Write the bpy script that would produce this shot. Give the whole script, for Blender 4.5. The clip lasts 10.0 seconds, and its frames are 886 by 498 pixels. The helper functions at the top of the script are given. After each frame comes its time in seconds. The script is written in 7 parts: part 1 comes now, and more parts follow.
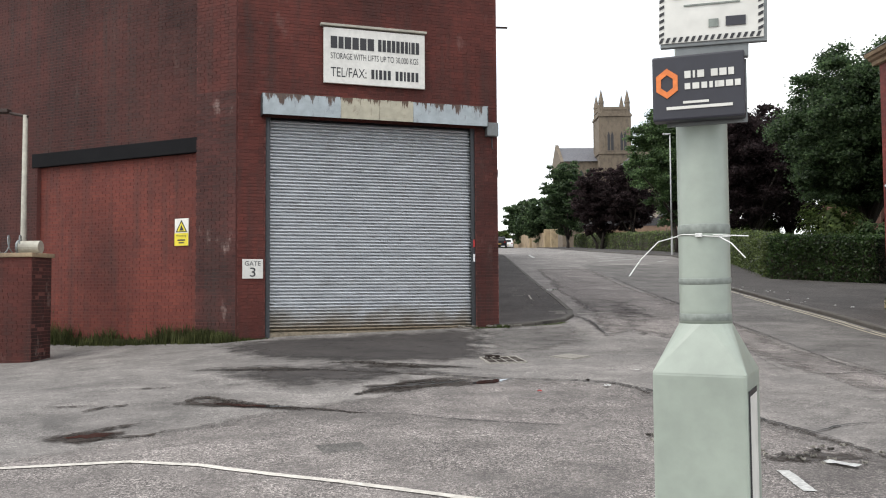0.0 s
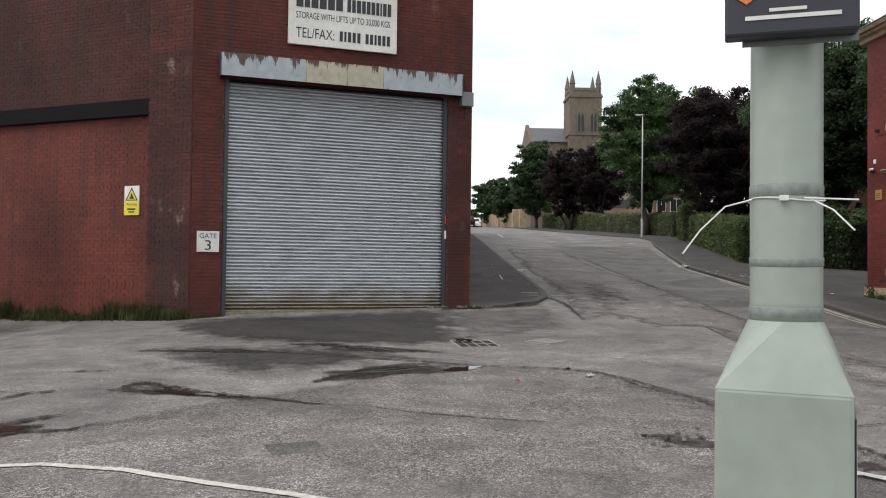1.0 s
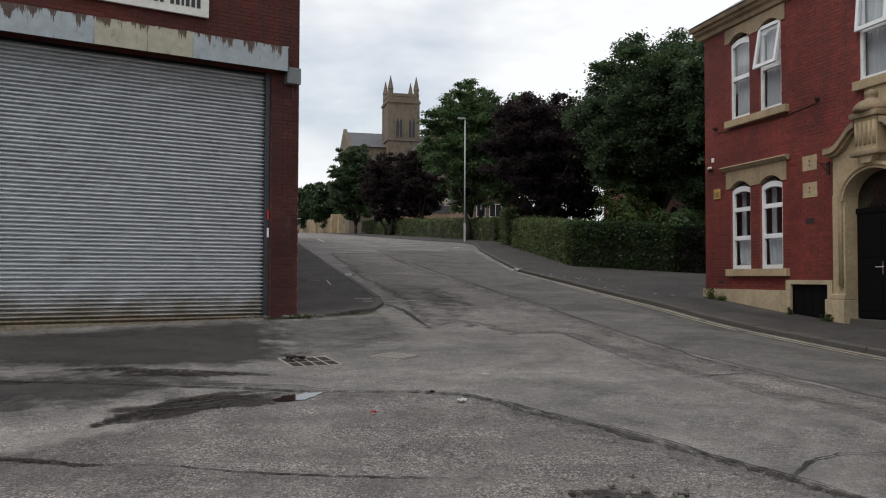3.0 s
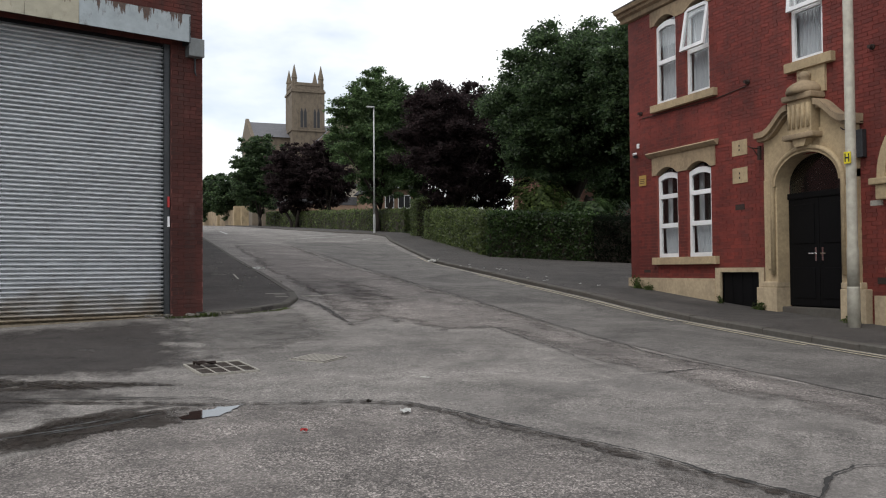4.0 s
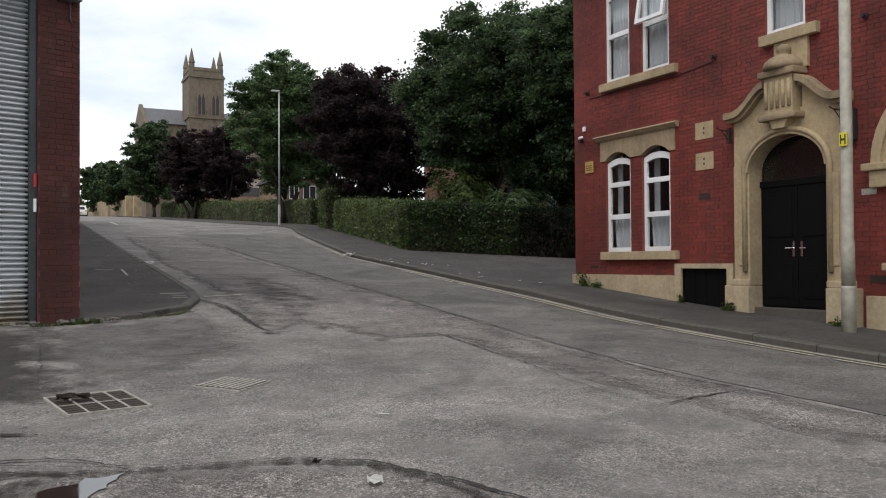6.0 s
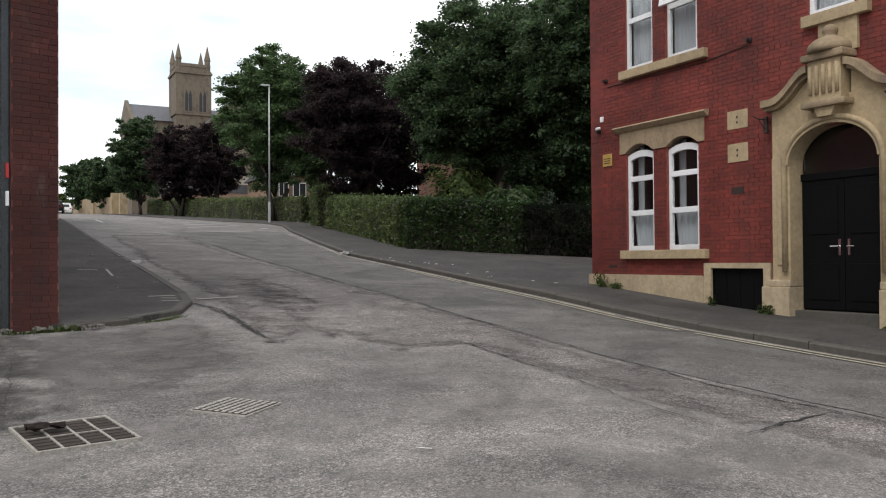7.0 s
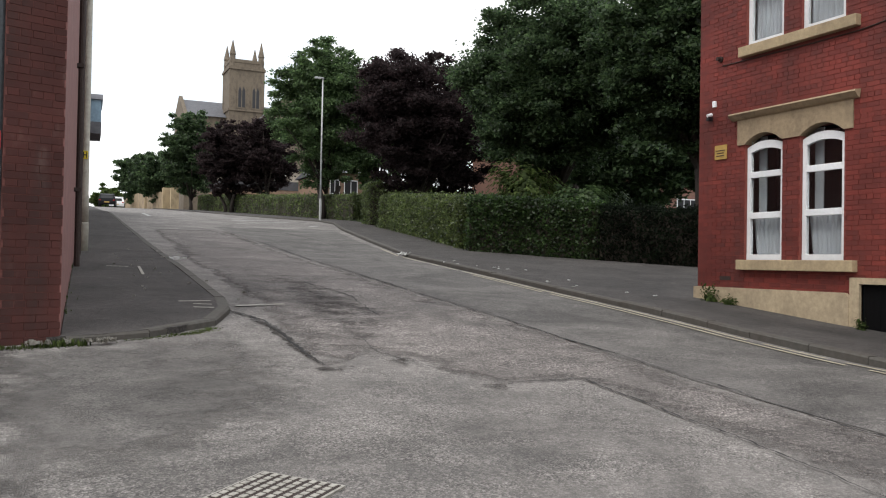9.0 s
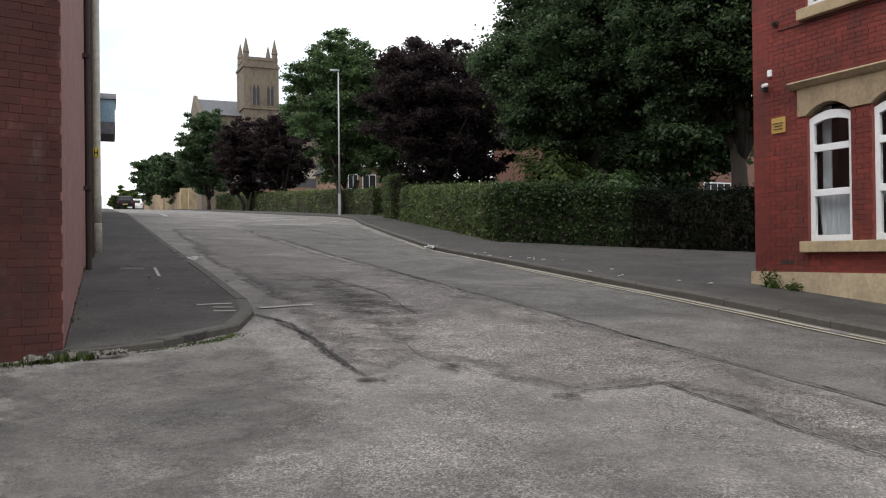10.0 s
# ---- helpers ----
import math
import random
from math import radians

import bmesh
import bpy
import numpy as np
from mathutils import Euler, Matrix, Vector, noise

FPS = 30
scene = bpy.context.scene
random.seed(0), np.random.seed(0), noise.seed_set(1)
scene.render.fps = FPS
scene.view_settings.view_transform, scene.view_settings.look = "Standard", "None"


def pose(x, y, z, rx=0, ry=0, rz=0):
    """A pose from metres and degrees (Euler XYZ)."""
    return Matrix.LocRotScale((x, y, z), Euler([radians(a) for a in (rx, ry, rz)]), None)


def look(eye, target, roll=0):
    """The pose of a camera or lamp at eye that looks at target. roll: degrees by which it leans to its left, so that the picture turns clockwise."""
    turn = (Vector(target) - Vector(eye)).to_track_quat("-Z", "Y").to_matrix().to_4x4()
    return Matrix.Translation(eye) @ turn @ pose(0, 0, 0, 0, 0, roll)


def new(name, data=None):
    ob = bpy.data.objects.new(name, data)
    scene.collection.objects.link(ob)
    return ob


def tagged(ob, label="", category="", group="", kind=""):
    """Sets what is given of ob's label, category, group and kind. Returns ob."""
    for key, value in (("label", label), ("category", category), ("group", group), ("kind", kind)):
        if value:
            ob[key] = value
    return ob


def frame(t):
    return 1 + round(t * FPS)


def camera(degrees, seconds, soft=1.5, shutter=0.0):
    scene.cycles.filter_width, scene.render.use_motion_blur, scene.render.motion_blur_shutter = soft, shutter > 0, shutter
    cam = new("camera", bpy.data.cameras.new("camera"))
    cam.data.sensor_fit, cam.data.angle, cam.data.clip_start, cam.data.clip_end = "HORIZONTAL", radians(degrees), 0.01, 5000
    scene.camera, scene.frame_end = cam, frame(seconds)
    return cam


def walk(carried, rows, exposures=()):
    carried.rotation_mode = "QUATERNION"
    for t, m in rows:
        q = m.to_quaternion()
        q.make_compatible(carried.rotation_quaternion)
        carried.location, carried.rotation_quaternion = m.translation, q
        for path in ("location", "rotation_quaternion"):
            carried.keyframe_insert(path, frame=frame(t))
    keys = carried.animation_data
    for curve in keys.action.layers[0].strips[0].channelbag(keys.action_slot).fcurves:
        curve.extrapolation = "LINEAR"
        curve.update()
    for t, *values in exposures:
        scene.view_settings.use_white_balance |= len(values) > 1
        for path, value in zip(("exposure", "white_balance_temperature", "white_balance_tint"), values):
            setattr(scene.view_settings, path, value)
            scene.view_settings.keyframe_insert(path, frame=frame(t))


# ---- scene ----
UNIT = 1.16  # metres in one unit of the plan below; the camera is given in metres
cam = camera(55.5, 10.0, soft=1.1)
PATH = [
    (0, (0.742, 0.334, 1.685), (0.737, 2.652, 1.800), -0.4),
    (0.5, (0.748, 0.856, 1.639), (0.764, 3.175, 1.709), -0.4),
    (1, (0.691, 1.418, 1.684), (0.777, 3.735, 1.740), 0.7),
    (1.5, (0.619, 2.062, 1.689), (0.963, 4.357, 1.747), 0.5),
    (2, (0.641, 2.749, 1.647), (1.141, 5.012, 1.740), 1.3),
    (2.2, (0.644, 2.973, 1.641), (1.161, 5.233, 1.731), 1.3),
    (3.3, (0.589, 4.168, 1.572), (1.227, 6.397, 1.640), -0.4),
    (3.5, (0.568, 4.421, 1.557), (1.271, 6.631, 1.609), -0.4),
    (4, (0.645, 5.078, 1.588), (1.477, 7.243, 1.645), -0.5),
    (4.5, (0.773, 5.754, 1.593), (1.633, 7.905, 1.685), 0.4),
    (5, (0.857, 6.293, 1.611), (1.873, 8.378, 1.676), 0.2),
    (5.5, (0.971, 6.856, 1.624), (2.027, 8.920, 1.687), 0.3),
    (6, (1.034, 7.520, 1.632), (2.112, 9.575, 1.669), -0.4),
    (6.2, (1.080, 7.756, 1.611), (2.161, 9.808, 1.633), -0.7),
    (7.3, (1.290, 9.187, 1.668), (2.422, 11.211, 1.706), -0.1),
    (7.5, (1.368, 9.422, 1.646), (2.525, 11.432, 1.684), 0.1),
    (8, (1.536, 10.014, 1.677), (2.712, 12.013, 1.738), 0.9),
    (8.5, (1.730, 10.613, 1.689), (2.912, 12.609, 1.747), 0.8),
    (9, (1.878, 11.286, 1.697), (2.870, 13.382, 1.734), 1),
    (9.5, (1.966, 11.903, 1.713), (2.965, 13.997, 1.725), -0.2),
    (10, (2.072, 12.397, 1.685), (3.019, 14.515, 1.702), -0.7),
]
EXPOSURES = [(0, 0.80), (0.5, 0.82), (1, 0.38), (1.5, 0.04), (2, -0.13), (3.5, -0.08), (4, 0.24), (4.5, 0.04), (5, 0.05), (5.5, 0.22), (6, 0.25), (7.5, 0.45), (8.5, 0.45), (9, 0.62), (10, 0.53)]
walk(cam, [(t, look(eye, target, roll)) for t, eye, target, roll in PATH], EXPOSURES)


# ---------- world, sun, exposure ----------
def make_world():
    w = bpy.data.worlds.new("overcast_sky")
    scene.world = w
    w.use_nodes = True
    nt = w.node_tree
    nt.nodes.clear()
    out = nt.nodes.new("ShaderNodeOutputWorld")
    bg = nt.nodes.new("ShaderNodeBackground")
    sky = nt.nodes.new("ShaderNodeTexSky")
    sky.sky_type = "NISHITA"
    sky.sun_disc = False
    sky.sun_elevation = radians(SUN_ELEVATION)
    sky.sun_rotation = radians(SUN_ROTATION)
    sky.air_density = 1.2
    sky.dust_density = 2.0
    co = nt.nodes.new("ShaderNodeTexCoord")
    mp = nt.nodes.new("ShaderNodeMapping")
    mp.inputs["Scale"].default_value = (1.0, 1.0, 2.6)
    mp.inputs["Location"].default_value = (0.35, 0.2, 0.1)
    nz = nt.nodes.new("ShaderNodeTexNoise")
    nz.inputs["Scale"].default_value = 2.3
    nz.inputs["Detail"].default_value = 6.0
    nz.inputs["Roughness"].default_value = 0.52
    rp = nt.nodes.new("ShaderNodeValToRGB")
    rp.color_ramp.elements[0].position, rp.color_ramp.elements[0].color = 0.38, (0.45, 0.45, 0.45, 1)
    rp.color_ramp.elements[1].position, rp.color_ramp.elements[1].color = 0.56, (1, 1, 1, 1)
    mx = nt.nodes.new("ShaderNodeMix")
    mx.data_type = "RGBA"
    mul = nt.nodes.new("ShaderNodeMix")
    mul.data_type, mul.blend_type = "RGBA", "MULTIPLY"
    mul.inputs[0].default_value = 1.0
    mul.inputs[7].default_value = (SKY_BLUE, SKY_BLUE, SKY_BLUE, 1)
    L = nt.links
    L.new(co.outputs["Generated"], mp.inputs["Vector"])
    L.new(mp.outputs["Vector"], nz.inputs["Vector"])
    L.new(nz.outputs["Fac"], rp.inputs["Fac"])
    L.new(rp.outputs["Color"], mx.inputs[0])
    L.new(sky.outputs["Color"], mul.inputs[6])
    L.new(mul.outputs[2], mx.inputs[6])
    mx.inputs[7].default_value = (CLOUD * 0.985, CLOUD, CLOUD * 1.02, 1)
    L.new(mx.outputs[2], bg.inputs["Color"])
    bg.inputs["Strength"].default_value = SKY_STRENGTH
    L.new(bg.outputs["Background"], out.inputs["Surface"])


SUN_ELEVATION, SUN_ROTATION = 54, 242
SKY_STRENGTH, CLOUD, SKY_BLUE = 0.10, 10.8, 1.3
make_world()
sun = new("sun", bpy.data.lights.new("sun", "SUN"))
sun.data.energy, sun.data.angle, sun.data.color = 1.0, radians(35), (1.0, 0.97, 0.92)
sun.matrix_world = look((0, 0, 60), (0 - 30 * math.sin(radians(SUN_ROTATION)), -30 * math.cos(radians(SUN_ROTATION)), 60 - 30 * math.tan(radians(SUN_ELEVATION))))


# ---------- materials ----------
class Mat:
    """Small node-building helper round one Principled material."""

    def __init__(self, name, rough=0.7, metal=0.0, spec=0.5):
        self.m = bpy.data.materials.new(name)
        self.m.use_nodes = True
        self.nt = self.m.node_tree
        self.b = self.nt.nodes["Principled BSDF"]
        self.b.inputs["Roughness"].default_value = rough
        self.b.inputs["Metallic"].default_value = metal
        self.b.inputs["Specular IOR Level"].default_value = spec
        self.geo = self.nt.nodes.new("ShaderNodeNewGeometry")

    def node(self, kind, **vals):
        n = self.nt.nodes.new(kind)
        for k, v in vals.items():
            n.inputs[k].default_value = v
        return n

    def link(self, a, b):
        self.nt.links.new(a, b)

    def noise(self, scale, detail=4.0, rough=0.55, stretch=(1, 1, 1), shift=0.0, dist=0.0):
        mp = self.node("ShaderNodeMapping")
        mp.inputs["Scale"].default_value = stretch
        mp.inputs["Location"].default_value = (shift, shift * 1.7, shift * 0.6)
        self.link(self.geo.outputs["Position"], mp.inputs["Vector"])
        n = self.node("ShaderNodeTexNoise", Scale=scale, Detail=detail, Roughness=rough, Distortion=dist)
        self.link(mp.outputs["Vector"], n.inputs["Vector"])
        return n.outputs["Fac"]

    def ramp(self, fac, *stops):
        r = self.node("ShaderNodeValToRGB")
        e = r.color_ramp.elements
        while len(e) < len(stops):
            e.new(0.5)
        for el, (p, c) in zip(e, stops):
            el.position = p
            el.color = (c, c, c, 1) if isinstance(c, (int, float)) else (*c, 1)
        self.link(fac, r.inputs["Fac"])
        return r.outputs["Color"]

    def mix(self, fac, a, b, kind="MIX"):
        n = self.node("ShaderNodeMix")
        n.data_type, n.blend_type = "RGBA", kind
        for sock, v in ((n.inputs[0], fac), (n.inputs[6], a), (n.inputs[7], b)):
            if isinstance(v, (int, float)):
                sock.default_value = v
            elif isinstance(v, tuple):
                sock.default_value = (*v, 1)
            else:
                self.link(v, sock)
        return n.outputs[2]

    def maths(self, op, a, b=0.0):
        n = self.node("ShaderNodeMath")
        n.operation = op
        for i, v in enumerate((a, b)):
            if isinstance(v, (int, float)):
                n.inputs[i].default_value = v
            else:
                self.link(v, n.inputs[i])
        return n.outputs[0]

    def height(self):
        s = self.node("ShaderNodeSeparateXYZ")
        self.link(self.geo.outputs["Position"], s.inputs[0])
        return self.maths("DIVIDE", s.outputs["Z"], UNIT)

    def random(self):
        oi = self.node("ShaderNodeObjectInfo")
        return self.maths("FRACT", self.maths("ADD", oi.outputs["Random"], self.geo.outputs["Random Per Island"]))

    def done(self, colour, rough=None, bump=None, strength=0.3, distance=0.01):
        if isinstance(colour, tuple):
            self.b.inputs["Base Color"].default_value = (*colour, 1)
        else:
            self.link(colour, self.b.inputs["Base Color"])
        if rough is not None:
            self.link(rough, self.b.inputs["Roughness"])
        if bump is not None:
            bp = self.node("ShaderNodeBump", Strength=strength, Distance=distance)
            self.link(bump, bp.inputs["Height"])
            self.link(bp.outputs["Normal"], self.b.inputs["Normal"])
        return self.m


def plain(name, colour, rough=0.6, metal=0.0, grain=40.0, vary=0.15, bump=0.1):
    """A paint-like surface with slight mottling at two scales."""
    m = Mat(name, rough, metal)
    lo = tuple(c * (1 - vary) for c in colour)
    hi = tuple(min(1, c * (1 + vary)) for c in colour)
    a = m.mix(m.ramp(m.noise(grain), (0.3, 0.0), (0.7, 1.0)), lo, hi)
    big = m.ramp(m.noise(1.3, 3), (0.25, 0.82), (0.75, 1.08))
    return m.done(m.mix(1.0, a, big, "MULTIPLY"), bump=m.noise(grain * 3), strength=bump, distance=0.004)


def brick_mat(name, base, dark, soot=0.3, rough=0.75, streak=0.0, pale=0.0):
    m = Mat(name, rough, 0, 0.35)
    tone = m.mix(m.ramp(m.random(), (0.0, 0.0), (1.0, 1.0)), dark, base)
    tone = m.mix(m.ramp(m.noise(60, 5), (0.35, 0.0), (0.75, 0.5)), tone, tuple(c * 0.62 for c in base))
    patches = m.ramp(m.noise(0.55, 5, 0.6), (0.32, 1.0 - soot), (0.62, 1.0))
    tone = m.mix(1.0, tone, patches, "MULTIPLY")
    if streak:
        run = m.ramp(m.noise(1.1, 5, 0.6, (3.2, 3.2, 0.35), 4.0), (0.46, 0.0), (0.70, streak))
        tone = m.mix(run, tone, (0.035, 0.025, 0.022))
    if pale:
        lime = m.ramp(m.noise(2.1, 6, 0.7, (1, 1, 0.5), 9.0), (0.60, 0.0), (0.74, pale))
        tone = m.mix(lime, tone, (0.36, 0.27, 0.24))
    return m.done(tone, bump=m.noise(90, 5), strength=0.35, distance=0.006)


def asphalt_mat(name, tone, fleck=0.5, wet=0.25, warm=1.0, shift=0.0):
    """Asphalt with chippings of two sizes that show more in worn places, dusty and damp patches."""
    m = Mat(name, 0.85, 0, 0.4)
    t = (tone * 1.05 * warm, tone, tone * 0.93)
    big = m.node("ShaderNodeTexVoronoi", Scale=34.0)
    small = m.node("ShaderNodeTexVoronoi", Scale=85.0)
    for v in (big, small):
        m.link(m.geo.outputs["Position"], v.inputs["Vector"])
    chips = m.mix(0.72, m.ramp(big.outputs["Color"], (0.12, 0.6), (0.5, 0.95), (0.9, 1.0 + 0.8 * fleck)), m.ramp(small.outputs["Color"], (0.1, 0.30), (0.55, 0.95), (0.92, 1.0 + 1.6 * fleck)))
    worn = m.ramp(m.noise(1.4, 5, 0.65, (1, 1, 1), 13 + shift), (0.38, 0.38), (0.58, 1.0))
    c = m.mix(worn, t, m.mix(1.0, t, chips, "MULTIPLY"))
    pits = m.ramp(m.noise(24, 9, 0.85, (1, 1, 1), 21 + shift), (0.38, 1.0 - 0.72 * min(1.0, 0.6 * fleck)), (0.47, 1.0), (0.62, 1.0 + 0.25 * fleck))
    c = m.mix(worn, c, m.mix(1.0, c, pits, "MULTIPLY"))
    c = m.mix(1.0, c, m.ramp(m.noise(22, 6, 0.75), (0.3, 0.74), (0.7, 1.2)), "MULTIPLY")
    c = m.mix(1.0, c, m.ramp(m.noise(0.5, 6, 0.66, (1, 1, 1), 3 + shift, 0.8), (0.30, 0.58), (0.50, 1.0), (0.70, 1.42)), "MULTIPLY")
    c = m.mix(1.0, c, m.ramp(m.noise(2.6, 6, 0.7, (1, 1, 1), 7 + shift, 0.5), (0.3, 0.76), (0.7, 1.2)), "MULTIPLY")
    spots = m.ramp(m.noise(7.0, 3, 0.5, (1, 1, 1), 17 + shift), (0.68, 0.0), (0.74, 0.5))
    c = m.mix(spots, c, tuple(x * 0.42 for x in t))
    damp = m.ramp(m.noise(0.8, 6, 0.68, (1, 1, 1), 11 + shift, 0.4), (0.54, 0.0), (0.70, wet))
    c = m.mix(damp, c, tuple(x * 0.40 for x in t))
    rough = m.mix(damp, (0.90, 0.90, 0.90), (0.55, 0.55, 0.55))
    h = m.mix(0.5, small.outputs["Distance"], m.noise(30, 6))
    return m.done(c, rough, h, 0.9, 0.016)


def stone_mat(name, base, soot=0.5, rough=0.85):
    m = Mat(name, rough, 0, 0.3)
    c = m.mix(m.ramp(m.noise(14, 6, 0.65), (0.3, 0.0), (0.7, 1.0)), tuple(x * 0.78 for x in base), tuple(min(1, x * 1.12) for x in base))
    c = m.mix(m.ramp(m.noise(1.6, 6, 0.65, (1, 1, 0.6), 2.0), (0.45, 0.0), (0.75, soot)), c, (0.07, 0.055, 0.045))
    return m.done(c, bump=m.noise(45, 6), strength=0.4, distance=0.008)


def foliage_mat(name, light, dark, rough=0.7, spec=0.15):
    m = Mat(name, rough, 0, spec)
    c = m.mix(m.random(), dark, light)
    c = m.mix(1.0, c, m.ramp(m.noise(0.6, 3), (0.3, 0.65), (0.7, 1.25)), "MULTIPLY")
    c = m.mix(1.0, c, m.ramp(m.noise(2.3, 4, 0.6), (0.34, 0.55), (0.52, 0.95), (0.68, 1.6)), "MULTIPLY")
    m.done(c)
    # light passing through the blades
    through_leaf = m.node("ShaderNodeBsdfTranslucent")
    m.link(m.mix(1.0, c, c, "ADD"), through_leaf.inputs["Color"])
    both = m.node("ShaderNodeMixShader", Fac=0.45)
    m.link(m.b.outputs[0], both.inputs[1])
    m.link(through_leaf.outputs[0], both.inputs[2])
    out = m.nt.nodes["Material Output"]
    m.link(both.outputs[0], out.inputs["Surface"])
    return m.m


M = {}
M["brick_wh"] = brick_mat("warehouse_brick", (0.140, 0.036, 0.027), (0.098, 0.027, 0.021), 0.55, 0.85, 0.6, 0.2)
M["brick_left"] = brick_mat("dirty_warehouse_brick", (0.092, 0.028, 0.022), (0.066, 0.022, 0.018), 0.62, 0.85, 0.75, 0.1)
M["brick_pier"] = brick_mat("stained_pier_brick", (0.120, 0.037, 0.030), (0.078, 0.027, 0.023), 0.6, 0.85, 0.6, 0.2)
M["mortar_wh"] = plain("warehouse_mortar", (0.128, 0.046, 0.038), 0.9, 0, 60, 0.35)
M["brick_panel"] = brick_mat("infill_brick", (0.188, 0.047, 0.032), (0.140, 0.035, 0.026), 0.45, 0.8, 0.5, 0.05)
M["brick_dark"] = brick_mat("dark_limed_brick", (0.105, 0.033, 0.027), (0.058, 0.023, 0.020), 0.65, 0.85, 0.6, 0.7)
M["brick_ho"] = brick_mat("pressed_red_brick", (0.250, 0.046, 0.034), (0.155, 0.033, 0.027), 0.5, 0.66, 0.35, 0.0)
M["mortar_ho"] = plain("red_mortar", (0.215, 0.055, 0.041), 0.9, 0, 60, 0.25)
M["render_pink"] = plain("painted_side_wall", (0.24, 0.11, 0.098), 0.85, 0, 8, 0.25, 0.3)
M["stone"] = stone_mat("sandstone", (0.42, 0.325, 0.20), 0.5)
M["stone_paint"] = stone_mat("cream_painted_stone", (0.45, 0.36, 0.24), 0.5)
M["stone_dark"] = stone_mat("weathered_sandstone", (0.33, 0.25, 0.16), 0.8)
M["road"] = asphalt_mat("road_asphalt", 0.176, 0.75, 0.5, 1.03)
M["road_lane"] = asphalt_mat("lane_asphalt", 0.120, 0.7, 0.4, 1.02, 6)
M["road_smooth"] = asphalt_mat("smooth_asphalt", 0.150, 0.25, 0.4, 1.03, 15)
M["road_old"] = asphalt_mat("worn_stony_asphalt", 0.125, 1.7, 0.4, 1.06, 9)
M["pave"] = asphalt_mat("footway_asphalt", 0.055, 0.6, 0.4, 1.06, 2)
M["apron"] = asphalt_mat("apron_asphalt", 0.042, 0.5, 0.7, 1.10, 4)
def ragged(mat, low=0.25, high=0.95, top=0.85):
    """Let a thin layer wear away unevenly towards its rim."""
    nt = mat.node_tree
    at = nt.nodes.new("ShaderNodeAttribute")
    at.attribute_name = "inner"
    geo = nt.nodes.new("ShaderNodeNewGeometry")
    nz = nt.nodes.new("ShaderNodeTexNoise")
    nz.inputs["Scale"].default_value, nz.inputs["Detail"].default_value, nz.inputs["Roughness"].default_value = 2.2, 9.0, 0.7
    nt.links.new(geo.outputs["Position"], nz.inputs["Vector"])
    k = nt.nodes.new("ShaderNodeMath")
    k.operation = "MULTIPLY_ADD"
    k.inputs[1].default_value, k.inputs[2].default_value = 2.2, -1.1
    nt.links.new(nz.outputs["Fac"], k.inputs[0])
    add = nt.nodes.new("ShaderNodeMath")
    nt.links.new(at.outputs["Fac"], add.inputs[0])
    nt.links.new(k.outputs[0], add.inputs[1])
    rp = nt.nodes.new("ShaderNodeMapRange")
    rp.inputs["From Min"].default_value, rp.inputs["From Max"].default_value = low, high
    rp.inputs["To Max"].default_value = top
    nt.links.new(add.outputs[0], rp.inputs["Value"])
    nt.links.new(rp.outputs["Result"], nt.nodes["Principled BSDF"].inputs["Alpha"])


ragged(M["apron"], 0.2, 0.85, 0.92)
ragged(M["road_old"], 0.0, 0.7, 1.0)
ragged(M["road_smooth"], 0.15, 0.9, 0.9)
M["stone_church"] = stone_mat("sooty_church_stone", (0.175, 0.142, 0.105), 0.8)
M["kerb"] = stone_mat("kerb_granite", (0.088, 0.082, 0.072), 0.6)
M["crack"] = plain("crack_shadow", (0.022, 0.021, 0.020), 0.95)
crack_nt = M["crack"].node_tree
gap = crack_nt.nodes.new("ShaderNodeTexNoise")
gap.inputs["Scale"].default_value, gap.inputs["Detail"].default_value, gap.inputs["Roughness"].default_value = 4.5, 9.0, 0.8
crack_geo = crack_nt.nodes.new("ShaderNodeNewGeometry")
crack_nt.links.new(crack_geo.outputs["Position"], gap.inputs["Vector"])
gap_range = crack_nt.nodes.new("ShaderNodeMapRange")
gap_range.inputs["From Min"].default_value, gap_range.inputs["From Max"].default_value = 0.26, 0.42
crack_nt.links.new(gap.outputs["Fac"], gap_range.inputs["Value"])
crack_nt.links.new(gap_range.outputs["Result"], crack_nt.nodes["Principled BSDF"].inputs["Alpha"])
# black of the lintel beam, also used to paint shade under the hood
M["beam"] = plain("matt_black_beam_and_shade", (0.012, 0.012, 0.013), 0.95)
M["beam"].node_tree.nodes["Principled BSDF"].inputs["Specular IOR Level"].default_value = 0.1
M["worn_iron"] = plain("worn_bare_iron", (0.34, 0.32, 0.28), 0.6, 0.2, 30, 0.35)
M["concrete"] = plain("pale_concrete", (0.36, 0.34, 0.30), 0.9, 0, 30, 0.25)
M["edging"] = plain("pale_edging_concrete", (0.50, 0.47, 0.42), 0.9, 0, 20, 0.25)
M["cream_render"] = plain("cream_render", (0.36, 0.31, 0.25), 0.9, 0, 6, 0.15)
M["dark_cladding"] = plain("dark_grey_cladding", (0.055, 0.052, 0.055), 0.7, 0, 6, 0.2)
M["white_paint"] = plain("worn_white_line", (0.42, 0.42, 0.40), 0.8, 0, 25, 0.3)
M["yellow_line"] = plain("worn_yellow_line", (0.38, 0.34, 0.25), 0.8, 0, 25, 0.3)
M["grass"] = foliage_mat("grass_green", (0.075, 0.10, 0.028), (0.03, 0.045, 0.014))
M["leaf"] = foliage_mat("green_leaf", (0.074, 0.112, 0.048), (0.020, 0.036, 0.018), 0.5, 0.3)
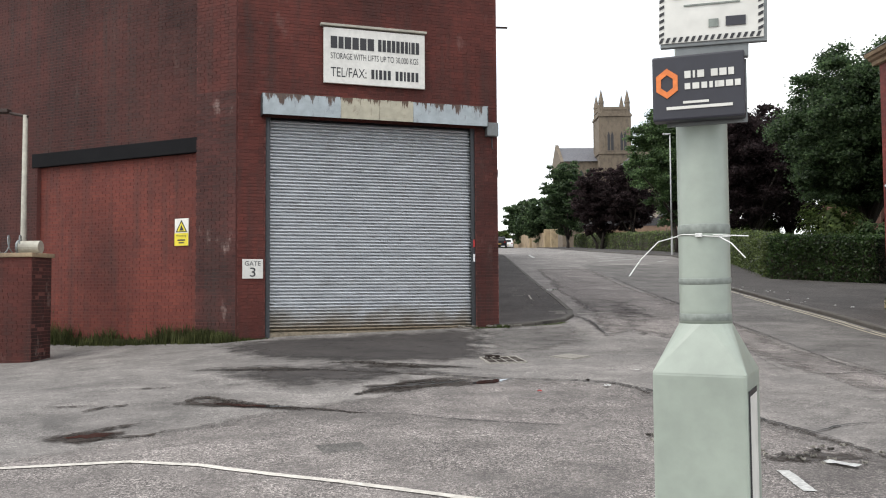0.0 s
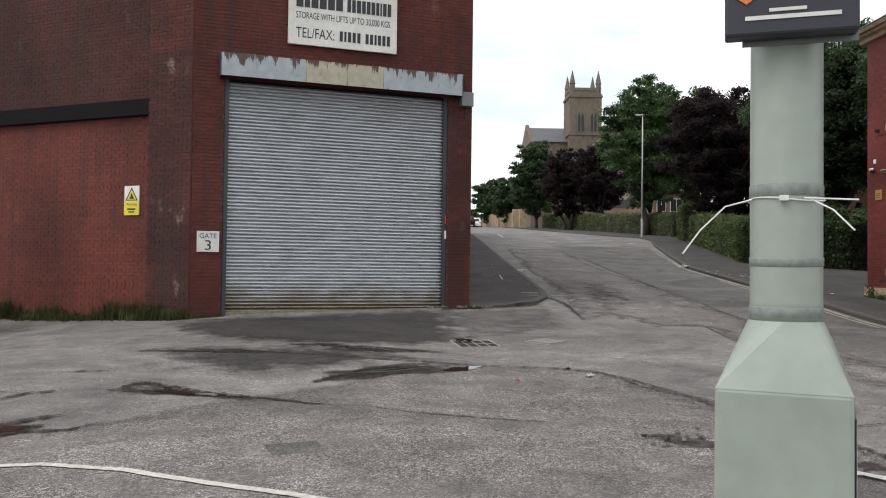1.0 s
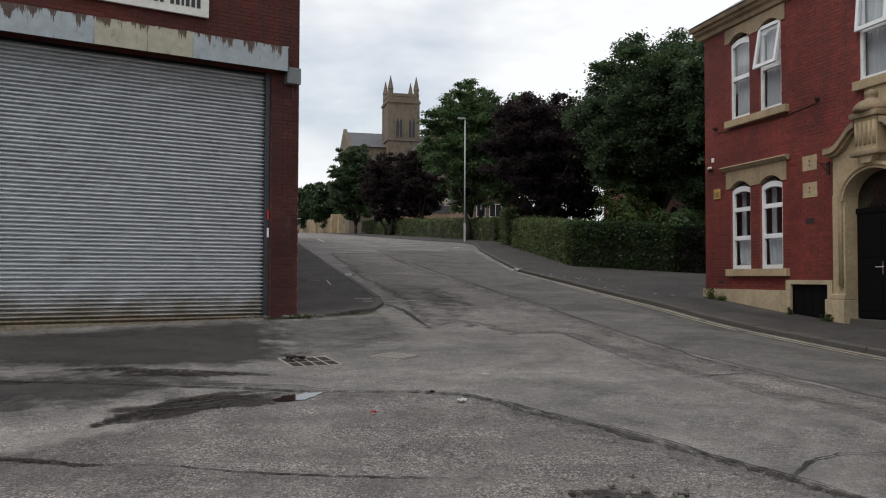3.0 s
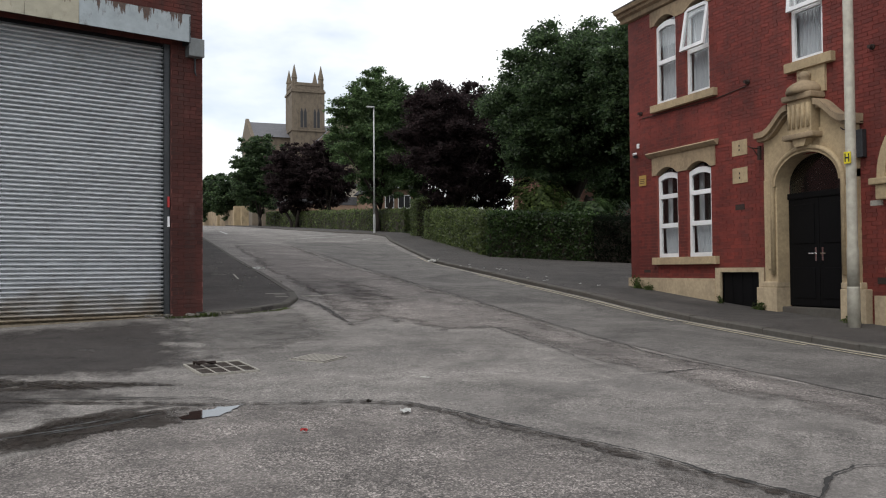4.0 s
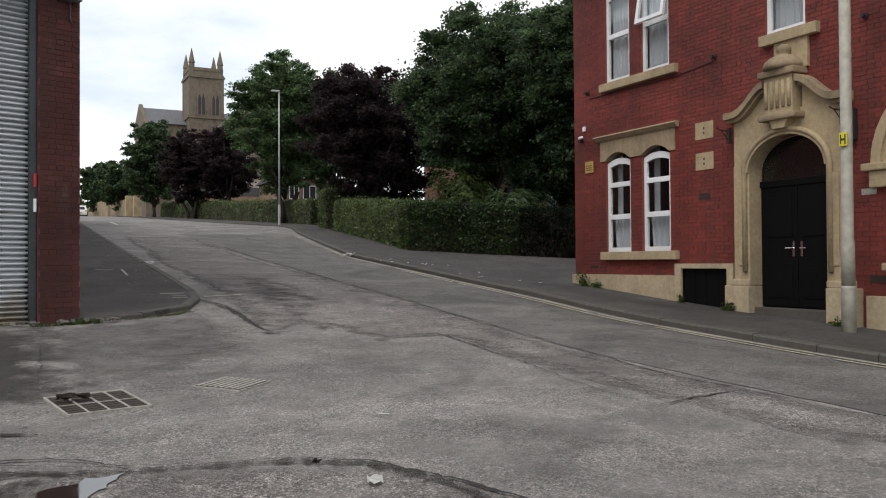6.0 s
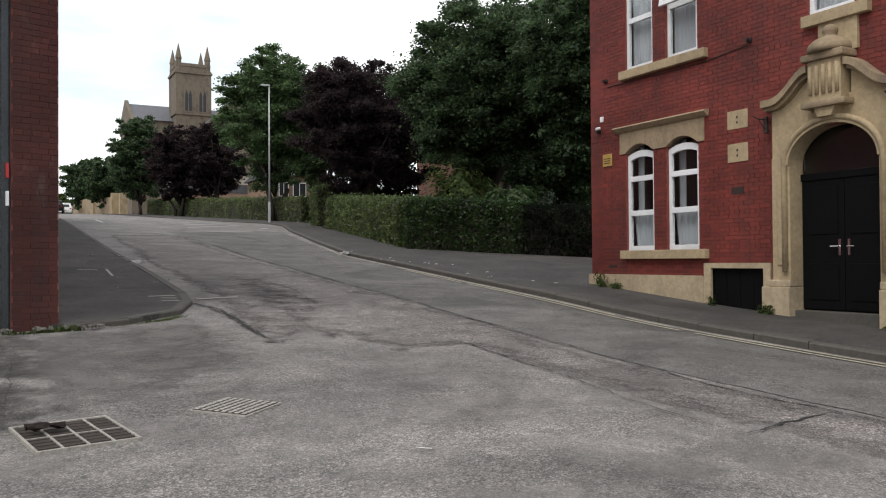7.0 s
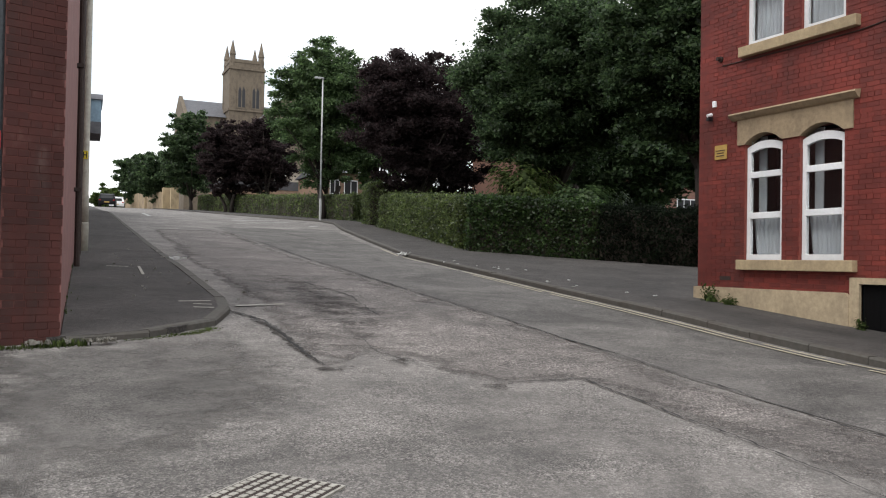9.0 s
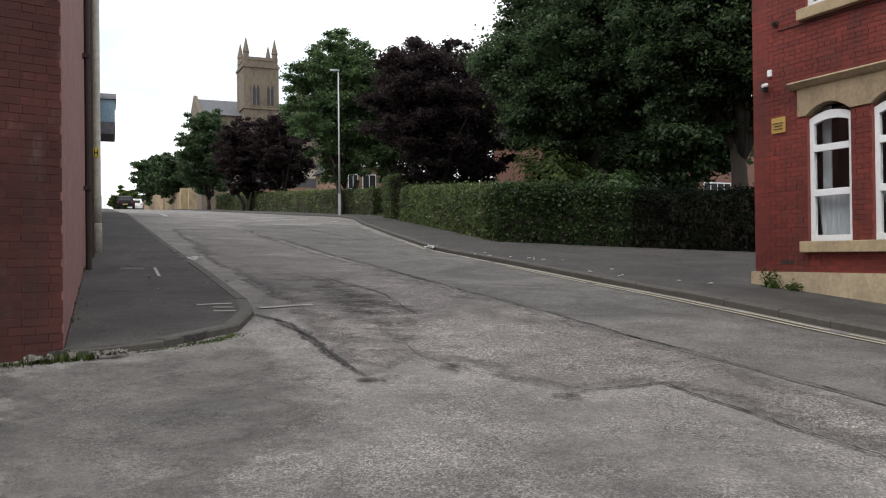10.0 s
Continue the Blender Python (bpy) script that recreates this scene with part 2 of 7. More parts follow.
M["leaf_mid"] = foliage_mat("mid_green_leaf", (0.104, 0.156, 0.062), (0.032, 0.058, 0.025), 0.5, 0.3)
M["weed"] = foliage_mat("weed_green", (0.085, 0.092, 0.036), (0.034, 0.042, 0.016))
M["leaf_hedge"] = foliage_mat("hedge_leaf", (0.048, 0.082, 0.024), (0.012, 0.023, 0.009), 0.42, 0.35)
# pale hedge leaf, brightened in colour for the lit stretches
M["leaf_hedge_pale_lit"] = foliage_mat("pale_lit_hedge_leaf", (0.130, 0.165, 0.055), (0.030, 0.048, 0.015), 0.36, 0.5)
# hedge leaf darkened in colour for the stretch shaded by trees and house
M["leaf_hedge_shaded"] = foliage_mat("shaded_hedge_leaf", (0.012, 0.018, 0.009), (0.005, 0.008, 0.005), 0.7, 0.12)
M["leaf_purple"] = foliage_mat("copper_leaf", (0.042, 0.028, 0.029), (0.021, 0.016, 0.016))
M["leaf_bright"] = foliage_mat("light_green_leaf", (0.085, 0.115, 0.034), (0.036, 0.056, 0.018))
M["bark"] = plain("bark", (0.035, 0.027, 0.021), 0.95, 0, 18, 0.4, 0.6)
M["soil"] = plain("bare_soil", (0.035, 0.028, 0.02), 0.95, 0, 12, 0.4, 0.5)
M["upvc"] = plain("white_window_frame", (0.78, 0.79, 0.80), 0.35, 0, 20, 0.05, 0.02)
M["net"] = plain("net_curtain", (0.40, 0.42, 0.45), 0.9, 0, 60, 0.12)
# near-black paint that stands in for missing light indoors and behind slats
M["unlit_black"] = plain("painted_unlit_black", (0.02, 0.02, 0.022), 0.9)
M["black_paint"] = plain("black_gloss_paint", (0.005, 0.005, 0.0055), 0.55, 0, 20, 0.2, 0.05)
M["black_paint"].node_tree.nodes["Principled BSDF"].inputs["Specular IOR Level"].default_value = 0.1
M["chrome"] = plain("chrome", (0.75, 0.75, 0.75), 0.18, 1.0, 30, 0.05, 0.02)
M["iron"] = plain("rusty_iron", (0.045, 0.03, 0.025), 0.7, 0.3, 30, 0.3)
M["steel_dark"] = plain("dark_steel", (0.06, 0.065, 0.07), 0.5, 0.6, 30, 0.25)
M["column"] = plain("grey_green_paint", (0.305, 0.345, 0.295), 0.42, 0, 14, 0.06, 0.05)
M["lamp_grey"] = plain("galvanised_grey", (0.21, 0.225, 0.225), 0.5, 0.3, 20, 0.1)
M["lamp_pale"] = plain("pale_grey_lamp_paint", (0.46, 0.47, 0.46), 0.5, 0, 10, 0.1)
M["pole_cream"] = plain("weathered_cream_paint", (0.38, 0.36, 0.30), 0.6, 0, 8, 0.2, 0.1)
M["sign_white"] = plain("sign_white", (0.70, 0.69, 0.64), 0.5, 0, 12, 0.08, 0.03)
M["sign_black"] = plain("sign_black", (0.015, 0.015, 0.018), 0.45, 0, 20, 0.1, 0.02)
M["sign_navy"] = plain("sign_charcoal", (0.022, 0.022, 0.032), 0.4, 0, 20, 0.1, 0.02)
M["sign_yellow"] = plain("sign_yellow", (0.72, 0.60, 0.03), 0.45, 0, 20, 0.06, 0.02)
M["sign_ochre"] = plain("sign_ochre", (0.45, 0.29, 0.08), 0.5, 0, 20, 0.1, 0.02)
M["orange"] = plain("orange_print", (0.75, 0.20, 0.04), 0.5)
M["tape"] = plain("grey_tape", (0.21, 0.235, 0.21), 0.6, 0, 40, 0.2)
M["cable_tie"] = plain("white_nylon", (0.75, 0.75, 0.72), 0.4)
M["slate"] = plain("grey_slate", (0.11, 0.11, 0.12), 0.7, 0, 5, 0.25, 0.3)
M["green_gate"] = plain("dark_green_paint", (0.035, 0.07, 0.055), 0.5)
M["paper"] = plain("white_litter", (0.72, 0.72, 0.70), 0.8)
M["red_plastic"] = plain("red_plastic", (0.45, 0.03, 0.03), 0.5)
M["buff_brick"] = plain("buff_brick_wall", (0.25, 0.16, 0.11), 0.9, 0, 20, 0.2)
M["pink_brick"] = plain("pale_pink_brick", (0.20, 0.105, 0.078), 0.9, 0, 20, 0.2)
M["bluish_metal"] = plain("pale_blue_cladding", (0.20, 0.30, 0.38), 0.5, 0, 10, 0.15)
M["car_black"] = plain("black_car_paint", (0.008, 0.008, 0.010), 0.5)
M["car_black"].node_tree.nodes["Principled BSDF"].inputs["Specular IOR Level"].default_value = 0.2
M["car_glass"] = plain("dark_car_glass", (0.01, 0.011, 0.012), 0.08)
M["car_white"] = plain("white_car_paint", (0.72, 0.72, 0.72), 0.25)
M["rubber"] = plain("tyre_rubber", (0.015, 0.015, 0.015), 0.9)
M["red_light"] = plain("red_lens", (0.35, 0.01, 0.01), 0.2)


def shutter_mat():
    m = Mat("galvanised_slat", 0.4, 0.6)
    c = m.mix(m.ramp(m.noise(5, 6, 0.6, (0.4, 0.4, 3)), (0.3, 0.0), (0.7, 1.0)), (0.50, 0.52, 0.54), (0.68, 0.70, 0.72))
    splash = m.ramp(m.maths("SUBTRACT", m.height(), m.maths("MULTIPLY", m.noise(2.2, 6, 0.7, (1, 1, 1.5), 8), 0.9)), (0.28, 0.75), (0.72, 0.0))
    c = m.mix(splash, c, (0.21, 0.155, 0.085))
    stain = m.ramp(m.noise(1.6, 6, 0.7, (1, 1, 2.5), 3), (0.58, 0.0), (0.80, 0.45))
    c = m.mix(stain, c, (0.20, 0.17, 0.13))
    return m.done(c, m.ramp(m.noise(9, 4), (0.3, 0.32), (0.7, 0.44)), m.noise(30, 3), 0.03, 0.002)


def rust_mat(name, base):
    m = Mat(name, 0.6, 0.1)
    c = m.mix(m.ramp(m.noise(6, 5), (0.3, 0.0), (0.7, 1.0)), tuple(x * 0.75 for x in base), base)
    edge = m.maths("DIVIDE", m.maths("SUBTRACT", m.height(), 4.84), 0.42)
    drip = m.maths("MULTIPLY", m.maths("SUBTRACT", m.noise(3.0, 7, 0.72, (1.8, 1.8, 0.22), 6), 0.5), 3.2)
    run = m.ramp(m.maths("ADD", edge, drip), (0.84, 0.0), (0.93, 0.92))
    spots = m.ramp(m.noise(5, 7, 0.75, (1.5, 1.5, 0.6), 2), (0.57, 0.0), (0.70, 0.6))
    run = m.maths("MAXIMUM", run, spots)
    c = m.mix(run, c, m.ramp(m.noise(30, 5), (0.3, (0.030, 0.013, 0.007)), (0.7, (0.10, 0.042, 0.016))))
    return m.done(c, bump=m.noise(40, 5), strength=0.3, distance=0.005)


def wet_mat():
    m = Mat("standing_water", 0.06, 0, 0.5)
    m.b.inputs["IOR"].default_value = 1.9
    return m.done((0.018, 0.016, 0.014), m.ramp(m.noise(6, 3), (0.4, 0.02), (0.8, 0.10)), m.noise(12, 2), 0.006, 0.001)


def damp_mat():
    """Wet dark asphalt that thins out towards its ragged rim."""
    m = Mat("damp_asphalt", 0.5, 0, 0.22)
    c = m.mix(m.ramp(m.noise(40, 6), (0.3, 0.0), (0.7, 1.0)), (0.017, 0.013, 0.011), (0.046, 0.037, 0.030))
    at = m.node("ShaderNodeAttribute")
    at.attribute_name = "inner"
    rag = m.maths("ADD", at.outputs["Fac"], m.maths("MULTIPLY", m.maths("SUBTRACT", m.noise(9, 8, 0.75), 0.5), 2.4))
    m.link(m.ramp(rag, (0.12, 0.0), (0.62, 0.9)), m.b.inputs["Alpha"])
    return m.done(c, m.ramp(m.noise(8, 5), (0.35, 0.45), (0.7, 0.85)), m.noise(60, 5), 0.4, 0.008)


def glass_mat():
    m = Mat("window_glass", 0.03, 0, 0.5)
    m.b.inputs["Transmission Weight"].default_value = 1.0
    m.b.inputs["IOR"].default_value = 1.45
    return m.done((0.92, 0.95, 0.95))


M["shutter"] = shutter_mat()
M["shutter_low"] = plain("rusty_bottom_slat", (0.24, 0.20, 0.145), 0.6, 0.3, 12, 0.35)
M["hood"] = rust_mat("rusting_blue_grey_hood", (0.40, 0.45, 0.47))
M["hood_cream"] = rust_mat("rusting_cream_hood", (0.46, 0.43, 0.33))
M["water"] = wet_mat()
M["damp"] = damp_mat()
M["glass"] = glass_mat()


# ---------- building helpers ----------
def link(name, bm, mat, parent=None, m=None, label="", category="", group="", kind="", smooth=False):
    me = bpy.data.meshes.new(name)
    bm.normal_update()
    bm.to_mesh(me)
    bm.free()
    if smooth:
        me.polygons.foreach_set("use_smooth", [True] * len(me.polygons))
    for one in mat if isinstance(mat, (list, tuple)) else (mat,):
        me.materials.append(one)
    ob = new(name, me)
    if parent is not None:
        ob.parent = parent
    if m is not None:
        ob.matrix_basis = m
    return tagged(ob, label, category, group, kind)


def part(name, bm, mat, parent, label="", smooth=False):
    return link(name, bm, mat, parent, None, label, smooth=smooth)


def thing(name, m, label, category, group="", kind=""):
    ob = new(name)
    ob.matrix_basis = m
    return tagged(ob, label, category, group, kind)


def box(bm, x0, x1, y0, y1, z0, z1, bevel=0.0):
    r = bmesh.ops.create_cube(bm, size=1.0)
    for v in r["verts"]:
        v.co = Vector(((x0 + x1) / 2 + v.co.x * (x1 - x0), (y0 + y1) / 2 + v.co.y * (y1 - y0), (z0 + z1) / 2 + v.co.z * (z1 - z0)))
    if bevel:
        es = list({e for v in r["verts"] for e in v.link_edges})
        bmesh.ops.bevel(bm, geom=es, offset=bevel, segments=2, affect="EDGES", profile=0.6)
    return bm


def B(*a, **k):
    return box(bmesh.new(), *a, **k)


def prism(bm, outline, y0, y1):
    """A slab with an outline in x and z, from depth y0 (front) to y1 (back)."""
    f = [bm.verts.new((x, y0, z)) for x, z in outline]
    b = [bm.verts.new((x, y1, z)) for x, z in outline]
    n = len(outline)
    bm.faces.new(f)
    bm.faces.new(b[::-1])
    for i in range(n):
        j = (i + 1) % n
        bm.faces.new((f[j], f[i], b[i], b[j]))
    bmesh.ops.recalc_face_normals(bm, faces=bm.faces[:])
    return bm


def band(bm, inner, outer, y0, y1):
    """A moulding between two outlines of equally many points (x, z)."""
    for i in range(len(inner) - 1):
        q = [inner[i], inner[i + 1], outer[i + 1], outer[i]]
        f = [bm.verts.new((x, y0, z)) for x, z in q]
        b = [bm.verts.new((x, y1, z)) for x, z in q]
        bm.faces.new(f)
        bm.faces.new(b[::-1])
        for k in range(4):
            j = (k + 1) % 4
            bm.faces.new((f[j], f[k], b[k], b[j]))
    bmesh.ops.remove_doubles(bm, verts=bm.verts[:], dist=0.0004)
    bmesh.ops.recalc_face_normals(bm, faces=bm.faces[:])
    return bm


def tube(bm, pts, radii, sides=12, caps=True):
    """A round bar along points."""
    rings = []
    pts = [Vector(p) for p in pts]
    if isinstance(radii, (int, float)):
        radii = [radii] * len(pts)
    side = None
    for i, p in enumerate(pts):
        d = (pts[min(i + 1, len(pts) - 1)] - pts[max(i - 1, 0)]).normalized()
        ref = Vector((1, 0, 0)) if abs(d.x) < 0.8 else Vector((0, 1, 0))
        if side is None:
            side = d.cross(ref).normalized()
        side = (side - d * side.dot(d)).normalized()
        up = d.cross(side)
        rings.append([bm.verts.new(p + radii[i] * (math.cos(a) * side + math.sin(a) * up)) for a in (2 * math.pi * k / sides for k in range(sides))])
    for a, b in zip(rings, rings[1:]):
        for k in range(sides):
            j = (k + 1) % sides
            bm.faces.new((a[k], a[j], b[j], b[k]))
    if caps:
        bm.faces.new(rings[0][::-1])
        bm.faces.new(rings[-1])
    return bm


def lathe(bm, profile, cx=0, cy=0, sides=20):
    return tube(bm, [(cx, cy, z) for r, z in profile], [max(r, 0.0005) for r, z in profile], sides)


def smooth01(t):
    t = min(1.0, max(0.0, t))
    return t * t * (3 - 2 * t)


def interp(v, xs, ys):
    return float(np.interp(v, xs, ys))


GY = (-60, -30, 0, 10.4, 13.1, 14.1, 16.5, 18, 19.5, 24, 29, 53, 100, 118, 150, 400, 3000)
GZ = (-0.6, -0.5, -0.02, 0.276, 0.385, 0.445, 0.58, 0.71, 0.85, 1.2, 1.55, 3.5, 6.4, 7.4, 7.9, 4.0, -10)
KL = ((17.78, 1.78), (17.82, 1.98), (17.92, 2.3), (18.22, 2.95), (18.85, 3.42), (19.95, 3.66), (26.5, 3.85), (45, 4.3), (118, 6.2), (150, 7.0))
KR = ((-40, 8.2), (10, 8.85), (15.7, 8.98), (18, 9.16), (21.5, 9.25), (24.85, 9.48), (29.5, 9.9), (35.8, 11.2), (44, 13.0), (50, 14.6), (54, 14.9), (60, 14.0), (78, 13.0), (118, 12.2), (150, 12.6))


def ground_z(x, y):
    soft = sum(interp(y + o, GY, GZ) for o in (-1.0, -0.5, 0, 0.5, 1.0)) / 5
    return soft - 0.35 * smooth01((-2 - x) / 6) * smooth01((y - 8) / 8)


def kerb_left(y):
    return interp(y, [p[0] for p in KL], [p[1] for p in KL])


def kerb_right(y):
    return interp(y, [p[0] for p in KR], [p[1] for p in KR])


def side_wall_x(y):
    return 1.76 + 0.04 * (y - 17.9)


# ---------- ground ----------
def steps(*spans):
    out = []
    for a, b, d in spans:
        n = max(1, round((b - a) / d))
        out += [a + (b - a) * i / n for i in range(n)]
    return out + [spans[-1][1]]


def make_ground():
    xs = steps((-1500, -60, 360), (-60, -12, 8), (-12, 16, 0.4), (16, 60, 4), (60, 1500, 360))
    ys = steps((-1500, -30, 300), (-30, 0, 3), (0, 30, 0.4), (30, 160, 2), (160, 400, 40), (400, 2500, 420))
    bm = bmesh.new()
    grid = [[bm.verts.new((x, y, ground_z(x, y))) for x in xs] for y in ys]
    for j in range(len(ys) - 1):
        for i in range(len(xs) - 1):
            bm.faces.new((grid[j][i], grid[j][i + 1], grid[j + 1][i + 1], grid[j + 1][i]))
    return link("ground", bm, M["road"], label="grey asphalt road sheet running uphill, patched and damp", category="road", kind="structure", smooth=True)


def sheet(name, outline, mat, lift=0.006, cell=0.35, label="", category="", kind="structure", rough_edge=0.0, seed=1, parent=None, fade=0.0):
    """A thin layer lying on the ground, cut to an outline in plan."""
    pts = []
    n = len(outline)
    rng = random.Random(seed)
    for i in range(n):
        a, b = Vector(outline[i]), Vector(outline[(i + 1) % n])
        k = max(1, int((b - a).length / (cell * 0.5)))
        for t in range(k):
            p = a.lerp(b, t / k)
            pts.append((p.x + rng.uniform(-1, 1) * rough_edge, p.y + rng.uniform(-1, 1) * rough_edge))
    bm = bmesh.new()
    f = bm.faces.new([bm.verts.new((x, y, 0)) for x, y in pts])
    if f.normal.z < 0:
        f.normal_flip()
    bm.normal_update()
    if bm.faces[:][0].normal.z < 0:
        bmesh.ops.reverse_faces(bm, faces=bm.faces[:])
    x0, x1 = min(p[0] for p in pts), max(p[0] for p in pts)
    y0, y1 = min(p[1] for p in pts), max(p[1] for p in pts)
    for a, lo, hi in ((0, x0, x1), (1, y0, y1)):
        v = math.ceil(lo / cell) * cell
        while v < hi:
            co = Vector((v, 0, 0)) if a == 0 else Vector((0, v, 0))
            no = Vector((1, 0, 0)) if a == 0 else Vector((0, 1, 0))
            bmesh.ops.bisect_plane(bm, geom=bm.verts[:] + bm.edges[:] + bm.faces[:], plane_co=co, plane_no=no)
            v += cell
    bmesh.ops.triangulate(bm, faces=bm.faces[:])
    for v in bm.verts:
        v.co.z = ground_z(v.co.x, v.co.y) + lift
    inner = [0.0 if v.is_boundary else 1.0 for v in bm.verts]
    if fade:
        P = np.array([(v.co.x, v.co.y) for v in bm.verts])
        A = np.array(outline, dtype=float)
        D = np.roll(A, -1, axis=0) - A
        near_edge = np.full(len(P), 1e9)
        for a, d in zip(A, D):
            t = np.clip(((P - a) @ d) / (d @ d), 0, 1)
            near_edge = np.minimum(near_edge, np.linalg.norm(P - a - t[:, None] * d, axis=1))
        inner = np.clip(near_edge / fade, 0, 1).tolist()
    ob = link(name, bm, mat, parent, label=label, category=category, kind=kind, smooth=True)
    ob.data.attributes.new("inner", "FLOAT", "POINT").data.foreach_set("value", inner)
    return ob


def strip(name, ys, left, right, lift, mat, label, category, cols=4, skirt=0.3):
    """A raised strip of ground between two edges, with a vertical skirt."""
    bm = bmesh.new()
    rows = []
    for y in ys:
        a, b = left(y), right(y)
        rows.append([bm.verts.new((a + (b - a) * i / cols, y, ground_z(a + (b - a) * i / cols, y) + lift)) for i in range(cols + 1)])
    for r, q in zip(rows, rows[1:]):
        for i in range(cols):
            bm.faces.new((r[i], r[i + 1], q[i + 1], q[i]))
    bmesh.ops.recalc_face_normals(bm, faces=bm.faces[:])
    if sum(f.normal.z for f in bm.faces) < 0:
        bmesh.ops.reverse_faces(bm, faces=bm.faces[:])
    edge = [e for e in bm.edges if e.is_boundary]
    r = bmesh.ops.extrude_edge_only(bm, edges=edge)
    for v in r["geom"]:
        if isinstance(v, bmesh.types.BMVert):
            v.co.z -= skirt
    return link(name, bm, mat, label=label, category=category, kind="structure")


ground = make_ground()
pavement_left = strip("pavement_left", steps((17.78, 18.4, 0.06), (18.4, 30, 0.4), (30, 150, 3)), lambda y: side_wall_x(y) + (0.01 if y > 17.9 else 0.0), lambda y: kerb_left(y) - 0.13, 0.065, M["pave"], "dark grey asphalt footway beside the warehouse", "pavement")


def right_back(y):
    if y < 20.06:
        return 11.01
    if y < 27:
        return 40.0
    return interp(y, (27, 28, 49.5, 56, 60, 100, 150), (40, 19, 17.2, 19.5, 19.2, 16.6, 17))


pavement_right = strip("pavement_right", steps((-40, 10, 5), (10, 20.05, 0.5), (20.07, 27, 0.5), (27.1, 60, 0.8), (60, 150, 3)), lambda y: kerb_right(y) + 0.13, right_back, 0.085, M["pave"], "dark grey asphalt footway along the red brick house and hedge", "pavement", 10)
lawn = strip("lawn", steps((22, 60, 1.5), (60, 150, 5)), lambda y: max(12.9, 13.0 + (y - 31) * 0.19) if y > 31 else 13.0 + (31 - y) * 0.95, lambda y: 70.0, 0.16, M["grass"], "grass of the gardens behind the hedges", "grass", 10)


def kerb_run(parent, ys, edge, inward, lift, seed):
    """Kerb stones end to end along an edge; each stone is its own piece."""
    pts = []
    y = ys[0]
    while y < ys[1]:
        pts.append(Vector((edge(y), y)))
        y += 0.02
    rng = random.Random(seed)
    i, count = 0, 0
    while i < len(pts) - 2 and count < 150:
        j = i
        goal = rng.choice((0.75, 0.9, 0.92)) if pts[i].y < 60 else 3.0
        while j < len(pts) - 1 and (pts[j] - pts[i]).length < goal:
            j += 1
        a, b = pts[i], pts[j]
        d = (b - a)
        if d.length < 0.1:
            break
        q = d.normalized()
        n = Vector((q.y, -q.x)) * inward
        a2, b2 = a + q * 0.006, b - q * 0.006
        bm = bmesh.new()
        dz = rng.uniform(-0.006, 0.006)
        loop = []
        for p in (a2, b2):
            za = ground_z(p.x, p.y)
            prof = [(0, -0.1), (0, lift - 0.02), (0.02, lift), (0.135, lift), (0.135, -0.1)]
            loop.append([bm.verts.new((p.x + n.x * u, p.y + n.y * u, za + w + dz)) for u, w in prof])
        for k in range(4):
            bm.faces.new((loop[0][k], loop[0][k + 1], loop[1][k + 1], loop[1][k]))
        bm.faces.new(loop[0])
        bm.faces.new(loop[1][::-1])
        bmesh.ops.recalc_face_normals(bm, faces=bm.faces[:])
        part("kerb_stone", bm, M["kerb"], parent)
        i = j
        count += 1


# ---------- brickwork ----------
BRICKS = []


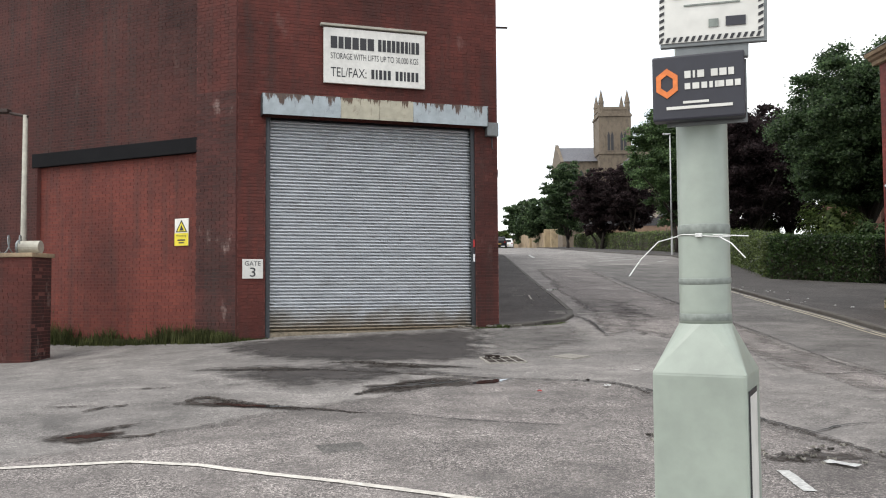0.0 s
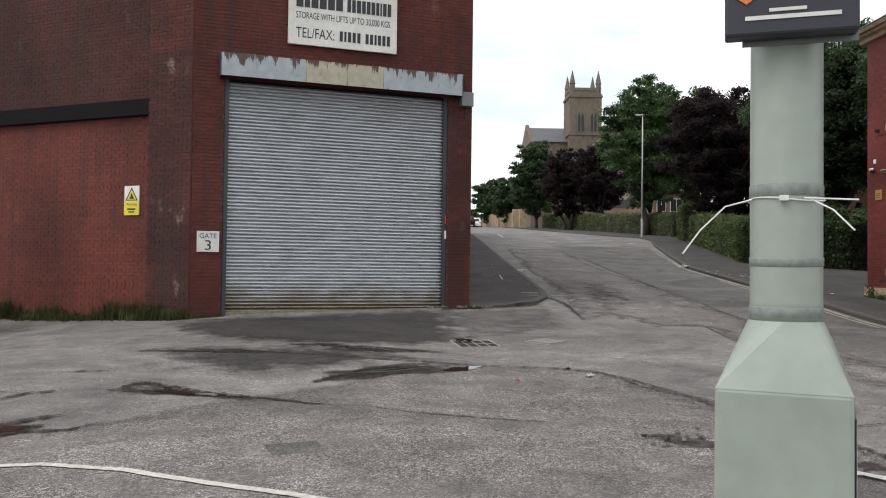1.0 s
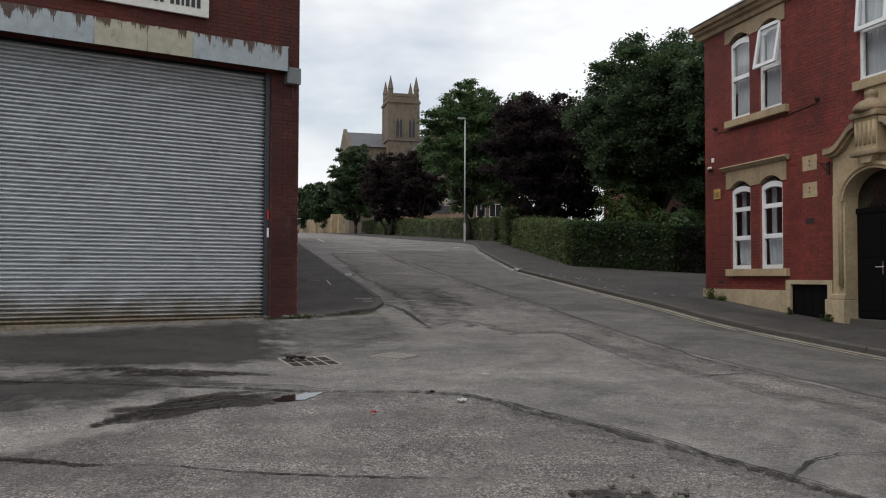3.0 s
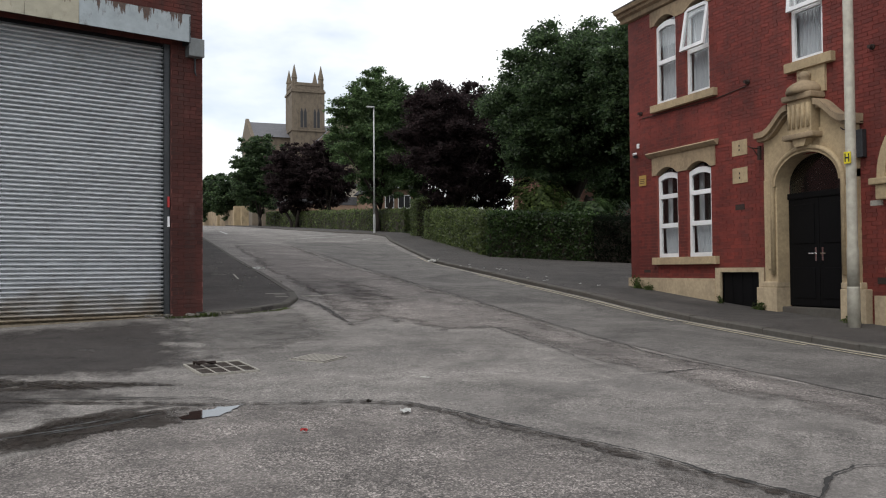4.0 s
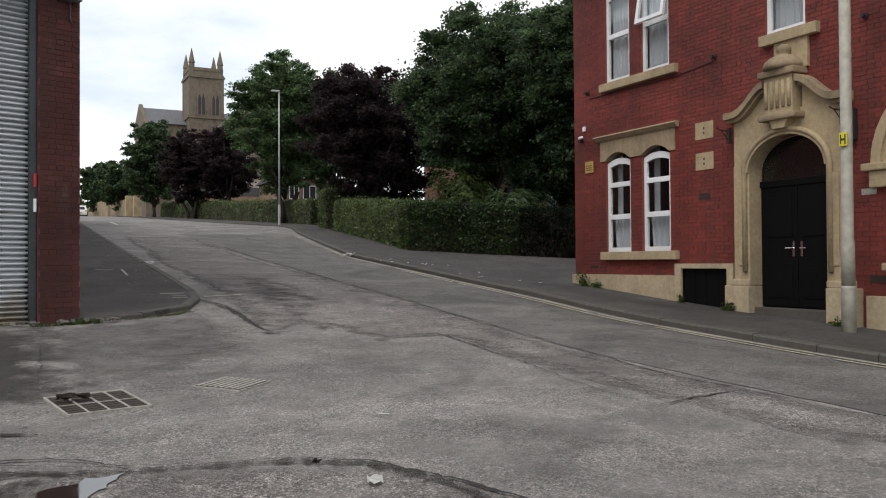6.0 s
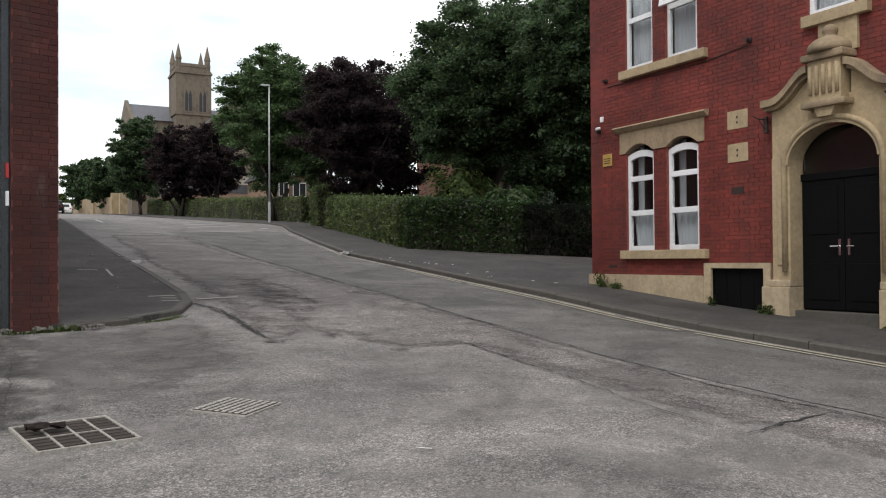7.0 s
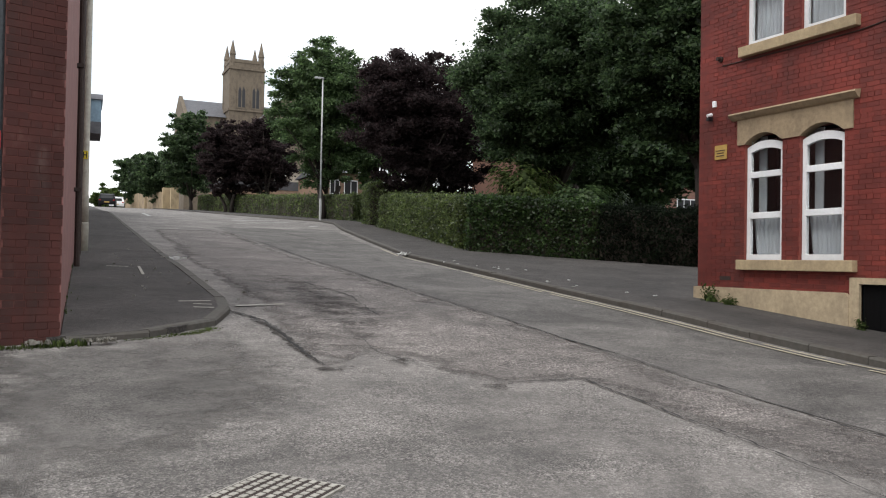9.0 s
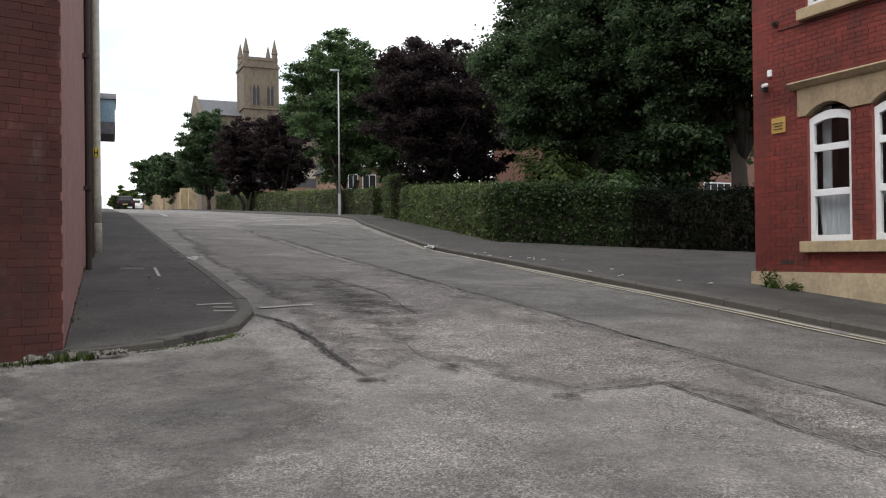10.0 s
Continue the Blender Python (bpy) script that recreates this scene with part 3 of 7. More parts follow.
def lay_bricks(name, m, parent, s0, s1, z0, z1, holes, mat, mortar, near=None, depth=0.30, course=0.0647, length=0.194, proud=0.0016, joint=0.0021, seed=3):
    """A wall in its own frame (s to the right, y into the wall): mortar body with openings cut as rectangles, and bricks laid in courses.
    near: a rectangle (s0, s1, z0, z1) whose bricks become single pieces later."""
    rng = random.Random(seed)
    ss = sorted({s0, s1, *[h[0] for h in holes], *[h[1] for h in holes]})
    zs = sorted({z0, z1, *[h[2] for h in holes], *[h[3] for h in holes]})
    ss = [s for s in ss if s0 <= s <= s1]
    zs = [z for z in zs if z0 <= z <= z1]

    def hole(s, z):
        return any(h[0] < s < h[1] and h[2] < z < h[3] for h in holes)

    bm = bmesh.new()
    for a, b in zip(ss, ss[1:]):
        for c, d in zip(zs, zs[1:]):
            if not hole((a + b) / 2, (c + d) / 2):
                box(bm, a, b, 0.004, depth, c, d)
    bmesh.ops.remove_doubles(bm, verts=bm.verts[:], dist=0.0005)
    body = part(name, bm, mortar, parent)
    body.matrix_basis = m
    verts, faces, k = [], [], 0
    z = z0
    row = 0
    while z < z1 - 0.02:
        header = row % 4 == 3
        step = length / 2 if header else length
        s = s0 - (step / 2 if row % 2 else 0) - (0.03 if header else 0)
        mid = z + course / 2
        while s < s1:
            spans = [(max(s, s0), min(s + step, s1))]
            for h in holes:
                if h[2] < mid < h[3]:
                    cut = []
                    for a, b in spans:
                        if b <= h[0] or a >= h[1]:
                            cut.append((a, b))
                        else:
                            if a < h[0]:
                                cut.append((a, h[0]))
                            if b > h[1]:
                                cut.append((h[1], b))
                    spans = cut
            for a, b in spans:
                if b - a < 0.035:
                    continue
                if near and near[0] < (a + b) / 2 < near[1] and near[2] < mid < near[3] and abs(b - a - step) < 1e-6:
                    BRICKS.append((m, body, a, z, b - a, course, mat, rng.uniform(-0.002, 0.003), proud, joint))
                    continue
                y = -proud - rng.uniform(-0.002, 0.003)
                e, g2 = joint, joint
                base_i = len(verts)
                a2, b2, c2, d2 = a + e, b - e, z + g2, z + course - g2
                verts += [(a2, 0.01, c2), (b2, 0.01, c2), (b2, 0.01, d2), (a2, 0.01, d2), (a2 + 0.002, y, c2 + 0.002), (b2 - 0.002, y, c2 + 0.002), (b2 - 0.002, y, d2 - 0.002), (a2 + 0.002, y, d2 - 0.002)]
                q = base_i
                faces += [(q + 4, q + 5, q + 6, q + 7), (q, q + 1, q + 5, q + 4), (q + 1, q + 2, q + 6, q + 5), (q + 2, q + 3, q + 7, q + 6), (q + 3, q, q + 4, q + 7)]
            s += step
        z += course
        row += 1
    me = bpy.data.meshes.new(name + "_bricks")
    me.from_pydata(verts, [], faces)
    me.materials.append(mat)
    ob = new("brickwork", me)
    ob.parent = body
    tagged(ob, "laid red bricks in even courses", kind="stuff")
    return body


def lay_single_bricks():
    cache = {}
    for m, body, s, z, w, h, mat, out, p, e in BRICKS:
        key = (round(w, 4), mat.name, p)
        if key not in cache:
            bm = bmesh.new()
            i = e + 0.002
            v = [bm.verts.new(c) for c in ((e, 0.01, e), (w - e, 0.01, e), (w - e, 0.01, h - e), (e, 0.01, h - e), (i, -p, i), (w - i, -p, i), (w - i, -p, h - i), (i, -p, h - i))]
            for f in ((4, 5, 6, 7), (0, 1, 5, 4), (1, 2, 6, 5), (2, 3, 7, 6), (3, 0, 4, 7)):
                bm.faces.new([v[i] for i in f])
            me = bpy.data.meshes.new("brick")
            bm.to_mesh(me)
            bm.free()
            me.materials.append(mat)
            cache[key] = me
        ob = new("brick", cache[key])
        ob.parent = body
        ob.matrix_basis = Matrix.Translation((s, -out, z))


# ---------- warehouse ----------
F = pose(-3.309, 16.253, 0, 0, 0, 18)
FL = 5.33
WH_TOP = 9.6
LW = 9.0
LEFT = pose(-3.309 + LW * math.cos(radians(155)), 16.253 + LW * math.sin(radians(155)), 0, 0, 0, -25)
SIDE = pose(1.76, 17.9, 0, 0, 0, 87.71)
SH0, SH1, SHT = 0.55, 4.81, 4.86

warehouse = thing("warehouse", pose(0, 0, 0), "old red brick warehouse with a chamfered corner and stained walls", "building", kind="structure")
lay_bricks("wall_front", F, warehouse, 0.0, FL, 0.30, WH_TOP, [(SH0 - 0.02, FL + 0.02, 0.0, SHT)], M["brick_wh"], M["mortar_wh"], near=(0.0, 0.6, 0.5, 4.8), seed=5)
lay_bricks("wall_pier", F, warehouse, SH1 + 0.02, FL, 0.30, SHT, [], M["brick_pier"], M["mortar_wh"], near=(4.8, 5.33, 0.6, 4.6), seed=15)
P0, P1 = LW - 5.45, LW - 0.98
lay_bricks("wall_left", LEFT, warehouse, 0.0, LW - 0.98, 0.1, WH_TOP, [(P0, P1, 0.0, 4.5)], M["brick_left"], M["mortar_wh"], near=(P1 - 2.2, P1, 4.55, 6.1), seed=6)
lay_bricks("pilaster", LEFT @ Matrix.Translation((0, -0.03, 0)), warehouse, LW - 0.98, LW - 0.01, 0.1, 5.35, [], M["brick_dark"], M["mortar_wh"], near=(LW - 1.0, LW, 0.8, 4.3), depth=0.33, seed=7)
lay_bricks("pilaster", LEFT @ Matrix.Translation((0, -0.03, 0)), warehouse, LW - 0.98, LW - 0.01, 5.35, WH_TOP, [], M["brick_wh"], M["mortar_wh"], depth=0.33, seed=17)
lay_bricks("infill_panel", LEFT @ Matrix.Translation((0, 0.09, 0)), warehouse, P0, P1, 0.1, 4.2, [], M["brick_panel"], M["mortar_wh"], near=(P1 - 2.3, P1, 1.0, 2.5), depth=0.2, seed=8)
beam = part("lintel_beam", B(P0 - 0.15, P1 + 0.03, -0.03, 0.2, 4.2, 4.5, bevel=0.01), M["beam"], warehouse, "black painted steel lintel beam")
beam.matrix_basis = LEFT
bm = bmesh.new()
box(bm, 0.0, 14.0, 0.0, 0.3, 0.4, WH_TOP)
side_wall = part("wall_side", bm, M["render_pink"], warehouse, "faded pinkish painted side wall")
side_wall.matrix_basis = SIDE
bm = bmesh.new()
for x0 in (14.2, 30.0):
    box(bm, x0, x0 + 15.5, 0.02, 6, 0.6, 8.6)
rear = part("rear_block", bm, M["brick_wh"], warehouse)
rear.matrix_basis = SIDE
bm = bmesh.new()
vs = [Vector(p) for p in ((-3.309, 16.253), (1.76, 17.9), (2.1, 31.5), (-11.2, 31.5), (-11.4, 20.05))]
prof = [bm.verts.new((p.x, p.y, WH_TOP - 0.1)) for p in vs]
bm.faces.new(prof)
r = bmesh.ops.extrude_face_region(bm, geom=bm.faces[:])
for v in r["geom"]:
    if isinstance(v, bmesh.types.BMVert):
        v.co.z += 0.35
bmesh.ops.recalc_face_normals(bm, faces=bm.faces[:])
part("roof", bm, M["slate"], warehouse)


def roller_shutter():
    t = thing("roller_shutter", F, "closed galvanised steel roller shutter with a rusty bottom edge", "shutter")
    zb, pitch = 0.62, 0.0642
    n = int((SHT - zb) / pitch)
    def slat():
        bm = bmesh.new()
        prof = [(0.050, 0.0), (0.046, 0.006), (-0.014, 0.020), (-0.021, 0.027), (-0.023, 0.034), (-0.021, 0.040), (-0.010, 0.050), (0.050, 0.0605), (0.050, 0.0642)]
        a = [bm.verts.new((SH0, 0.13 + y, z)) for y, z in prof]
        b = [bm.verts.new((SH1, 0.13 + y, z)) for y, z in prof]
        for k in range(len(prof) - 1):
            bm.faces.new((a[k], b[k], b[k + 1], a[k + 1]))
        return bm
    me = None
    for i in range(n + 1):
        low = i < 2
        if i in (0, 2):
            me = bpy.data.meshes.new("slat")
            bm = slat()
            bm.to_mesh(me)
            bm.free()
            me.materials.append(M["shutter_low"] if low else M["shutter"])
        ob = new("slat", me)
        ob.parent = t
        ob.matrix_basis = Matrix.Translation((0, 0.0, zb + i * pitch))
    bm = bmesh.new()
    prism(bm, [(SH0, 0.50), (SH1, 0.60), (SH1, 0.70), (SH0, 0.64)], 0.09, 0.15)
    part("bottom_rail", bm, M["shutter_low"], t, "bent rusty bottom rail")
    # no real rail: a black strip that draws the shade below the hood
    part("head_rail", B(SH0 + 0.08, SH1 - 0.08, 0.06, 0.10, 4.80, SHT), M["beam"], t, "added black strip standing in for the shade under the hood")
    for s in (SH0 - 0.02, SH1 - 0.07):
        bm = bmesh.new()
        box(bm, s, s + 0.09, 0.03, 0.075, 0.45, SHT)
        box(bm, s, s + 0.09, 0.155, 0.2, 0.45, SHT)
        box(bm, s + (0.07 if s > 2 else 0.0), s + (0.09 if s > 2 else 0.02), 0.03, 0.2, 0.45, SHT)
        part("guide_rail", bm, M["steel_dark"], t, "dark grey steel guide channel")
    # added backing sheet, its black stands for the shade behind the slats
    part("shadow_gap_panel", B(SH0, SH1, 0.19, 0.22, 0.45, SHT), M["unlit_black"], t)
    for z, mt in ((2.35, M["red_plastic"]), (2.05, M["upvc"])):
        part("lock_pin", B(SH1 - 0.03, SH1 + 0.0, 0.0, 0.03, z, z + 0.16, bevel=0.004), mt, t)
    return t


def shutter_hood():
    t = thing("shutter_hood", F, "long blue-grey and cream steel shutter hood streaked with rust", "shutter hood")
    cuts = (0.43, 1.95, 2.72, 3.42, 5.03)
    for i, (a, b) in enumerate(zip(cuts, cuts[1:])):
        bm = bmesh.new()
        n = 8
        top = [(a + (b - a) * k / n, 5.26 - random.uniform(0, 0.02)) for k in range(n + 1)]
        prism(bm, [(a + 0.004, 4.84), (b - 0.004, 4.84)] + top[::-1], -0.27, -0.255)
        box(bm, a + 0.004, b - 0.004, -0.255, 0.0, 5.215, 5.23)
        part("hood_panel", bm, M["hood"] if i in (0, 3) else M["hood_cream"], t, "blue-grey sheet panel with rust" if i in (0, 3) else "cream sheet panel with rust runs")
    for s in (0.43, 5.01):
        part("end_cap", B(s, s + 0.02, -0.27, 0.0, 4.83, 5.24), M["steel_dark"], t)
    return t


roller_shutter()
shutter_hood()
mb = thing("motor_box", F, "small grey steel junction box under the hood end", "junction box")
part("casing", B(5.05, 5.30, -0.16, -0.005, 4.67, 4.95, bevel=0.012), M["lamp_grey"], mb)
part("conduit", tube(bmesh.new(), [(5.20, -0.03, 4.69), (5.20, -0.03, 4.45), (5.22, -0.03, 4.40)], 0.012), M["steel_dark"], mb)


# ---------- red brick house ----------
H = pose(11.0, 20.08, 0, 0, 0, -90)
HL = 14.0
house = thing("house", pose(0, 0, 0), "two-storey pressed red brick house with sandstone dressings", "building", kind="structure")
W_LOW = [(0.97, 1.67), (1.98, 2.69)]
holes = [(a, b, 1.58, 3.44) for a, b in W_LOW] + [(a, b, 4.74, 6.57) for a, b in W_LOW] + [(4.74, 5.45, 4.74, 6.57), (4.46, 5.86, 0.3, 3.22), (2.96, 3.97, 0.5, 1.3)]
lay_bricks("wall_front", H, house, 0.0, HL, 0.35, 6.78, holes, M["brick_ho"], M["mortar_ho"], near=(2.80, 4.0, 1.45, 4.3), depth=0.32, proud=0.0008, joint=0.0016, seed=11)
gable = pose(11.0 + 9.0, 20.08, 0, 0, 0, 180)
bm = B(0, 9.0, 0.0, 0.3, 0.6, 6.78)
ob = part("wall_end", bm, M["brick_ho"], house)
ob.matrix_basis = gable
part("wall_back", B(19.7, 20.0, 20.08 - HL, 19.78, 0.2, 6.78), M["brick_ho"], house)
# hipped roof
bm = bmesh.new()
e = 0.28
q = [bm.verts.new(p) for p in ((11 - e, 20.08 + e, 7.04), (20 + e, 20.08 + e, 7.04), (20 + e, 20.08 - HL, 7.04), (11 - e, 20.08 - HL, 7.04), (15.5, 15.6, 9.9), (15.5, 20.08 - HL, 9.9))]
for f in ((0, 4, 5, 3), (0, 1, 4), (1, 2, 5, 4), (2, 3, 5), (0, 3, 2, 1)):
    bm.faces.new([q[i] for i in f])
bmesh.ops.recalc_face_normals(bm, faces=bm.faces[:])
roof = part("roof", bm, M["slate"], house, "grey slate hipped roof")
bm = bmesh.new()
prof = [(0.0, 6.74), (-0.07, 6.76), (-0.09, 6.84), (-0.16, 6.88), (-0.18, 6.93), (-0.24, 6.95), (-0.27, 7.02), (-0.24, 7.04), (0.0, 7.04)]
a = [bm.verts.new((-0.2 if y < -0.01 else -0.0, y, z)) for y, z in prof]
b = [bm.verts.new((HL, y, z)) for y, z in prof]
for k in range(len(prof) - 1):
    bm.faces.new((a[k], b[k], b[k + 1], a[k + 1]))
bm.faces.new(a)
bmesh.ops.recalc_face_normals(bm, faces=bm.faces[:])
corn = part("cornice", bm, M["stone_dark"], house, "moulded stone eaves cornice")
corn.matrix_basis = H


def on_house(name, bm, mat, label="", parent=None, smooth=False):
    ob = part(name, bm, mat, parent or house, label, smooth)
    if parent is None:
        ob.matrix_basis = H
    return ob


def arch_pts(a, b, z, rise, n=10):
    """Points of a segmental arch from (a, z) to (b, z)."""
    return [(a + (b - a) * i / n, z + rise * (1 - (2 * i / n - 1) ** 2)) for i in range(n + 1)]


def upvc_window(a, b, z0, z1, rise, transoms, opened=None, net_to=1.0, tilt_by=10):
    """A white plastic window with a segmental head; opened: index of the pane that stands tilted out at its foot."""
    w = on_house("window", B(a - 0.01, b + 0.01, 0.106, 0.116, z0 - 0.01, z0 + 0.02), M["upvc"], "white plastic casement window")
    t = 0.070
    bm = bmesh.new()
    box(bm, a + 0.004, a + t, 0.047, 0.103, z0, z1 - 0.06)
    box(bm, b - t, b - 0.004, 0.047, 0.103, z0, z1 - 0.06)
    box(bm, a + 0.004, b - 0.004, 0.044, 0.105, z0 + 0.002, z0 + 0.08)
    arc = arch_pts(a + 0.004, b - 0.004, z1 - 0.05, rise * 0.62)
    band(bm, [(x, z - 0.11) for x, z in arc], arc, 0.045, 0.105)
    part("window_frame", bm, M["upvc"], w)
    edges = [z0 + 0.08, *transoms, z1 + rise * 0.4]
    for z in transoms:
        part("transom", B(a + t, b - t, 0.038, 0.10, z - 0.045, z + 0.045, bevel=0.006), M["upvc"], w)
    for i, (c, d) in enumerate(zip(edges, edges[1:])):
        lo, hi = c + (0.04 if i else 0), d - (0.04 if i < len(edges) - 2 else 0)
        if opened == i:
            continue
        g = part("pane", B(a + t, b - t, 0.072, 0.078, lo, hi), M["glass"], w)
        g.visible_shadow = False
    # curtain: a pleated cloth
    bm = bmesh.new()
    n = 40
    zt = z0 + (z1 - z0) * net_to
    sag = (b - a) * 0.10 if net_to < 0.9 else 0.0
    lo = [bm.verts.new((a + sag + (b - a - 2 * sag) * k / n, 0.19 + 0.030 * math.sin(k * 1.3) + 0.012 * math.sin(k * 0.7 + a), z0)) for k in range(n + 1)]
    hi = [bm.verts.new((a + (b - a) * k / n, 0.19 + 0.022 * math.sin(k * 1.3 + 0.4), zt)) for k in range(n + 1)]
    for k in range(n):
        bm.faces.new((lo[k], lo[k + 1], hi[k + 1], hi[k]))
    part("net_curtain", bm, M["net"], w, "hanging white net curtain", True)
    if net_to < 0.9:
        bm = bmesh.new()
        for c0 in (a + 0.02, b - 0.16):
            box(bm, c0, c0 + 0.14, 0.27, 0.29, zt, z1 + rise)
        part("curtain", bm, M["net"], w, "drawn-back grey curtain")
    # added box behind the window, painted near-black as the unlit room
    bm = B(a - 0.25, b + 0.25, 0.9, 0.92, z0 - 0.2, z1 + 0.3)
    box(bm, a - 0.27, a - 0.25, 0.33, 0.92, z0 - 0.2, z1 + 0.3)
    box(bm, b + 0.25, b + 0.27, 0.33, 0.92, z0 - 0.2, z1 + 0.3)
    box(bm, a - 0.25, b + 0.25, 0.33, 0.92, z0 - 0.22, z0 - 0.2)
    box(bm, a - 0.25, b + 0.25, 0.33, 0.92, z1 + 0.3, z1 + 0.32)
    part("room", bm, M["unlit_black"], w)
    bm = bmesh.new()
    for x0 in (a - 0.012, b - 0.0):
        box(bm, x0, x0 + 0.012, 0.165, 0.36, z0 - 0.02, z1 + rise)
    part("reveal_lining", bm, M["upvc"], w)
    if opened is not None:
        c, d = edges[opened], edges[opened + 1]
        bm = bmesh.new()
        hgt = d - c + 0.02
        for bx in ((0, t, 0, hgt), (b - a - t, b - a, 0, hgt), (t, b - a - t, 0, t), (t, b - a - t, hgt - t, hgt)):
            box(bm, bx[0], bx[1], -0.03, 0.02, bx[2], bx[3])
        ob = part("open_sash", bm, M["upvc"], w, "top-hung sash standing open")
        tilt = Matrix.Translation((a, 0.035, d)) @ Matrix.Rotation(radians(-tilt_by), 4, "X") @ Matrix.Translation((0, 0, -hgt))
        ob.matrix_basis = tilt
        g = part("pane", B(t, b - a - t, -0.008, -0.002, t, hgt - t), M["glass"], ob)
        g.visible_shadow = False


for a, b in W_LOW:
    upvc_window(a, b, 1.58, 3.29, 0.13, (2.23, 2.83), None, 0.36)
upvc_window(*W_LOW[0], 4.74, 6.42, 0.13, (5.62,), None, 1.0)
upvc_window(*W_LOW[1], 4.74, 6.42, 0.13, (5.62,), 1, 1.0, 10)
upvc_window(4.74, 5.45, 4.74, 6.42, 0.13, (5.62,), 1, 1.0, 5)


def sill(a, b, z0, z1):
    on_house("window_sill", B(a, b, -0.10, 0.12, z0, z1, bevel=0.012), M["stone"], "cream sandstone sill")


sill(0.90, 2.90, 1.43, 1.58)
sill(0.90, 2.92, 4.59, 4.74)
sill(4.70, 5.70, 4.58, 4.74)


def arched_lintel(a, b, z0, z1, openings, rise, hood):
    """Stone head over openings, cut to their segmental arches."""
    pts = [(a, z0)]
    for c, d in openings:
        pts += arch_pts(c, d, z0, rise, 8)
    pts += [(b, z0), (b, z1), (a, z1)]
    on_house("stone_lintel", prism(bmesh.new(), pts, -0.022, 0.14), M["stone_dark"], "weathered arched sandstone lintel")
    if hood:
        bm = bmesh.new()
        prof = [(-0.02, z1 - 0.02), (-0.06, z1), (-0.10, z1 + 0.04), (-0.12, z1 + 0.06), (-0.10, z1 + 0.085), (0.0, z1 + 0.10)]
        A = [bm.verts.new((a - 0.1, y, z)) for y, z in prof]
        Z = [bm.verts.new((b + 0.1, y, z)) for y, z in prof]
        for k in range(len(prof) - 1):
            bm.faces.new((A[k], Z[k], Z[k + 1], A[k + 1]))
        bm.faces.new(A)
        bm.faces.new(Z[::-1])
        bmesh.ops.recalc_face_normals(bm, faces=bm.faces[:])
        on_house("hood_mould", bm, M["stone_dark"], "moulded stone drip course")


arched_lintel(0.83, 2.83, 3.29, 3.68, W_LOW, 0.14, True)
arched_lintel(0.83, 2.83, 6.42, 6.73, W_LOW, 0.14, False)
arched_lintel(4.58, 5.61, 6.42, 6.73, [(4.74, 5.45)], 0.14, False)
for z in (3.38, 2.88):
    plaque = on_house("stone_plaque", B(3.30, 3.69, -0.012, 0.05, z, z + 0.28, bevel=0.006), M["stone"], "square cream stone block let into the brick")
    for dz in (0.08, 0.16):
        part("anchor_slot", B(3.475, 3.505, -0.0145, -0.010, z + dz, z + dz + 0.035), M["iron"], plaque, "small rusty fixing hole")

# plinth, following the slope of the footway
on_house("plinth", prism(bmesh.new(), [(-0.03, 0.75), (2.82, 0.55), (2.82, 1.10), (2.76, 1.16), (-0.03, 1.16)], -0.06, 0.05), M["stone_paint"], "cream painted stone plinth")
bm = bmesh.new()
box(bm, 2.82, 2.96, -0.045, 0.2, 0.5, 1.36)
box(bm, 3.97, 4.10, -0.045, 0.2, 0.5, 1.36)
box(bm, 2.96, 3.97, -0.045, 0.2, 1.28, 1.36)
on_house("hatch_surround", bm, M["stone_paint"], "stone surround of the cellar hatch")
hatch = on_house("cellar_hatch", B(2.96, 3.97, 0.03, 0.06, 0.5, 1.28), M["black_paint"], "black painted cellar hatch door")
for s in (3.2, 3.46, 3.72):
    part("batten", B(s, s + 0.02, 0.022, 0.03, 0.55, 1.27), M["black_paint"], hatch)
on_house("plinth", B(6.38, HL, -0.06, 0.05, 0.2, 0.93, bevel=0.01), M["stone_paint"], "cream painted stone plinth")

# entrance
C = 5.16
door = on_house("front_door", B(4.49, 5.83, 0.19, 0.21, 0.55, 3.25), M["black_paint"], "black double front door with an arched fanlight")
for a, b in ((4.50, 5.155), (5.165, 5.82)):
    leaf = part("door_leaf", B(a, b, 0.145, 0.19, 0.72, 2.50, bevel=0.006), M["black_paint"], door)
    for z0, z1 in ((0.85, 1.35), (1.75, 2.4)):
        part("door_panel", B(a + 0.09, b - 0.09, 0.133, 0.146, z0, z1, bevel=0.005), M["black_paint"], leaf)
    k = 0.07 if a > 5 else -0.07
    hx = C + k
    part("door_handle", tube(bmesh.new(), [(hx, 0.14, 1.58), (hx, 0.10, 1.58), (hx + k * 1.6, 0.09, 1.58)], 0.011, 10), M["chrome"], leaf, "chrome lever handle")
    part("handle_plate", B(hx - 0.018, hx + 0.018, 0.134, 0.142, 1.46, 1.68), M["chrome"], leaf, "chrome back plate")
part("door_transom", B(4.49, 5.83, 0.125, 0.20, 2.50, 2.60, bevel=0.008), M["black_paint"], door)
g = part("fanlight", B(4.53, 5.79, 0.165, 0.171, 2.60, 3.2), M["glass"], door)
on_house("door_step", B(4.49, 5.83, -0.02, 0.34, 0.45, 0.70, bevel=0.012), M["kerb"], "worn stone doorstep")

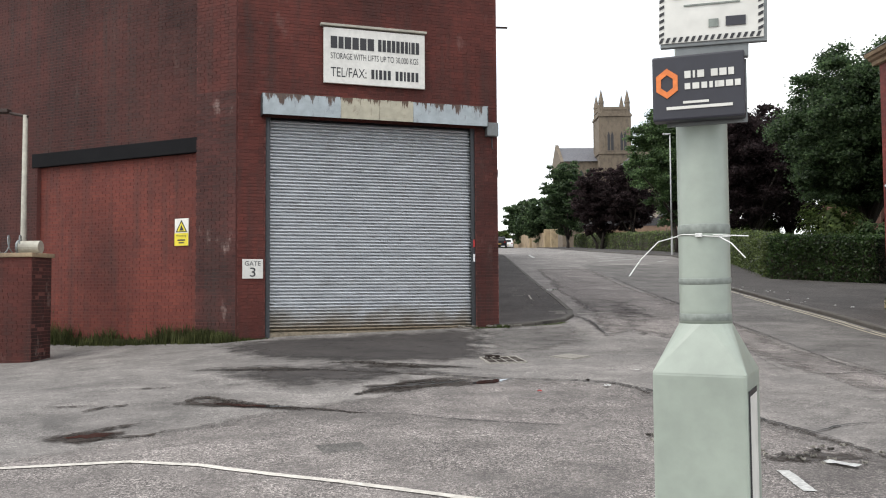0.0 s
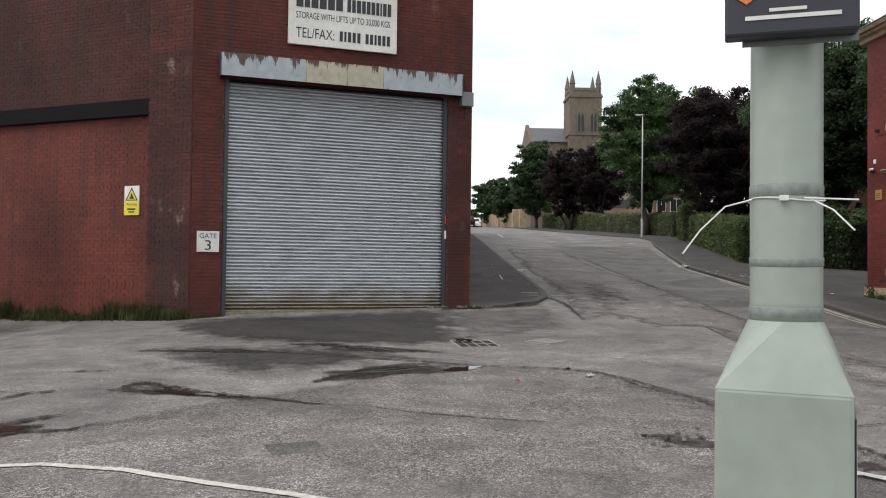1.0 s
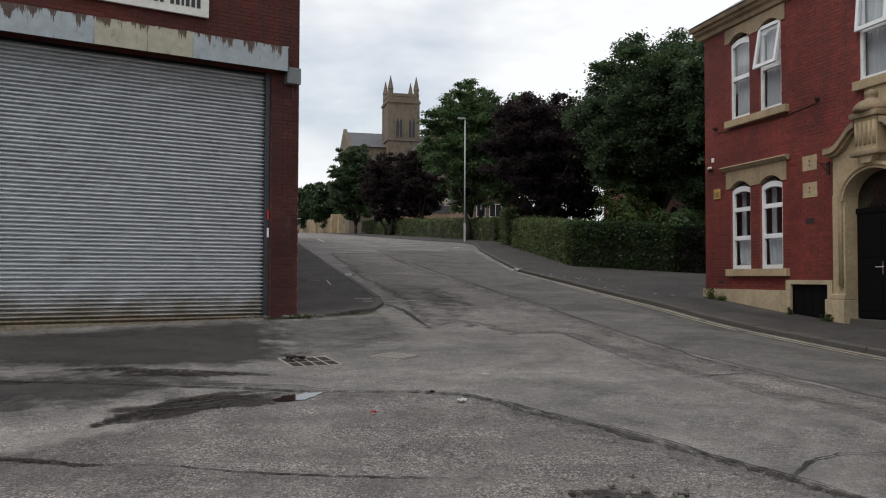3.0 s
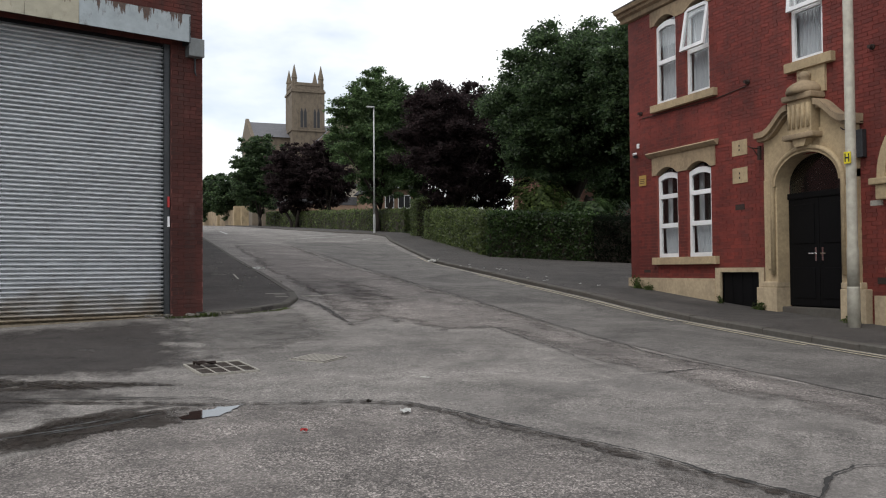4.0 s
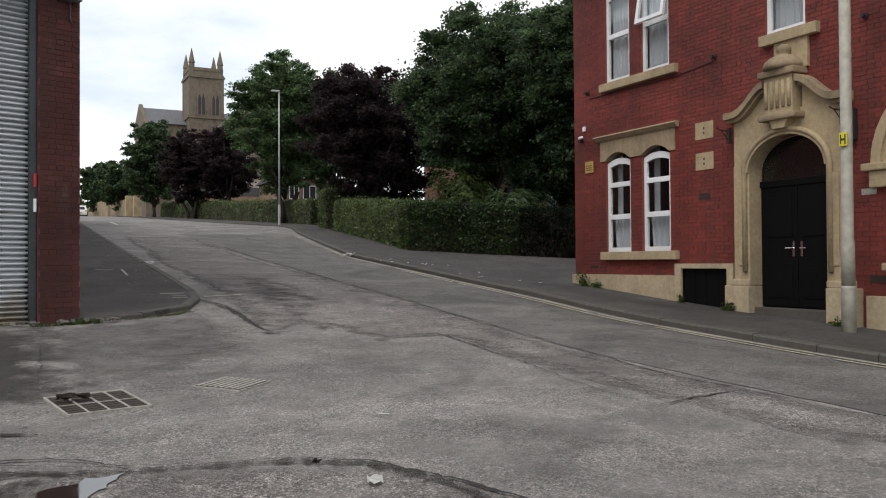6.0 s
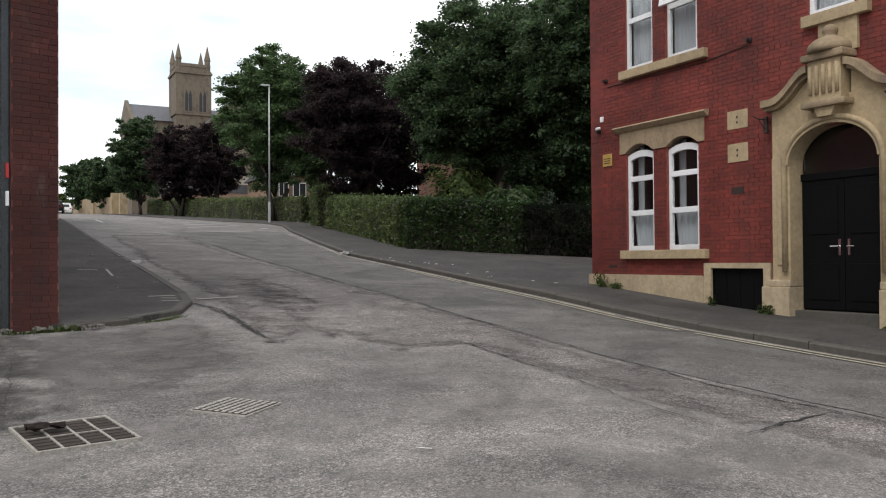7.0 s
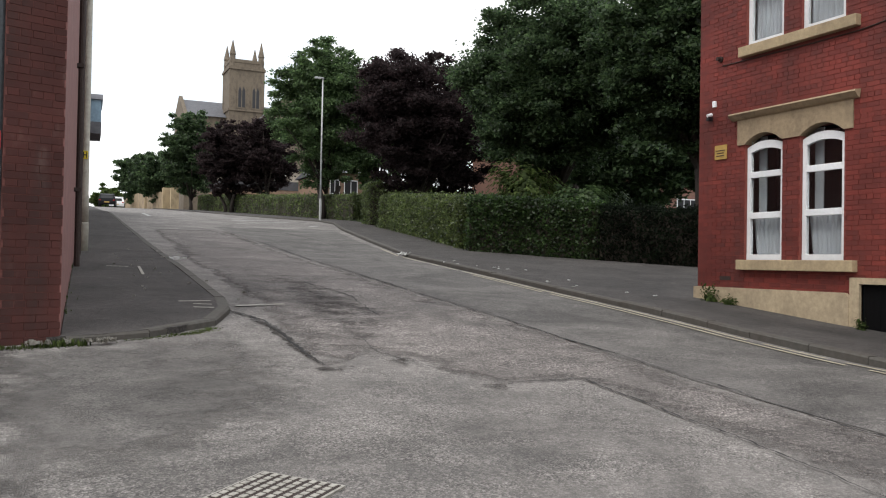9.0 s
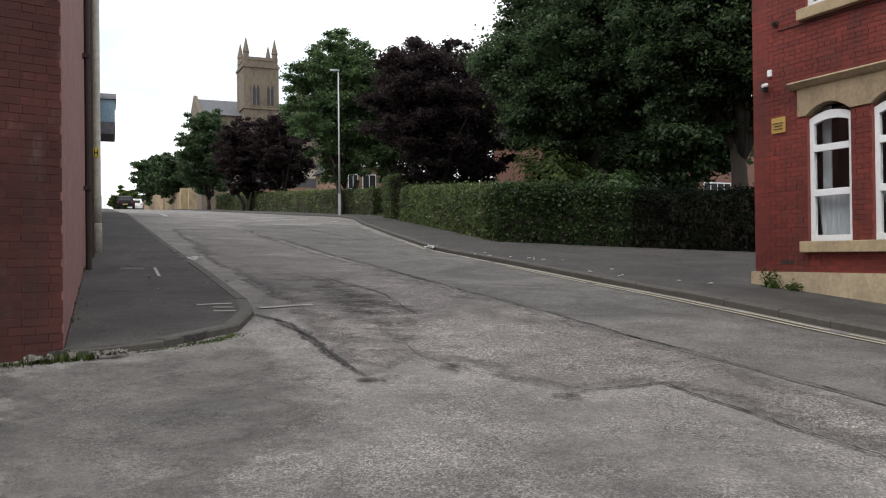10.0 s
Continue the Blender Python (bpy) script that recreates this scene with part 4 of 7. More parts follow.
def entrance_surround():
    es = on_house("entrance_surround", B(4.24, 4.30, -0.05, 0.02, 1.12, 1.2), M["stone"], "carved cream sandstone door surround")
    for sgn in (-1, 1):
        x0, x1 = sorted((C + sgn * 0.67, C + sgn * 0.97))
        bm = bmesh.new()
        box(bm, x0, x1, -0.10, 0.18, 1.10, 2.85, bevel=0.01)
        part("pilaster", bm, M["stone"], es)
        a0, a1 = sorted((C + sgn * 0.73, C + sgn * 0.88))
        part("sunk_panel_moulding", B(a0, a1, -0.118, -0.09, 1.32, 2.60, bevel=0.02), M["stone"], es)
        p0, p1 = sorted((C + sgn * 0.67, C + sgn * 1.14))
        bm = bmesh.new()
        box(bm, p0, p1, -0.14, 0.18, 0.40, 1.02, bevel=0.012)
        c0, c1 = sorted((C + sgn * 0.67, C + sgn * 1.05))
        box(bm, c0, c1, -0.125, 0.18, 1.02, 1.12, bevel=0.02)
        part("pedestal", bm, M["stone_paint"], es)
    # arch rings and spandrel
    n = 20
    roll = [(C - 0.745, -0.115, 1.24), (C - 0.745, -0.115, 2.72)] + [(C - 0.745 * math.cos(math.pi * i / n), -0.125, 2.72 + 0.575 * math.sin(math.pi * i / n)) for i in range(1, n)] + [(C + 0.745, -0.115, 2.72), (C + 0.745, -0.115, 1.24)]
    part("roll_moulding", tube(bmesh.new(), roll, 0.042, 10), M["stone"], es, smooth=True)
    rad = [(C - 0.67 * math.cos(math.pi * i / n), 2.72 + 0.50 * math.sin(math.pi * i / n)) for i in range(n + 1)]
    rad2 = [(C - 0.78 * math.cos(math.pi * i / n), 2.72 + 0.61 * math.sin(math.pi * i / n)) for i in range(n + 1)]
    part("arch_moulding", band(bmesh.new(), rad, rad2, -0.135, 0.18), M["stone"], es)
    outer = []
    for i in range(n + 1):
        x = C - 0.97 + 1.94 * i / n
        outer.append((x, 3.58))
    part("spandrel", band(bmesh.new(), [(C - 0.97, 2.72)] + rad2[1:-1] + [(C + 0.97, 2.72)], outer, -0.08, 0.17), M["stone"], es)
    # swept pediment on either side of the tablet
    for sgn in (-1, 1):
        lo, hi = [], []
        for i in range(15):
            u = i / 14
            x = C + sgn * (1.04 - 0.76 * u)
            z = 3.57 + 0.36 * smooth01((u - 0.15) / 0.85) ** 1.3
            lo.append((x, z))
            hi.append((x, z + 0.10))
        part("pediment_moulding", band(bmesh.new(), lo, hi, -0.24, 0.02), M["stone_dark"], es)
        part("pediment_fillet", band(bmesh.new(), [(x, z - 0.05) for x, z in lo], lo, -0.17, 0.02), M["stone_dark"], es)
        part("pediment_field", band(bmesh.new(), [(x, 3.55) for x, z in lo], [(x, z - 0.04) for x, z in lo], -0.07, 0.02), M["stone"], es)
    bm = B(C - 0.25, C + 0.25, -0.24, 0.02, 3.50, 4.05, bevel=0.01)
    tab = part("tablet", bm, M["stone"], es, "fluted stone tablet over the arch")
    for k in range(5):
        x = C - 0.20 + k * 0.1
        part("flute", tube(bmesh.new(), [(x, -0.245, 3.60), (x, -0.245, 3.98)], 0.028, 10), M["stone"], tab, smooth=True)
    part("tablet_cornice", B(C - 0.32, C + 0.32, -0.30, 0.02, 4.05, 4.15, bevel=0.025), M["stone_dark"], es)
    part("tablet_base", B(C - 0.33, C + 0.33, -0.30, 0.02, 3.42, 3.51, bevel=0.03), M["stone_dark"], es)
    part("pendant", prism(bmesh.new(), [(C - 0.16, 3.42), (C - 0.10, 3.30), (C + 0.10, 3.30), (C + 0.16, 3.42)], -0.24, -0.08), M["stone"], es)
    bm = lathe(bmesh.new(), [(0.28, 4.15), (0.30, 4.19), (0.27, 4.26), (0.20, 4.32), (0.11, 4.36), (0.07, 4.38), (0.10, 4.42), (0.10, 4.47), (0.06, 4.51), (0.01, 4.53)], C, -0.10, 20)
    part("urn_cap", bm, M["stone_dark"], es, "domed urn finial", True)
    part("back_slab", B(C - 0.22, C + 0.36, -0.05, 0.02, 4.15, 4.58), M["stone"], es)


entrance_surround()


def big_arch_window():
    c, z, ro, ri = 7.62, 2.66, 1.12, 0.84
    n = 24
    f = lambda r: [(c - r * math.cos(math.pi * i / n), z + r * math.sin(math.pi * i / n)) for i in range(n + 1)]
    w = on_house("arched_window", band(bmesh.new(), f(0.98), f(ro), -0.10, 0.02), M["stone"], "large arched window recess with a stone ring")
    part("arch_ring", band(bmesh.new(), f(ri), f(0.98), -0.05, 0.02), M["stone"], w)
    for s in (-1, 1):
        a, b = sorted((c + s * (ri - 0.1), c + s * (ro + 0.12)))
        part("impost", B(a, b, -0.14, 0.02, z - 0.10, z, bevel=0.02), M["stone"], w)
        part("impost_block", B(a + 0.08, b - 0.08, -0.09, 0.02, z - 0.32, z - 0.10, bevel=0.02), M["stone"], w)
    part("arch_sill", B(c - 0.95, c + 0.95, -0.16, 0.02, 1.26, 1.36, bevel=0.02), M["stone"], w)
    part("arch_apron", B(c - 0.88, c + 0.88, -0.11, 0.02, 1.04, 1.26, bevel=0.02), M["stone"], w)


big_arch_window()


# ---------- trees and hedges ----------
def leaf_mesh(name, centres, size, mat, parent, seed, flat=0.0, label=""):
    """Many small leaves, each a folded four-cornered blade, as one mesh."""
    rng = np.random.default_rng(seed)
    n = len(centres)
    d = rng.normal(size=(n, 3))
    d[:, 2] += flat
    d /= np.linalg.norm(d, axis=1)[:, None]
    r = rng.normal(size=(n, 3))
    u = np.cross(d, r)
    u /= np.linalg.norm(u, axis=1)[:, None]
    v = np.cross(d, u)
    s = size * rng.uniform(0.6, 1.35, size=(n, 1))
    u, v = u * s, v * s * 0.62
    k = d * s * 0.18
    P = np.stack([centres - u, centres - v + k, centres + u, centres + v + k], axis=1).reshape(-1, 3)
    me = bpy.data.meshes.new(name)
    me.vertices.add(4 * n)
    me.vertices.foreach_set("co", P.astype(np.float32).ravel())
    me.loops.add(4 * n)
    me.loops.foreach_set("vertex_index", np.arange(4 * n, dtype=np.int32))
    me.polygons.add(n)
    me.polygons.foreach_set("loop_start", np.arange(0, 4 * n, 4, dtype=np.int32))
    me.update(calc_edges=True)
    me.materials.append(mat)
    ob = new(name, me)
    ob.parent = parent
    return tagged(ob, label)


def tree(x, y, top, low, radius, leaves, size, mat, seed, label, trunk_r=0.16, stems=1, clumps=70, squash=1.0):
    """A broad-leaved tree: trunk, limbs and a crown of clumped leaves with gaps."""
    z0 = ground_z(x, y) + 0.1
    t = thing("tree", pose(x, y, z0), label, "tree", "trees behind the hedge")
    rng = np.random.default_rng(seed)
    mid, half = (top + low) / 2 - z0, (top - low) / 2
    # clump centres, thickest towards the skin of the crown; the last third are small tufts on the outline
    cs, size_of = [], []
    while len(cs) < clumps:
        p = rng.normal(size=3)
        p /= np.linalg.norm(p)
        tuft = len(cs) > clumps * 0.55
        rr = rng.uniform(0.80, 1.0) if tuft else rng.uniform(0.30, 0.86)
        wob = 1 + 0.20 * noise.noise(Vector((p[0] * 1.7 + seed * 3.1, p[1] * 1.7, p[2] * 1.7)))
        wide = 1.0 - 0.10 * max(0.0, -p[2]) + 0.08 * max(0.0, p[2]) * (1 - p[2])
        cs.append(np.array([p[0] * radius * rr * wob * wide, p[1] * radius * rr * wob * wide * squash, mid + p[2] * half * rr * wob]))
        size_of.append(rng.uniform(0.07, 0.13) if tuft else rng.uniform(0.12, 0.21))
    cs, size_of = np.array(cs), np.array(size_of)
    share = size_of ** 1.6
    which = rng.choice(clumps, leaves, p=share / share.sum())
    rad = size_of[which] * radius
    q = rng.normal(size=(leaves, 3))
    q *= (0.55 * rad)[:, None]
    q[:, 2] *= 0.55
    leaf_mesh("crown", cs[which] + q, size, mat, t, seed, 1.3)
    bm = bmesh.new()
    for k in range(stems):
        a = 2 * math.pi * k / max(1, stems) + seed
        off = 0.35 * (stems > 1)
        bx, by = off * math.cos(a), off * math.sin(a)
        fork = (low - z0) * 0.85 + 0.4
        lean = 0.35 if stems > 1 else 0.12
        pts = [(bx, by, -0.15), (bx * 1.1 + 0.03, by * 1.1, fork * 0.35), (bx * 1.5 + lean * math.cos(a), by * 1.5 + lean * math.sin(a), fork)]
        tube(bm, pts, [trunk_r * 1.35, trunk_r, trunk_r * 0.8], 10)
    part("trunk", bm, M["bark"], t, smooth=True)
    for i in range(9):
        c = cs[rng.integers(0, clumps)]
        bm = bmesh.new()
        s = Vector((0.05, 0.02, (low - z0) * 0.8))
        e2 = Vector(c)
        m2 = s.lerp(e2, 0.5) + Vector((0, 0, 0.12 * radius))
        tube(bm, [s, m2, e2], [trunk_r * 0.6, trunk_r * 0.4, trunk_r * 0.12], 7)
        part("limb", bm, M["bark"], t, smooth=True)
    return t


DARK = "tall dense dark green broad-leaved tree"
tree(18.9, 36.6, 12.1, 4.4, 3.7, 210000, 0.074, M["leaf"], 3, DARK + " behind the hedge", 0.22, 2, 420)
tree(20.1, 29.9, 11.5, 4.8, 3.3, 170000, 0.074, M["leaf"], 8, DARK + " beside the house", 0.26, 1, 360)
tree(30.0, 46.0, 12.0, 4.2, 5.2, 50000, 0.14, M["leaf"], 18, DARK + " deep in the garden", 0.24, 1, 260)
tree(18.0, 47.5, 12.1, 4.7, 3.2, 100000, 0.078, M["leaf_purple"], 5, "copper-leaved tree with a dark purple rounded crown", 0.15, 1, 320)
tree(21.4, 51.0, 12.2, 4.6, 3.3, 50000, 0.10, M["leaf_purple"], 15, "copper-leaved tree with a dark purple crown", 0.15, 1, 220)
tree(17.9, 62.0, 15.8, 6.2, 3.6, 100000, 0.095, M["leaf_mid"], 6, "tall rounded mid-green tree behind the street lamp", 0.18, 3, 320)
tree(22.4, 65.0, 16.0, 6.3, 3.4, 40000, 0.13, M["leaf_mid"], 16, "mid-green tree between two copper trees", 0.18, 1, 220)
tree(16.3, 85.0, 13.6, 6.9, 2.9, 38000, 0.115, M["leaf_purple"], 7, "copper-leaved tree on the hill below the church", 0.13, 3, 220)
tree(19.0, 83.0, 14.3, 6.9, 3.1, 38000, 0.115, M["leaf_purple"], 17, "copper-leaved tree on the hill below the church", 0.13, 2, 220)
tree(14.5, 95.0, 16.1, 7.3, 3.1, 36000, 0.14, M["leaf"], 9, "green tree standing before the church", 0.16, 1, 220)
tree(12.9, 108.0, 13.4, 7.4, 2.7, 20000, 0.16, M["leaf"], 19, "green tree at the brow of the hill", 0.16, 1, 170)
tree(13.0, 124.0, 15.2, 7.8, 3.6, 22000, 0.21, M["leaf"], 10, "rounded green tree at the brow of the hill", 0.2, 1, 180)
tree(9.6, 138.0, 11.6, 7.6, 2.4, 6000, 0.28, M["leaf_bright"], 11, "light green tree far up the street", 0.16, 1, 90)


def hedge(name, path, height, width, leaves, mat, seed, label, size=0.040):
    """A clipped hedge along a path: a dark twiggy core and a skin of small leaves."""
    t = thing(name, pose(path[0][0], path[0][1], 0), label, "hedge", "clipped hedges")
    o = Vector((path[0][0], path[0][1], 0))
    rng = np.random.default_rng(seed)
    bm = bmesh.new()
    pts = []
    for (a, b), (c, d) in zip(path, path[1:]):
        n = max(2, int(math.hypot(c - a, d - b) / 0.4))
        pts += [Vector((a + (c - a) * i / n, b + (d - b) * i / n)) for i in range(n)]
    pts.append(Vector(path[-1]))
    rings = []
    cen = []
    for i, p in enumerate(pts):
        d = (pts[min(i + 1, len(pts) - 1)] - pts[max(i - 1, 0)]).normalized()
        nrm = Vector((d.y, -d.x))
        z = ground_z(p.x, p.y) + 0.08
        prof = [(-0.5, -0.1), (-0.52, 0.5), (-0.48, 0.93), (-0.38, 1.0), (0, 1.02), (0.38, 1.0), (0.48, 0.93), (0.52, 0.5), (0.5, -0.1)]
        ring = []
        for u, w in prof:
            wob = 0.17 * noise.noise(Vector((p.x * 0.9, p.y * 0.9, w * 2 + seed))) + 0.09 * noise.noise(Vector((p.x * 3, p.y * 3, w * 4 + seed)))
            q = p + nrm * (u * width * 0.94 + wob)
            ring.append((q.x, q.y, z + w * height * 0.97 + wob * 0.6))
        rings.append(ring)
        cen.append(p)
    vr = [[bm.verts.new(Vector(c) - o) for c in r] for r in rings]
    for a, b in zip(vr, vr[1:]):
        for k in range(8):
            bm.faces.new((a[k], a[k + 1], b[k + 1], b[k]))
    bm.faces.new(vr[0])
    bm.faces.new(vr[-1][::-1])
    bmesh.ops.recalc_face_normals(bm, faces=bm.faces[:])
    part("core", bm, M["soil"], t)
    R = np.array(rings) - np.array(o)
    i = rng.integers(0, len(rings) - 1, leaves)
    w = np.array([1.0, 1.0, 0.35, 0.6, 0.6, 0.35, 1.0, 1.0])
    k = rng.choice(8, leaves, p=w / w.sum())
    a, b = rng.uniform(size=(leaves, 1)), rng.uniform(size=(leaves, 1))
    c = (R[i, k] * (1 - a) + R[i, k + 1] * a) * (1 - b) + (R[i + 1, k] * (1 - a) + R[i + 1, k + 1] * a) * b
    ends = int(leaves * 0.06)
    for e, sl in ((0, slice(0, ends)), (len(rings) - 1, slice(ends, 2 * ends))):
        lo, hi = R[e].min(axis=0), R[e].max(axis=0)
        f = rng.uniform(size=(ends, 1))
        c[sl] = R[e][0] * (1 - f) + R[e][8] * f
        c[sl, 2] = rng.uniform(lo[2], hi[2], ends)
    c += rng.normal(size=c.shape) * 0.05 * (1 + rng.exponential(0.35, size=(leaves, 1)))
    leaf_mesh("foliage", c, size, mat, t, seed, 0.2)
    return t


# shade beside the house and light along the street are in the leaf colours
hedge("hedge", [(19.6, 24.0), (15.5, 28.72)], 1.42, 1.1, 60000, M["leaf_hedge_shaded"], 2, "dense clipped hedge beside the house, shade put into its leaf colour")
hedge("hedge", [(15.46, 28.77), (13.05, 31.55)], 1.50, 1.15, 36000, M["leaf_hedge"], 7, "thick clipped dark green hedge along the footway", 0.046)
hedge("hedge", [(13.30, 31.95), (14.9, 39.0), (16.3, 46.4)], 1.50, 1.1, 80000, M["leaf_hedge_pale_lit"], 3, "thick clipped green hedge, leaves coloured paler as the lit stretch", 0.046)
hedge("hedge", [(16.75, 48.8), (16.9, 50.2), (20.6, 51.6)], 2.08, 1.3, 34000, M["leaf_hedge_pale_lit"], 4, "taller clipped block of hedge at the garden entrance", 0.05)
hedge("hedge", [(18.6, 57.0), (18.6, 66), (17.6, 82), (16.6, 100)], 1.52, 1.2, 55000, M["leaf_hedge_pale_lit"], 5, "long low clipped hedge along the upper street", 0.06)


def shrub(x, y, r, h, n, mat, seed, label):
    t = thing("shrub", pose(x, y, ground_z(x, y) + 0.1), label, "shrub")
    rng = np.random.default_rng(seed)
    q = rng.normal(size=(n, 3))
    q /= np.linalg.norm(q, axis=1)[:, None]
    q *= (rng.uniform(0.3, 1, n) ** 0.5)[:, None]
    c = np.stack([q[:, 0] * r, q[:, 1] * r, h * 0.55 + q[:, 2] * h * 0.5], axis=1)
    c += 0.3 * r * np.sin(c[:, [1, 2, 0]] * 5 / r + seed)
    leaf_mesh("foliage", c, 0.09, mat, t, seed, 0.6)
    bm = bmesh.new()
    for k in range(5):
        a = k * 1.3
        tube(bm, [(0, 0, -0.1), (0.3 * r * math.cos(a), 0.3 * r * math.sin(a), h * 0.4), (0.6 * r * math.cos(a), 0.6 * r * math.sin(a), h * 0.8)], [0.03, 0.02, 0.008], 6)
    part("stems", bm, M["bark"], t)


shrub(16.3, 34.4, 1.1, 2.6, 6000, M["leaf_bright"], 4, "loose light green garden shrub behind the hedge")
shrub(18.0, 33.4, 1.2, 1.9, 5000, M["leaf_mid"], 5, "light green garden shrub behind the hedge")

# ---------- church and far houses ----------
def church():
    gz = 7.0
    c = thing("church", pose(0, 0, 0), "weathered sandstone church with a pinnacled square tower", "church")
    x0, x1, y0, y1 = 24.75, 29.65, 130.0, 135.0
    part("tower", B(x0, x1, y0, y1, gz, 28.5), M["stone_church"], c)
    part("belfry_stage", B(x0 + 0.12, x1 - 0.12, y0 + 0.12, y1 - 0.12, 28.5, 29.4), M["stone_church"], c)
    for z in (22.6, 28.5):
        part("string_course", B(x0 - 0.18, x1 + 0.18, y0 - 0.18, y1 + 0.18, z - 0.15, z + 0.15), M["stone_church"], c)
    part("parapet", B(x0 + 0.05, x1 - 0.05, y0 + 0.05, y1 - 0.05, 29.4, 29.85), M["stone_church"], c)
    for px in (x0 + 0.42, x1 - 0.42):
        for py in (y0 + 0.42, y1 - 0.42):
            part("buttress", B(px - 0.46, px + 0.46, py - 0.46, py + 0.46, gz, 28.9), M["stone_church"], c)
            bm = bmesh.new()
            tube(bm, [(px, py, 28.9), (px, py, 30.4), (px, py, 30.5), (px, py, 32.6)], [0.44, 0.40, 0.48, 0.04], 8)
            part("pinnacle", bm, M["stone_church"], c)
    for wx in (26.45, 28.45):
        n = 8
        out = [(wx - 0.62, 22.8), (wx + 0.62, 22.8)] + [(wx + 0.62 * math.cos(math.pi * i / n), 25.5 + 1.1 * math.sin(math.pi * i / n)) for i in range(n + 1)]
        part("belfry_surround", prism(bmesh.new(), out, y0 - 0.12, y0 + 0.1), M["stone_church"], c)
        for k in (-0.27, 0.27):
            o2 = [(wx + k - 0.20, 23.0), (wx + k + 0.20, 23.0), (wx + k + 0.20, 25.3), (wx + k, 26.0), (wx + k - 0.20, 25.3)]
            part("belfry_louvre", prism(bmesh.new(), o2, y0 - 0.135, y0 + 0.05), M["sign_black"], c)
    # nave with its ridge across the view, gable to the street
    part("nave", B(19.1, 45, 132, 143, gz, 21.7), M["stone_church"], c)
    bm = bmesh.new()
    v = [bm.verts.new(p) for p in ((19.3, 131.6, 21.6), (45, 131.6, 21.6), (45, 137.5, 24.7), (19.3, 137.5, 24.7), (19.3, 143.4, 21.6), (45, 143.4, 21.6))]
    for f in ((0, 1, 2, 3), (3, 2, 5, 4), (0, 3, 4), (1, 5, 2)):
        bm.faces.new([v[i] for i in f])
    part("nave_roof", bm, M["slate"], c)
    part("nave_gable", prism(bmesh.new(), [(0, 21.5), (12.2, 21.5), (6.1, 25.2)], 0, 0.5), M["stone_church"], c).matrix_basis = pose(18.9, 143.6, 0, 0, 0, -90)
    for wx in (20.6, 22.2, 23.8):
        part("nave_window", prism(bmesh.new(), [(wx - 0.35, 17.5), (wx + 0.35, 17.5), (wx + 0.35, 19.6), (wx, 20.3), (wx - 0.35, 19.6)], 131.9, 132.05), M["sign_black"], c)
    # transept
    part("transept", B(27.6, 36.0, 124.0, 132, gz, 20.0), M["stone_church"], c)
    part("transept_gable", prism(bmesh.new(), [(27.2, 20.0), (36.4, 20.0), (31.8, 24.6)], 123.9, 124.4), M["stone_church"], c)
    bm = bmesh.new()
    v = [bm.verts.new(p) for p in ((27.2, 124.2, 20.0), (31.8, 124.2, 24.3), (36.4, 124.2, 20.0), (27.2, 137, 20.0), (31.8, 137, 24.3), (36.4, 137, 20.0))]
    for f in ((0, 1, 4, 3), (1, 2, 5, 4)):
        bm.faces.new([v[i] for i in f])
    part("transept_roof", bm, M["slate"], c)


church()


def far_house(x0, x1, y0, y1, h, mat, windows, label, roof_h=2.2):
    z = ground_z(x0, y0)
    t = thing("terraced_house", pose(0, 0, 0), label, "house")
    part("wall", B(x0, x1, y0, y1, z - 0.5, z + h), mat, t)
    bm = bmesh.new()
    ym = (y0 + y1) / 2
    v = [bm.verts.new(p) for p in ((x0 - 0.3, y0 - 0.3, z + h), (x1 + 0.3, y0 - 0.3, z + h), (x1 + 0.3, ym, z + h + roof_h), (x0 - 0.3, ym, z + h + roof_h), (x0 - 0.3, y1 + 0.3, z + h), (x1 + 0.3, y1 + 0.3, z + h))]
    for f in ((0, 1, 2, 3), (3, 2, 5, 4), (0, 3, 4), (1, 5, 2)):
        bm.faces.new([v[i] for i in f])
    part("roof", bm, M["slate"], t)
    for wx, wz, ww, wh in windows:
        w = part("window", B(x0 + wx, x0 + wx + ww, y0 - 0.05, y0 + 0.05, z + wz, z + wz + wh), M["upvc"], t, "white framed window")
        nb = max(2, round(ww / 0.55))
        for k in range(nb):
            a = x0 + wx + 0.06 + k * (ww - 0.06) / nb
            # opaque pane, the unlit inside painted on as near-black
            part("pane", B(a, a + (ww - 0.06) / nb - 0.06, y0 - 0.058, y0 - 0.04, z + wz + 0.07, z + wz + wh - 0.07), M["unlit_black"], w)


far_house(27.5, 48.0, 52.0, 60.0, 5.4, M["pink_brick"], [(1.2, 0.9, 2.0, 1.3), (5.0, 0.9, 1.2, 1.3), (7.6, 0.9, 2.0, 1.4), (10.6, 0.9, 2.2, 1.5), (15.0, 0.9, 2.0, 1.3), (1.2, 3.5, 2.0, 1.2), (8.0, 3.5, 2.0, 1.2), (12.0, 3.5, 2.0, 1.2)], "pale pink brick house with white windows behind the trees")
far_house(21.1, 24.9, 72.0, 80.0, 3.6, M["buff_brick"], [(0.25, 1.9, 0.8, 1.15), (1.4, 1.9, 1.1, 1.15)], "brown brick house with white windows behind the trees", 0.7)


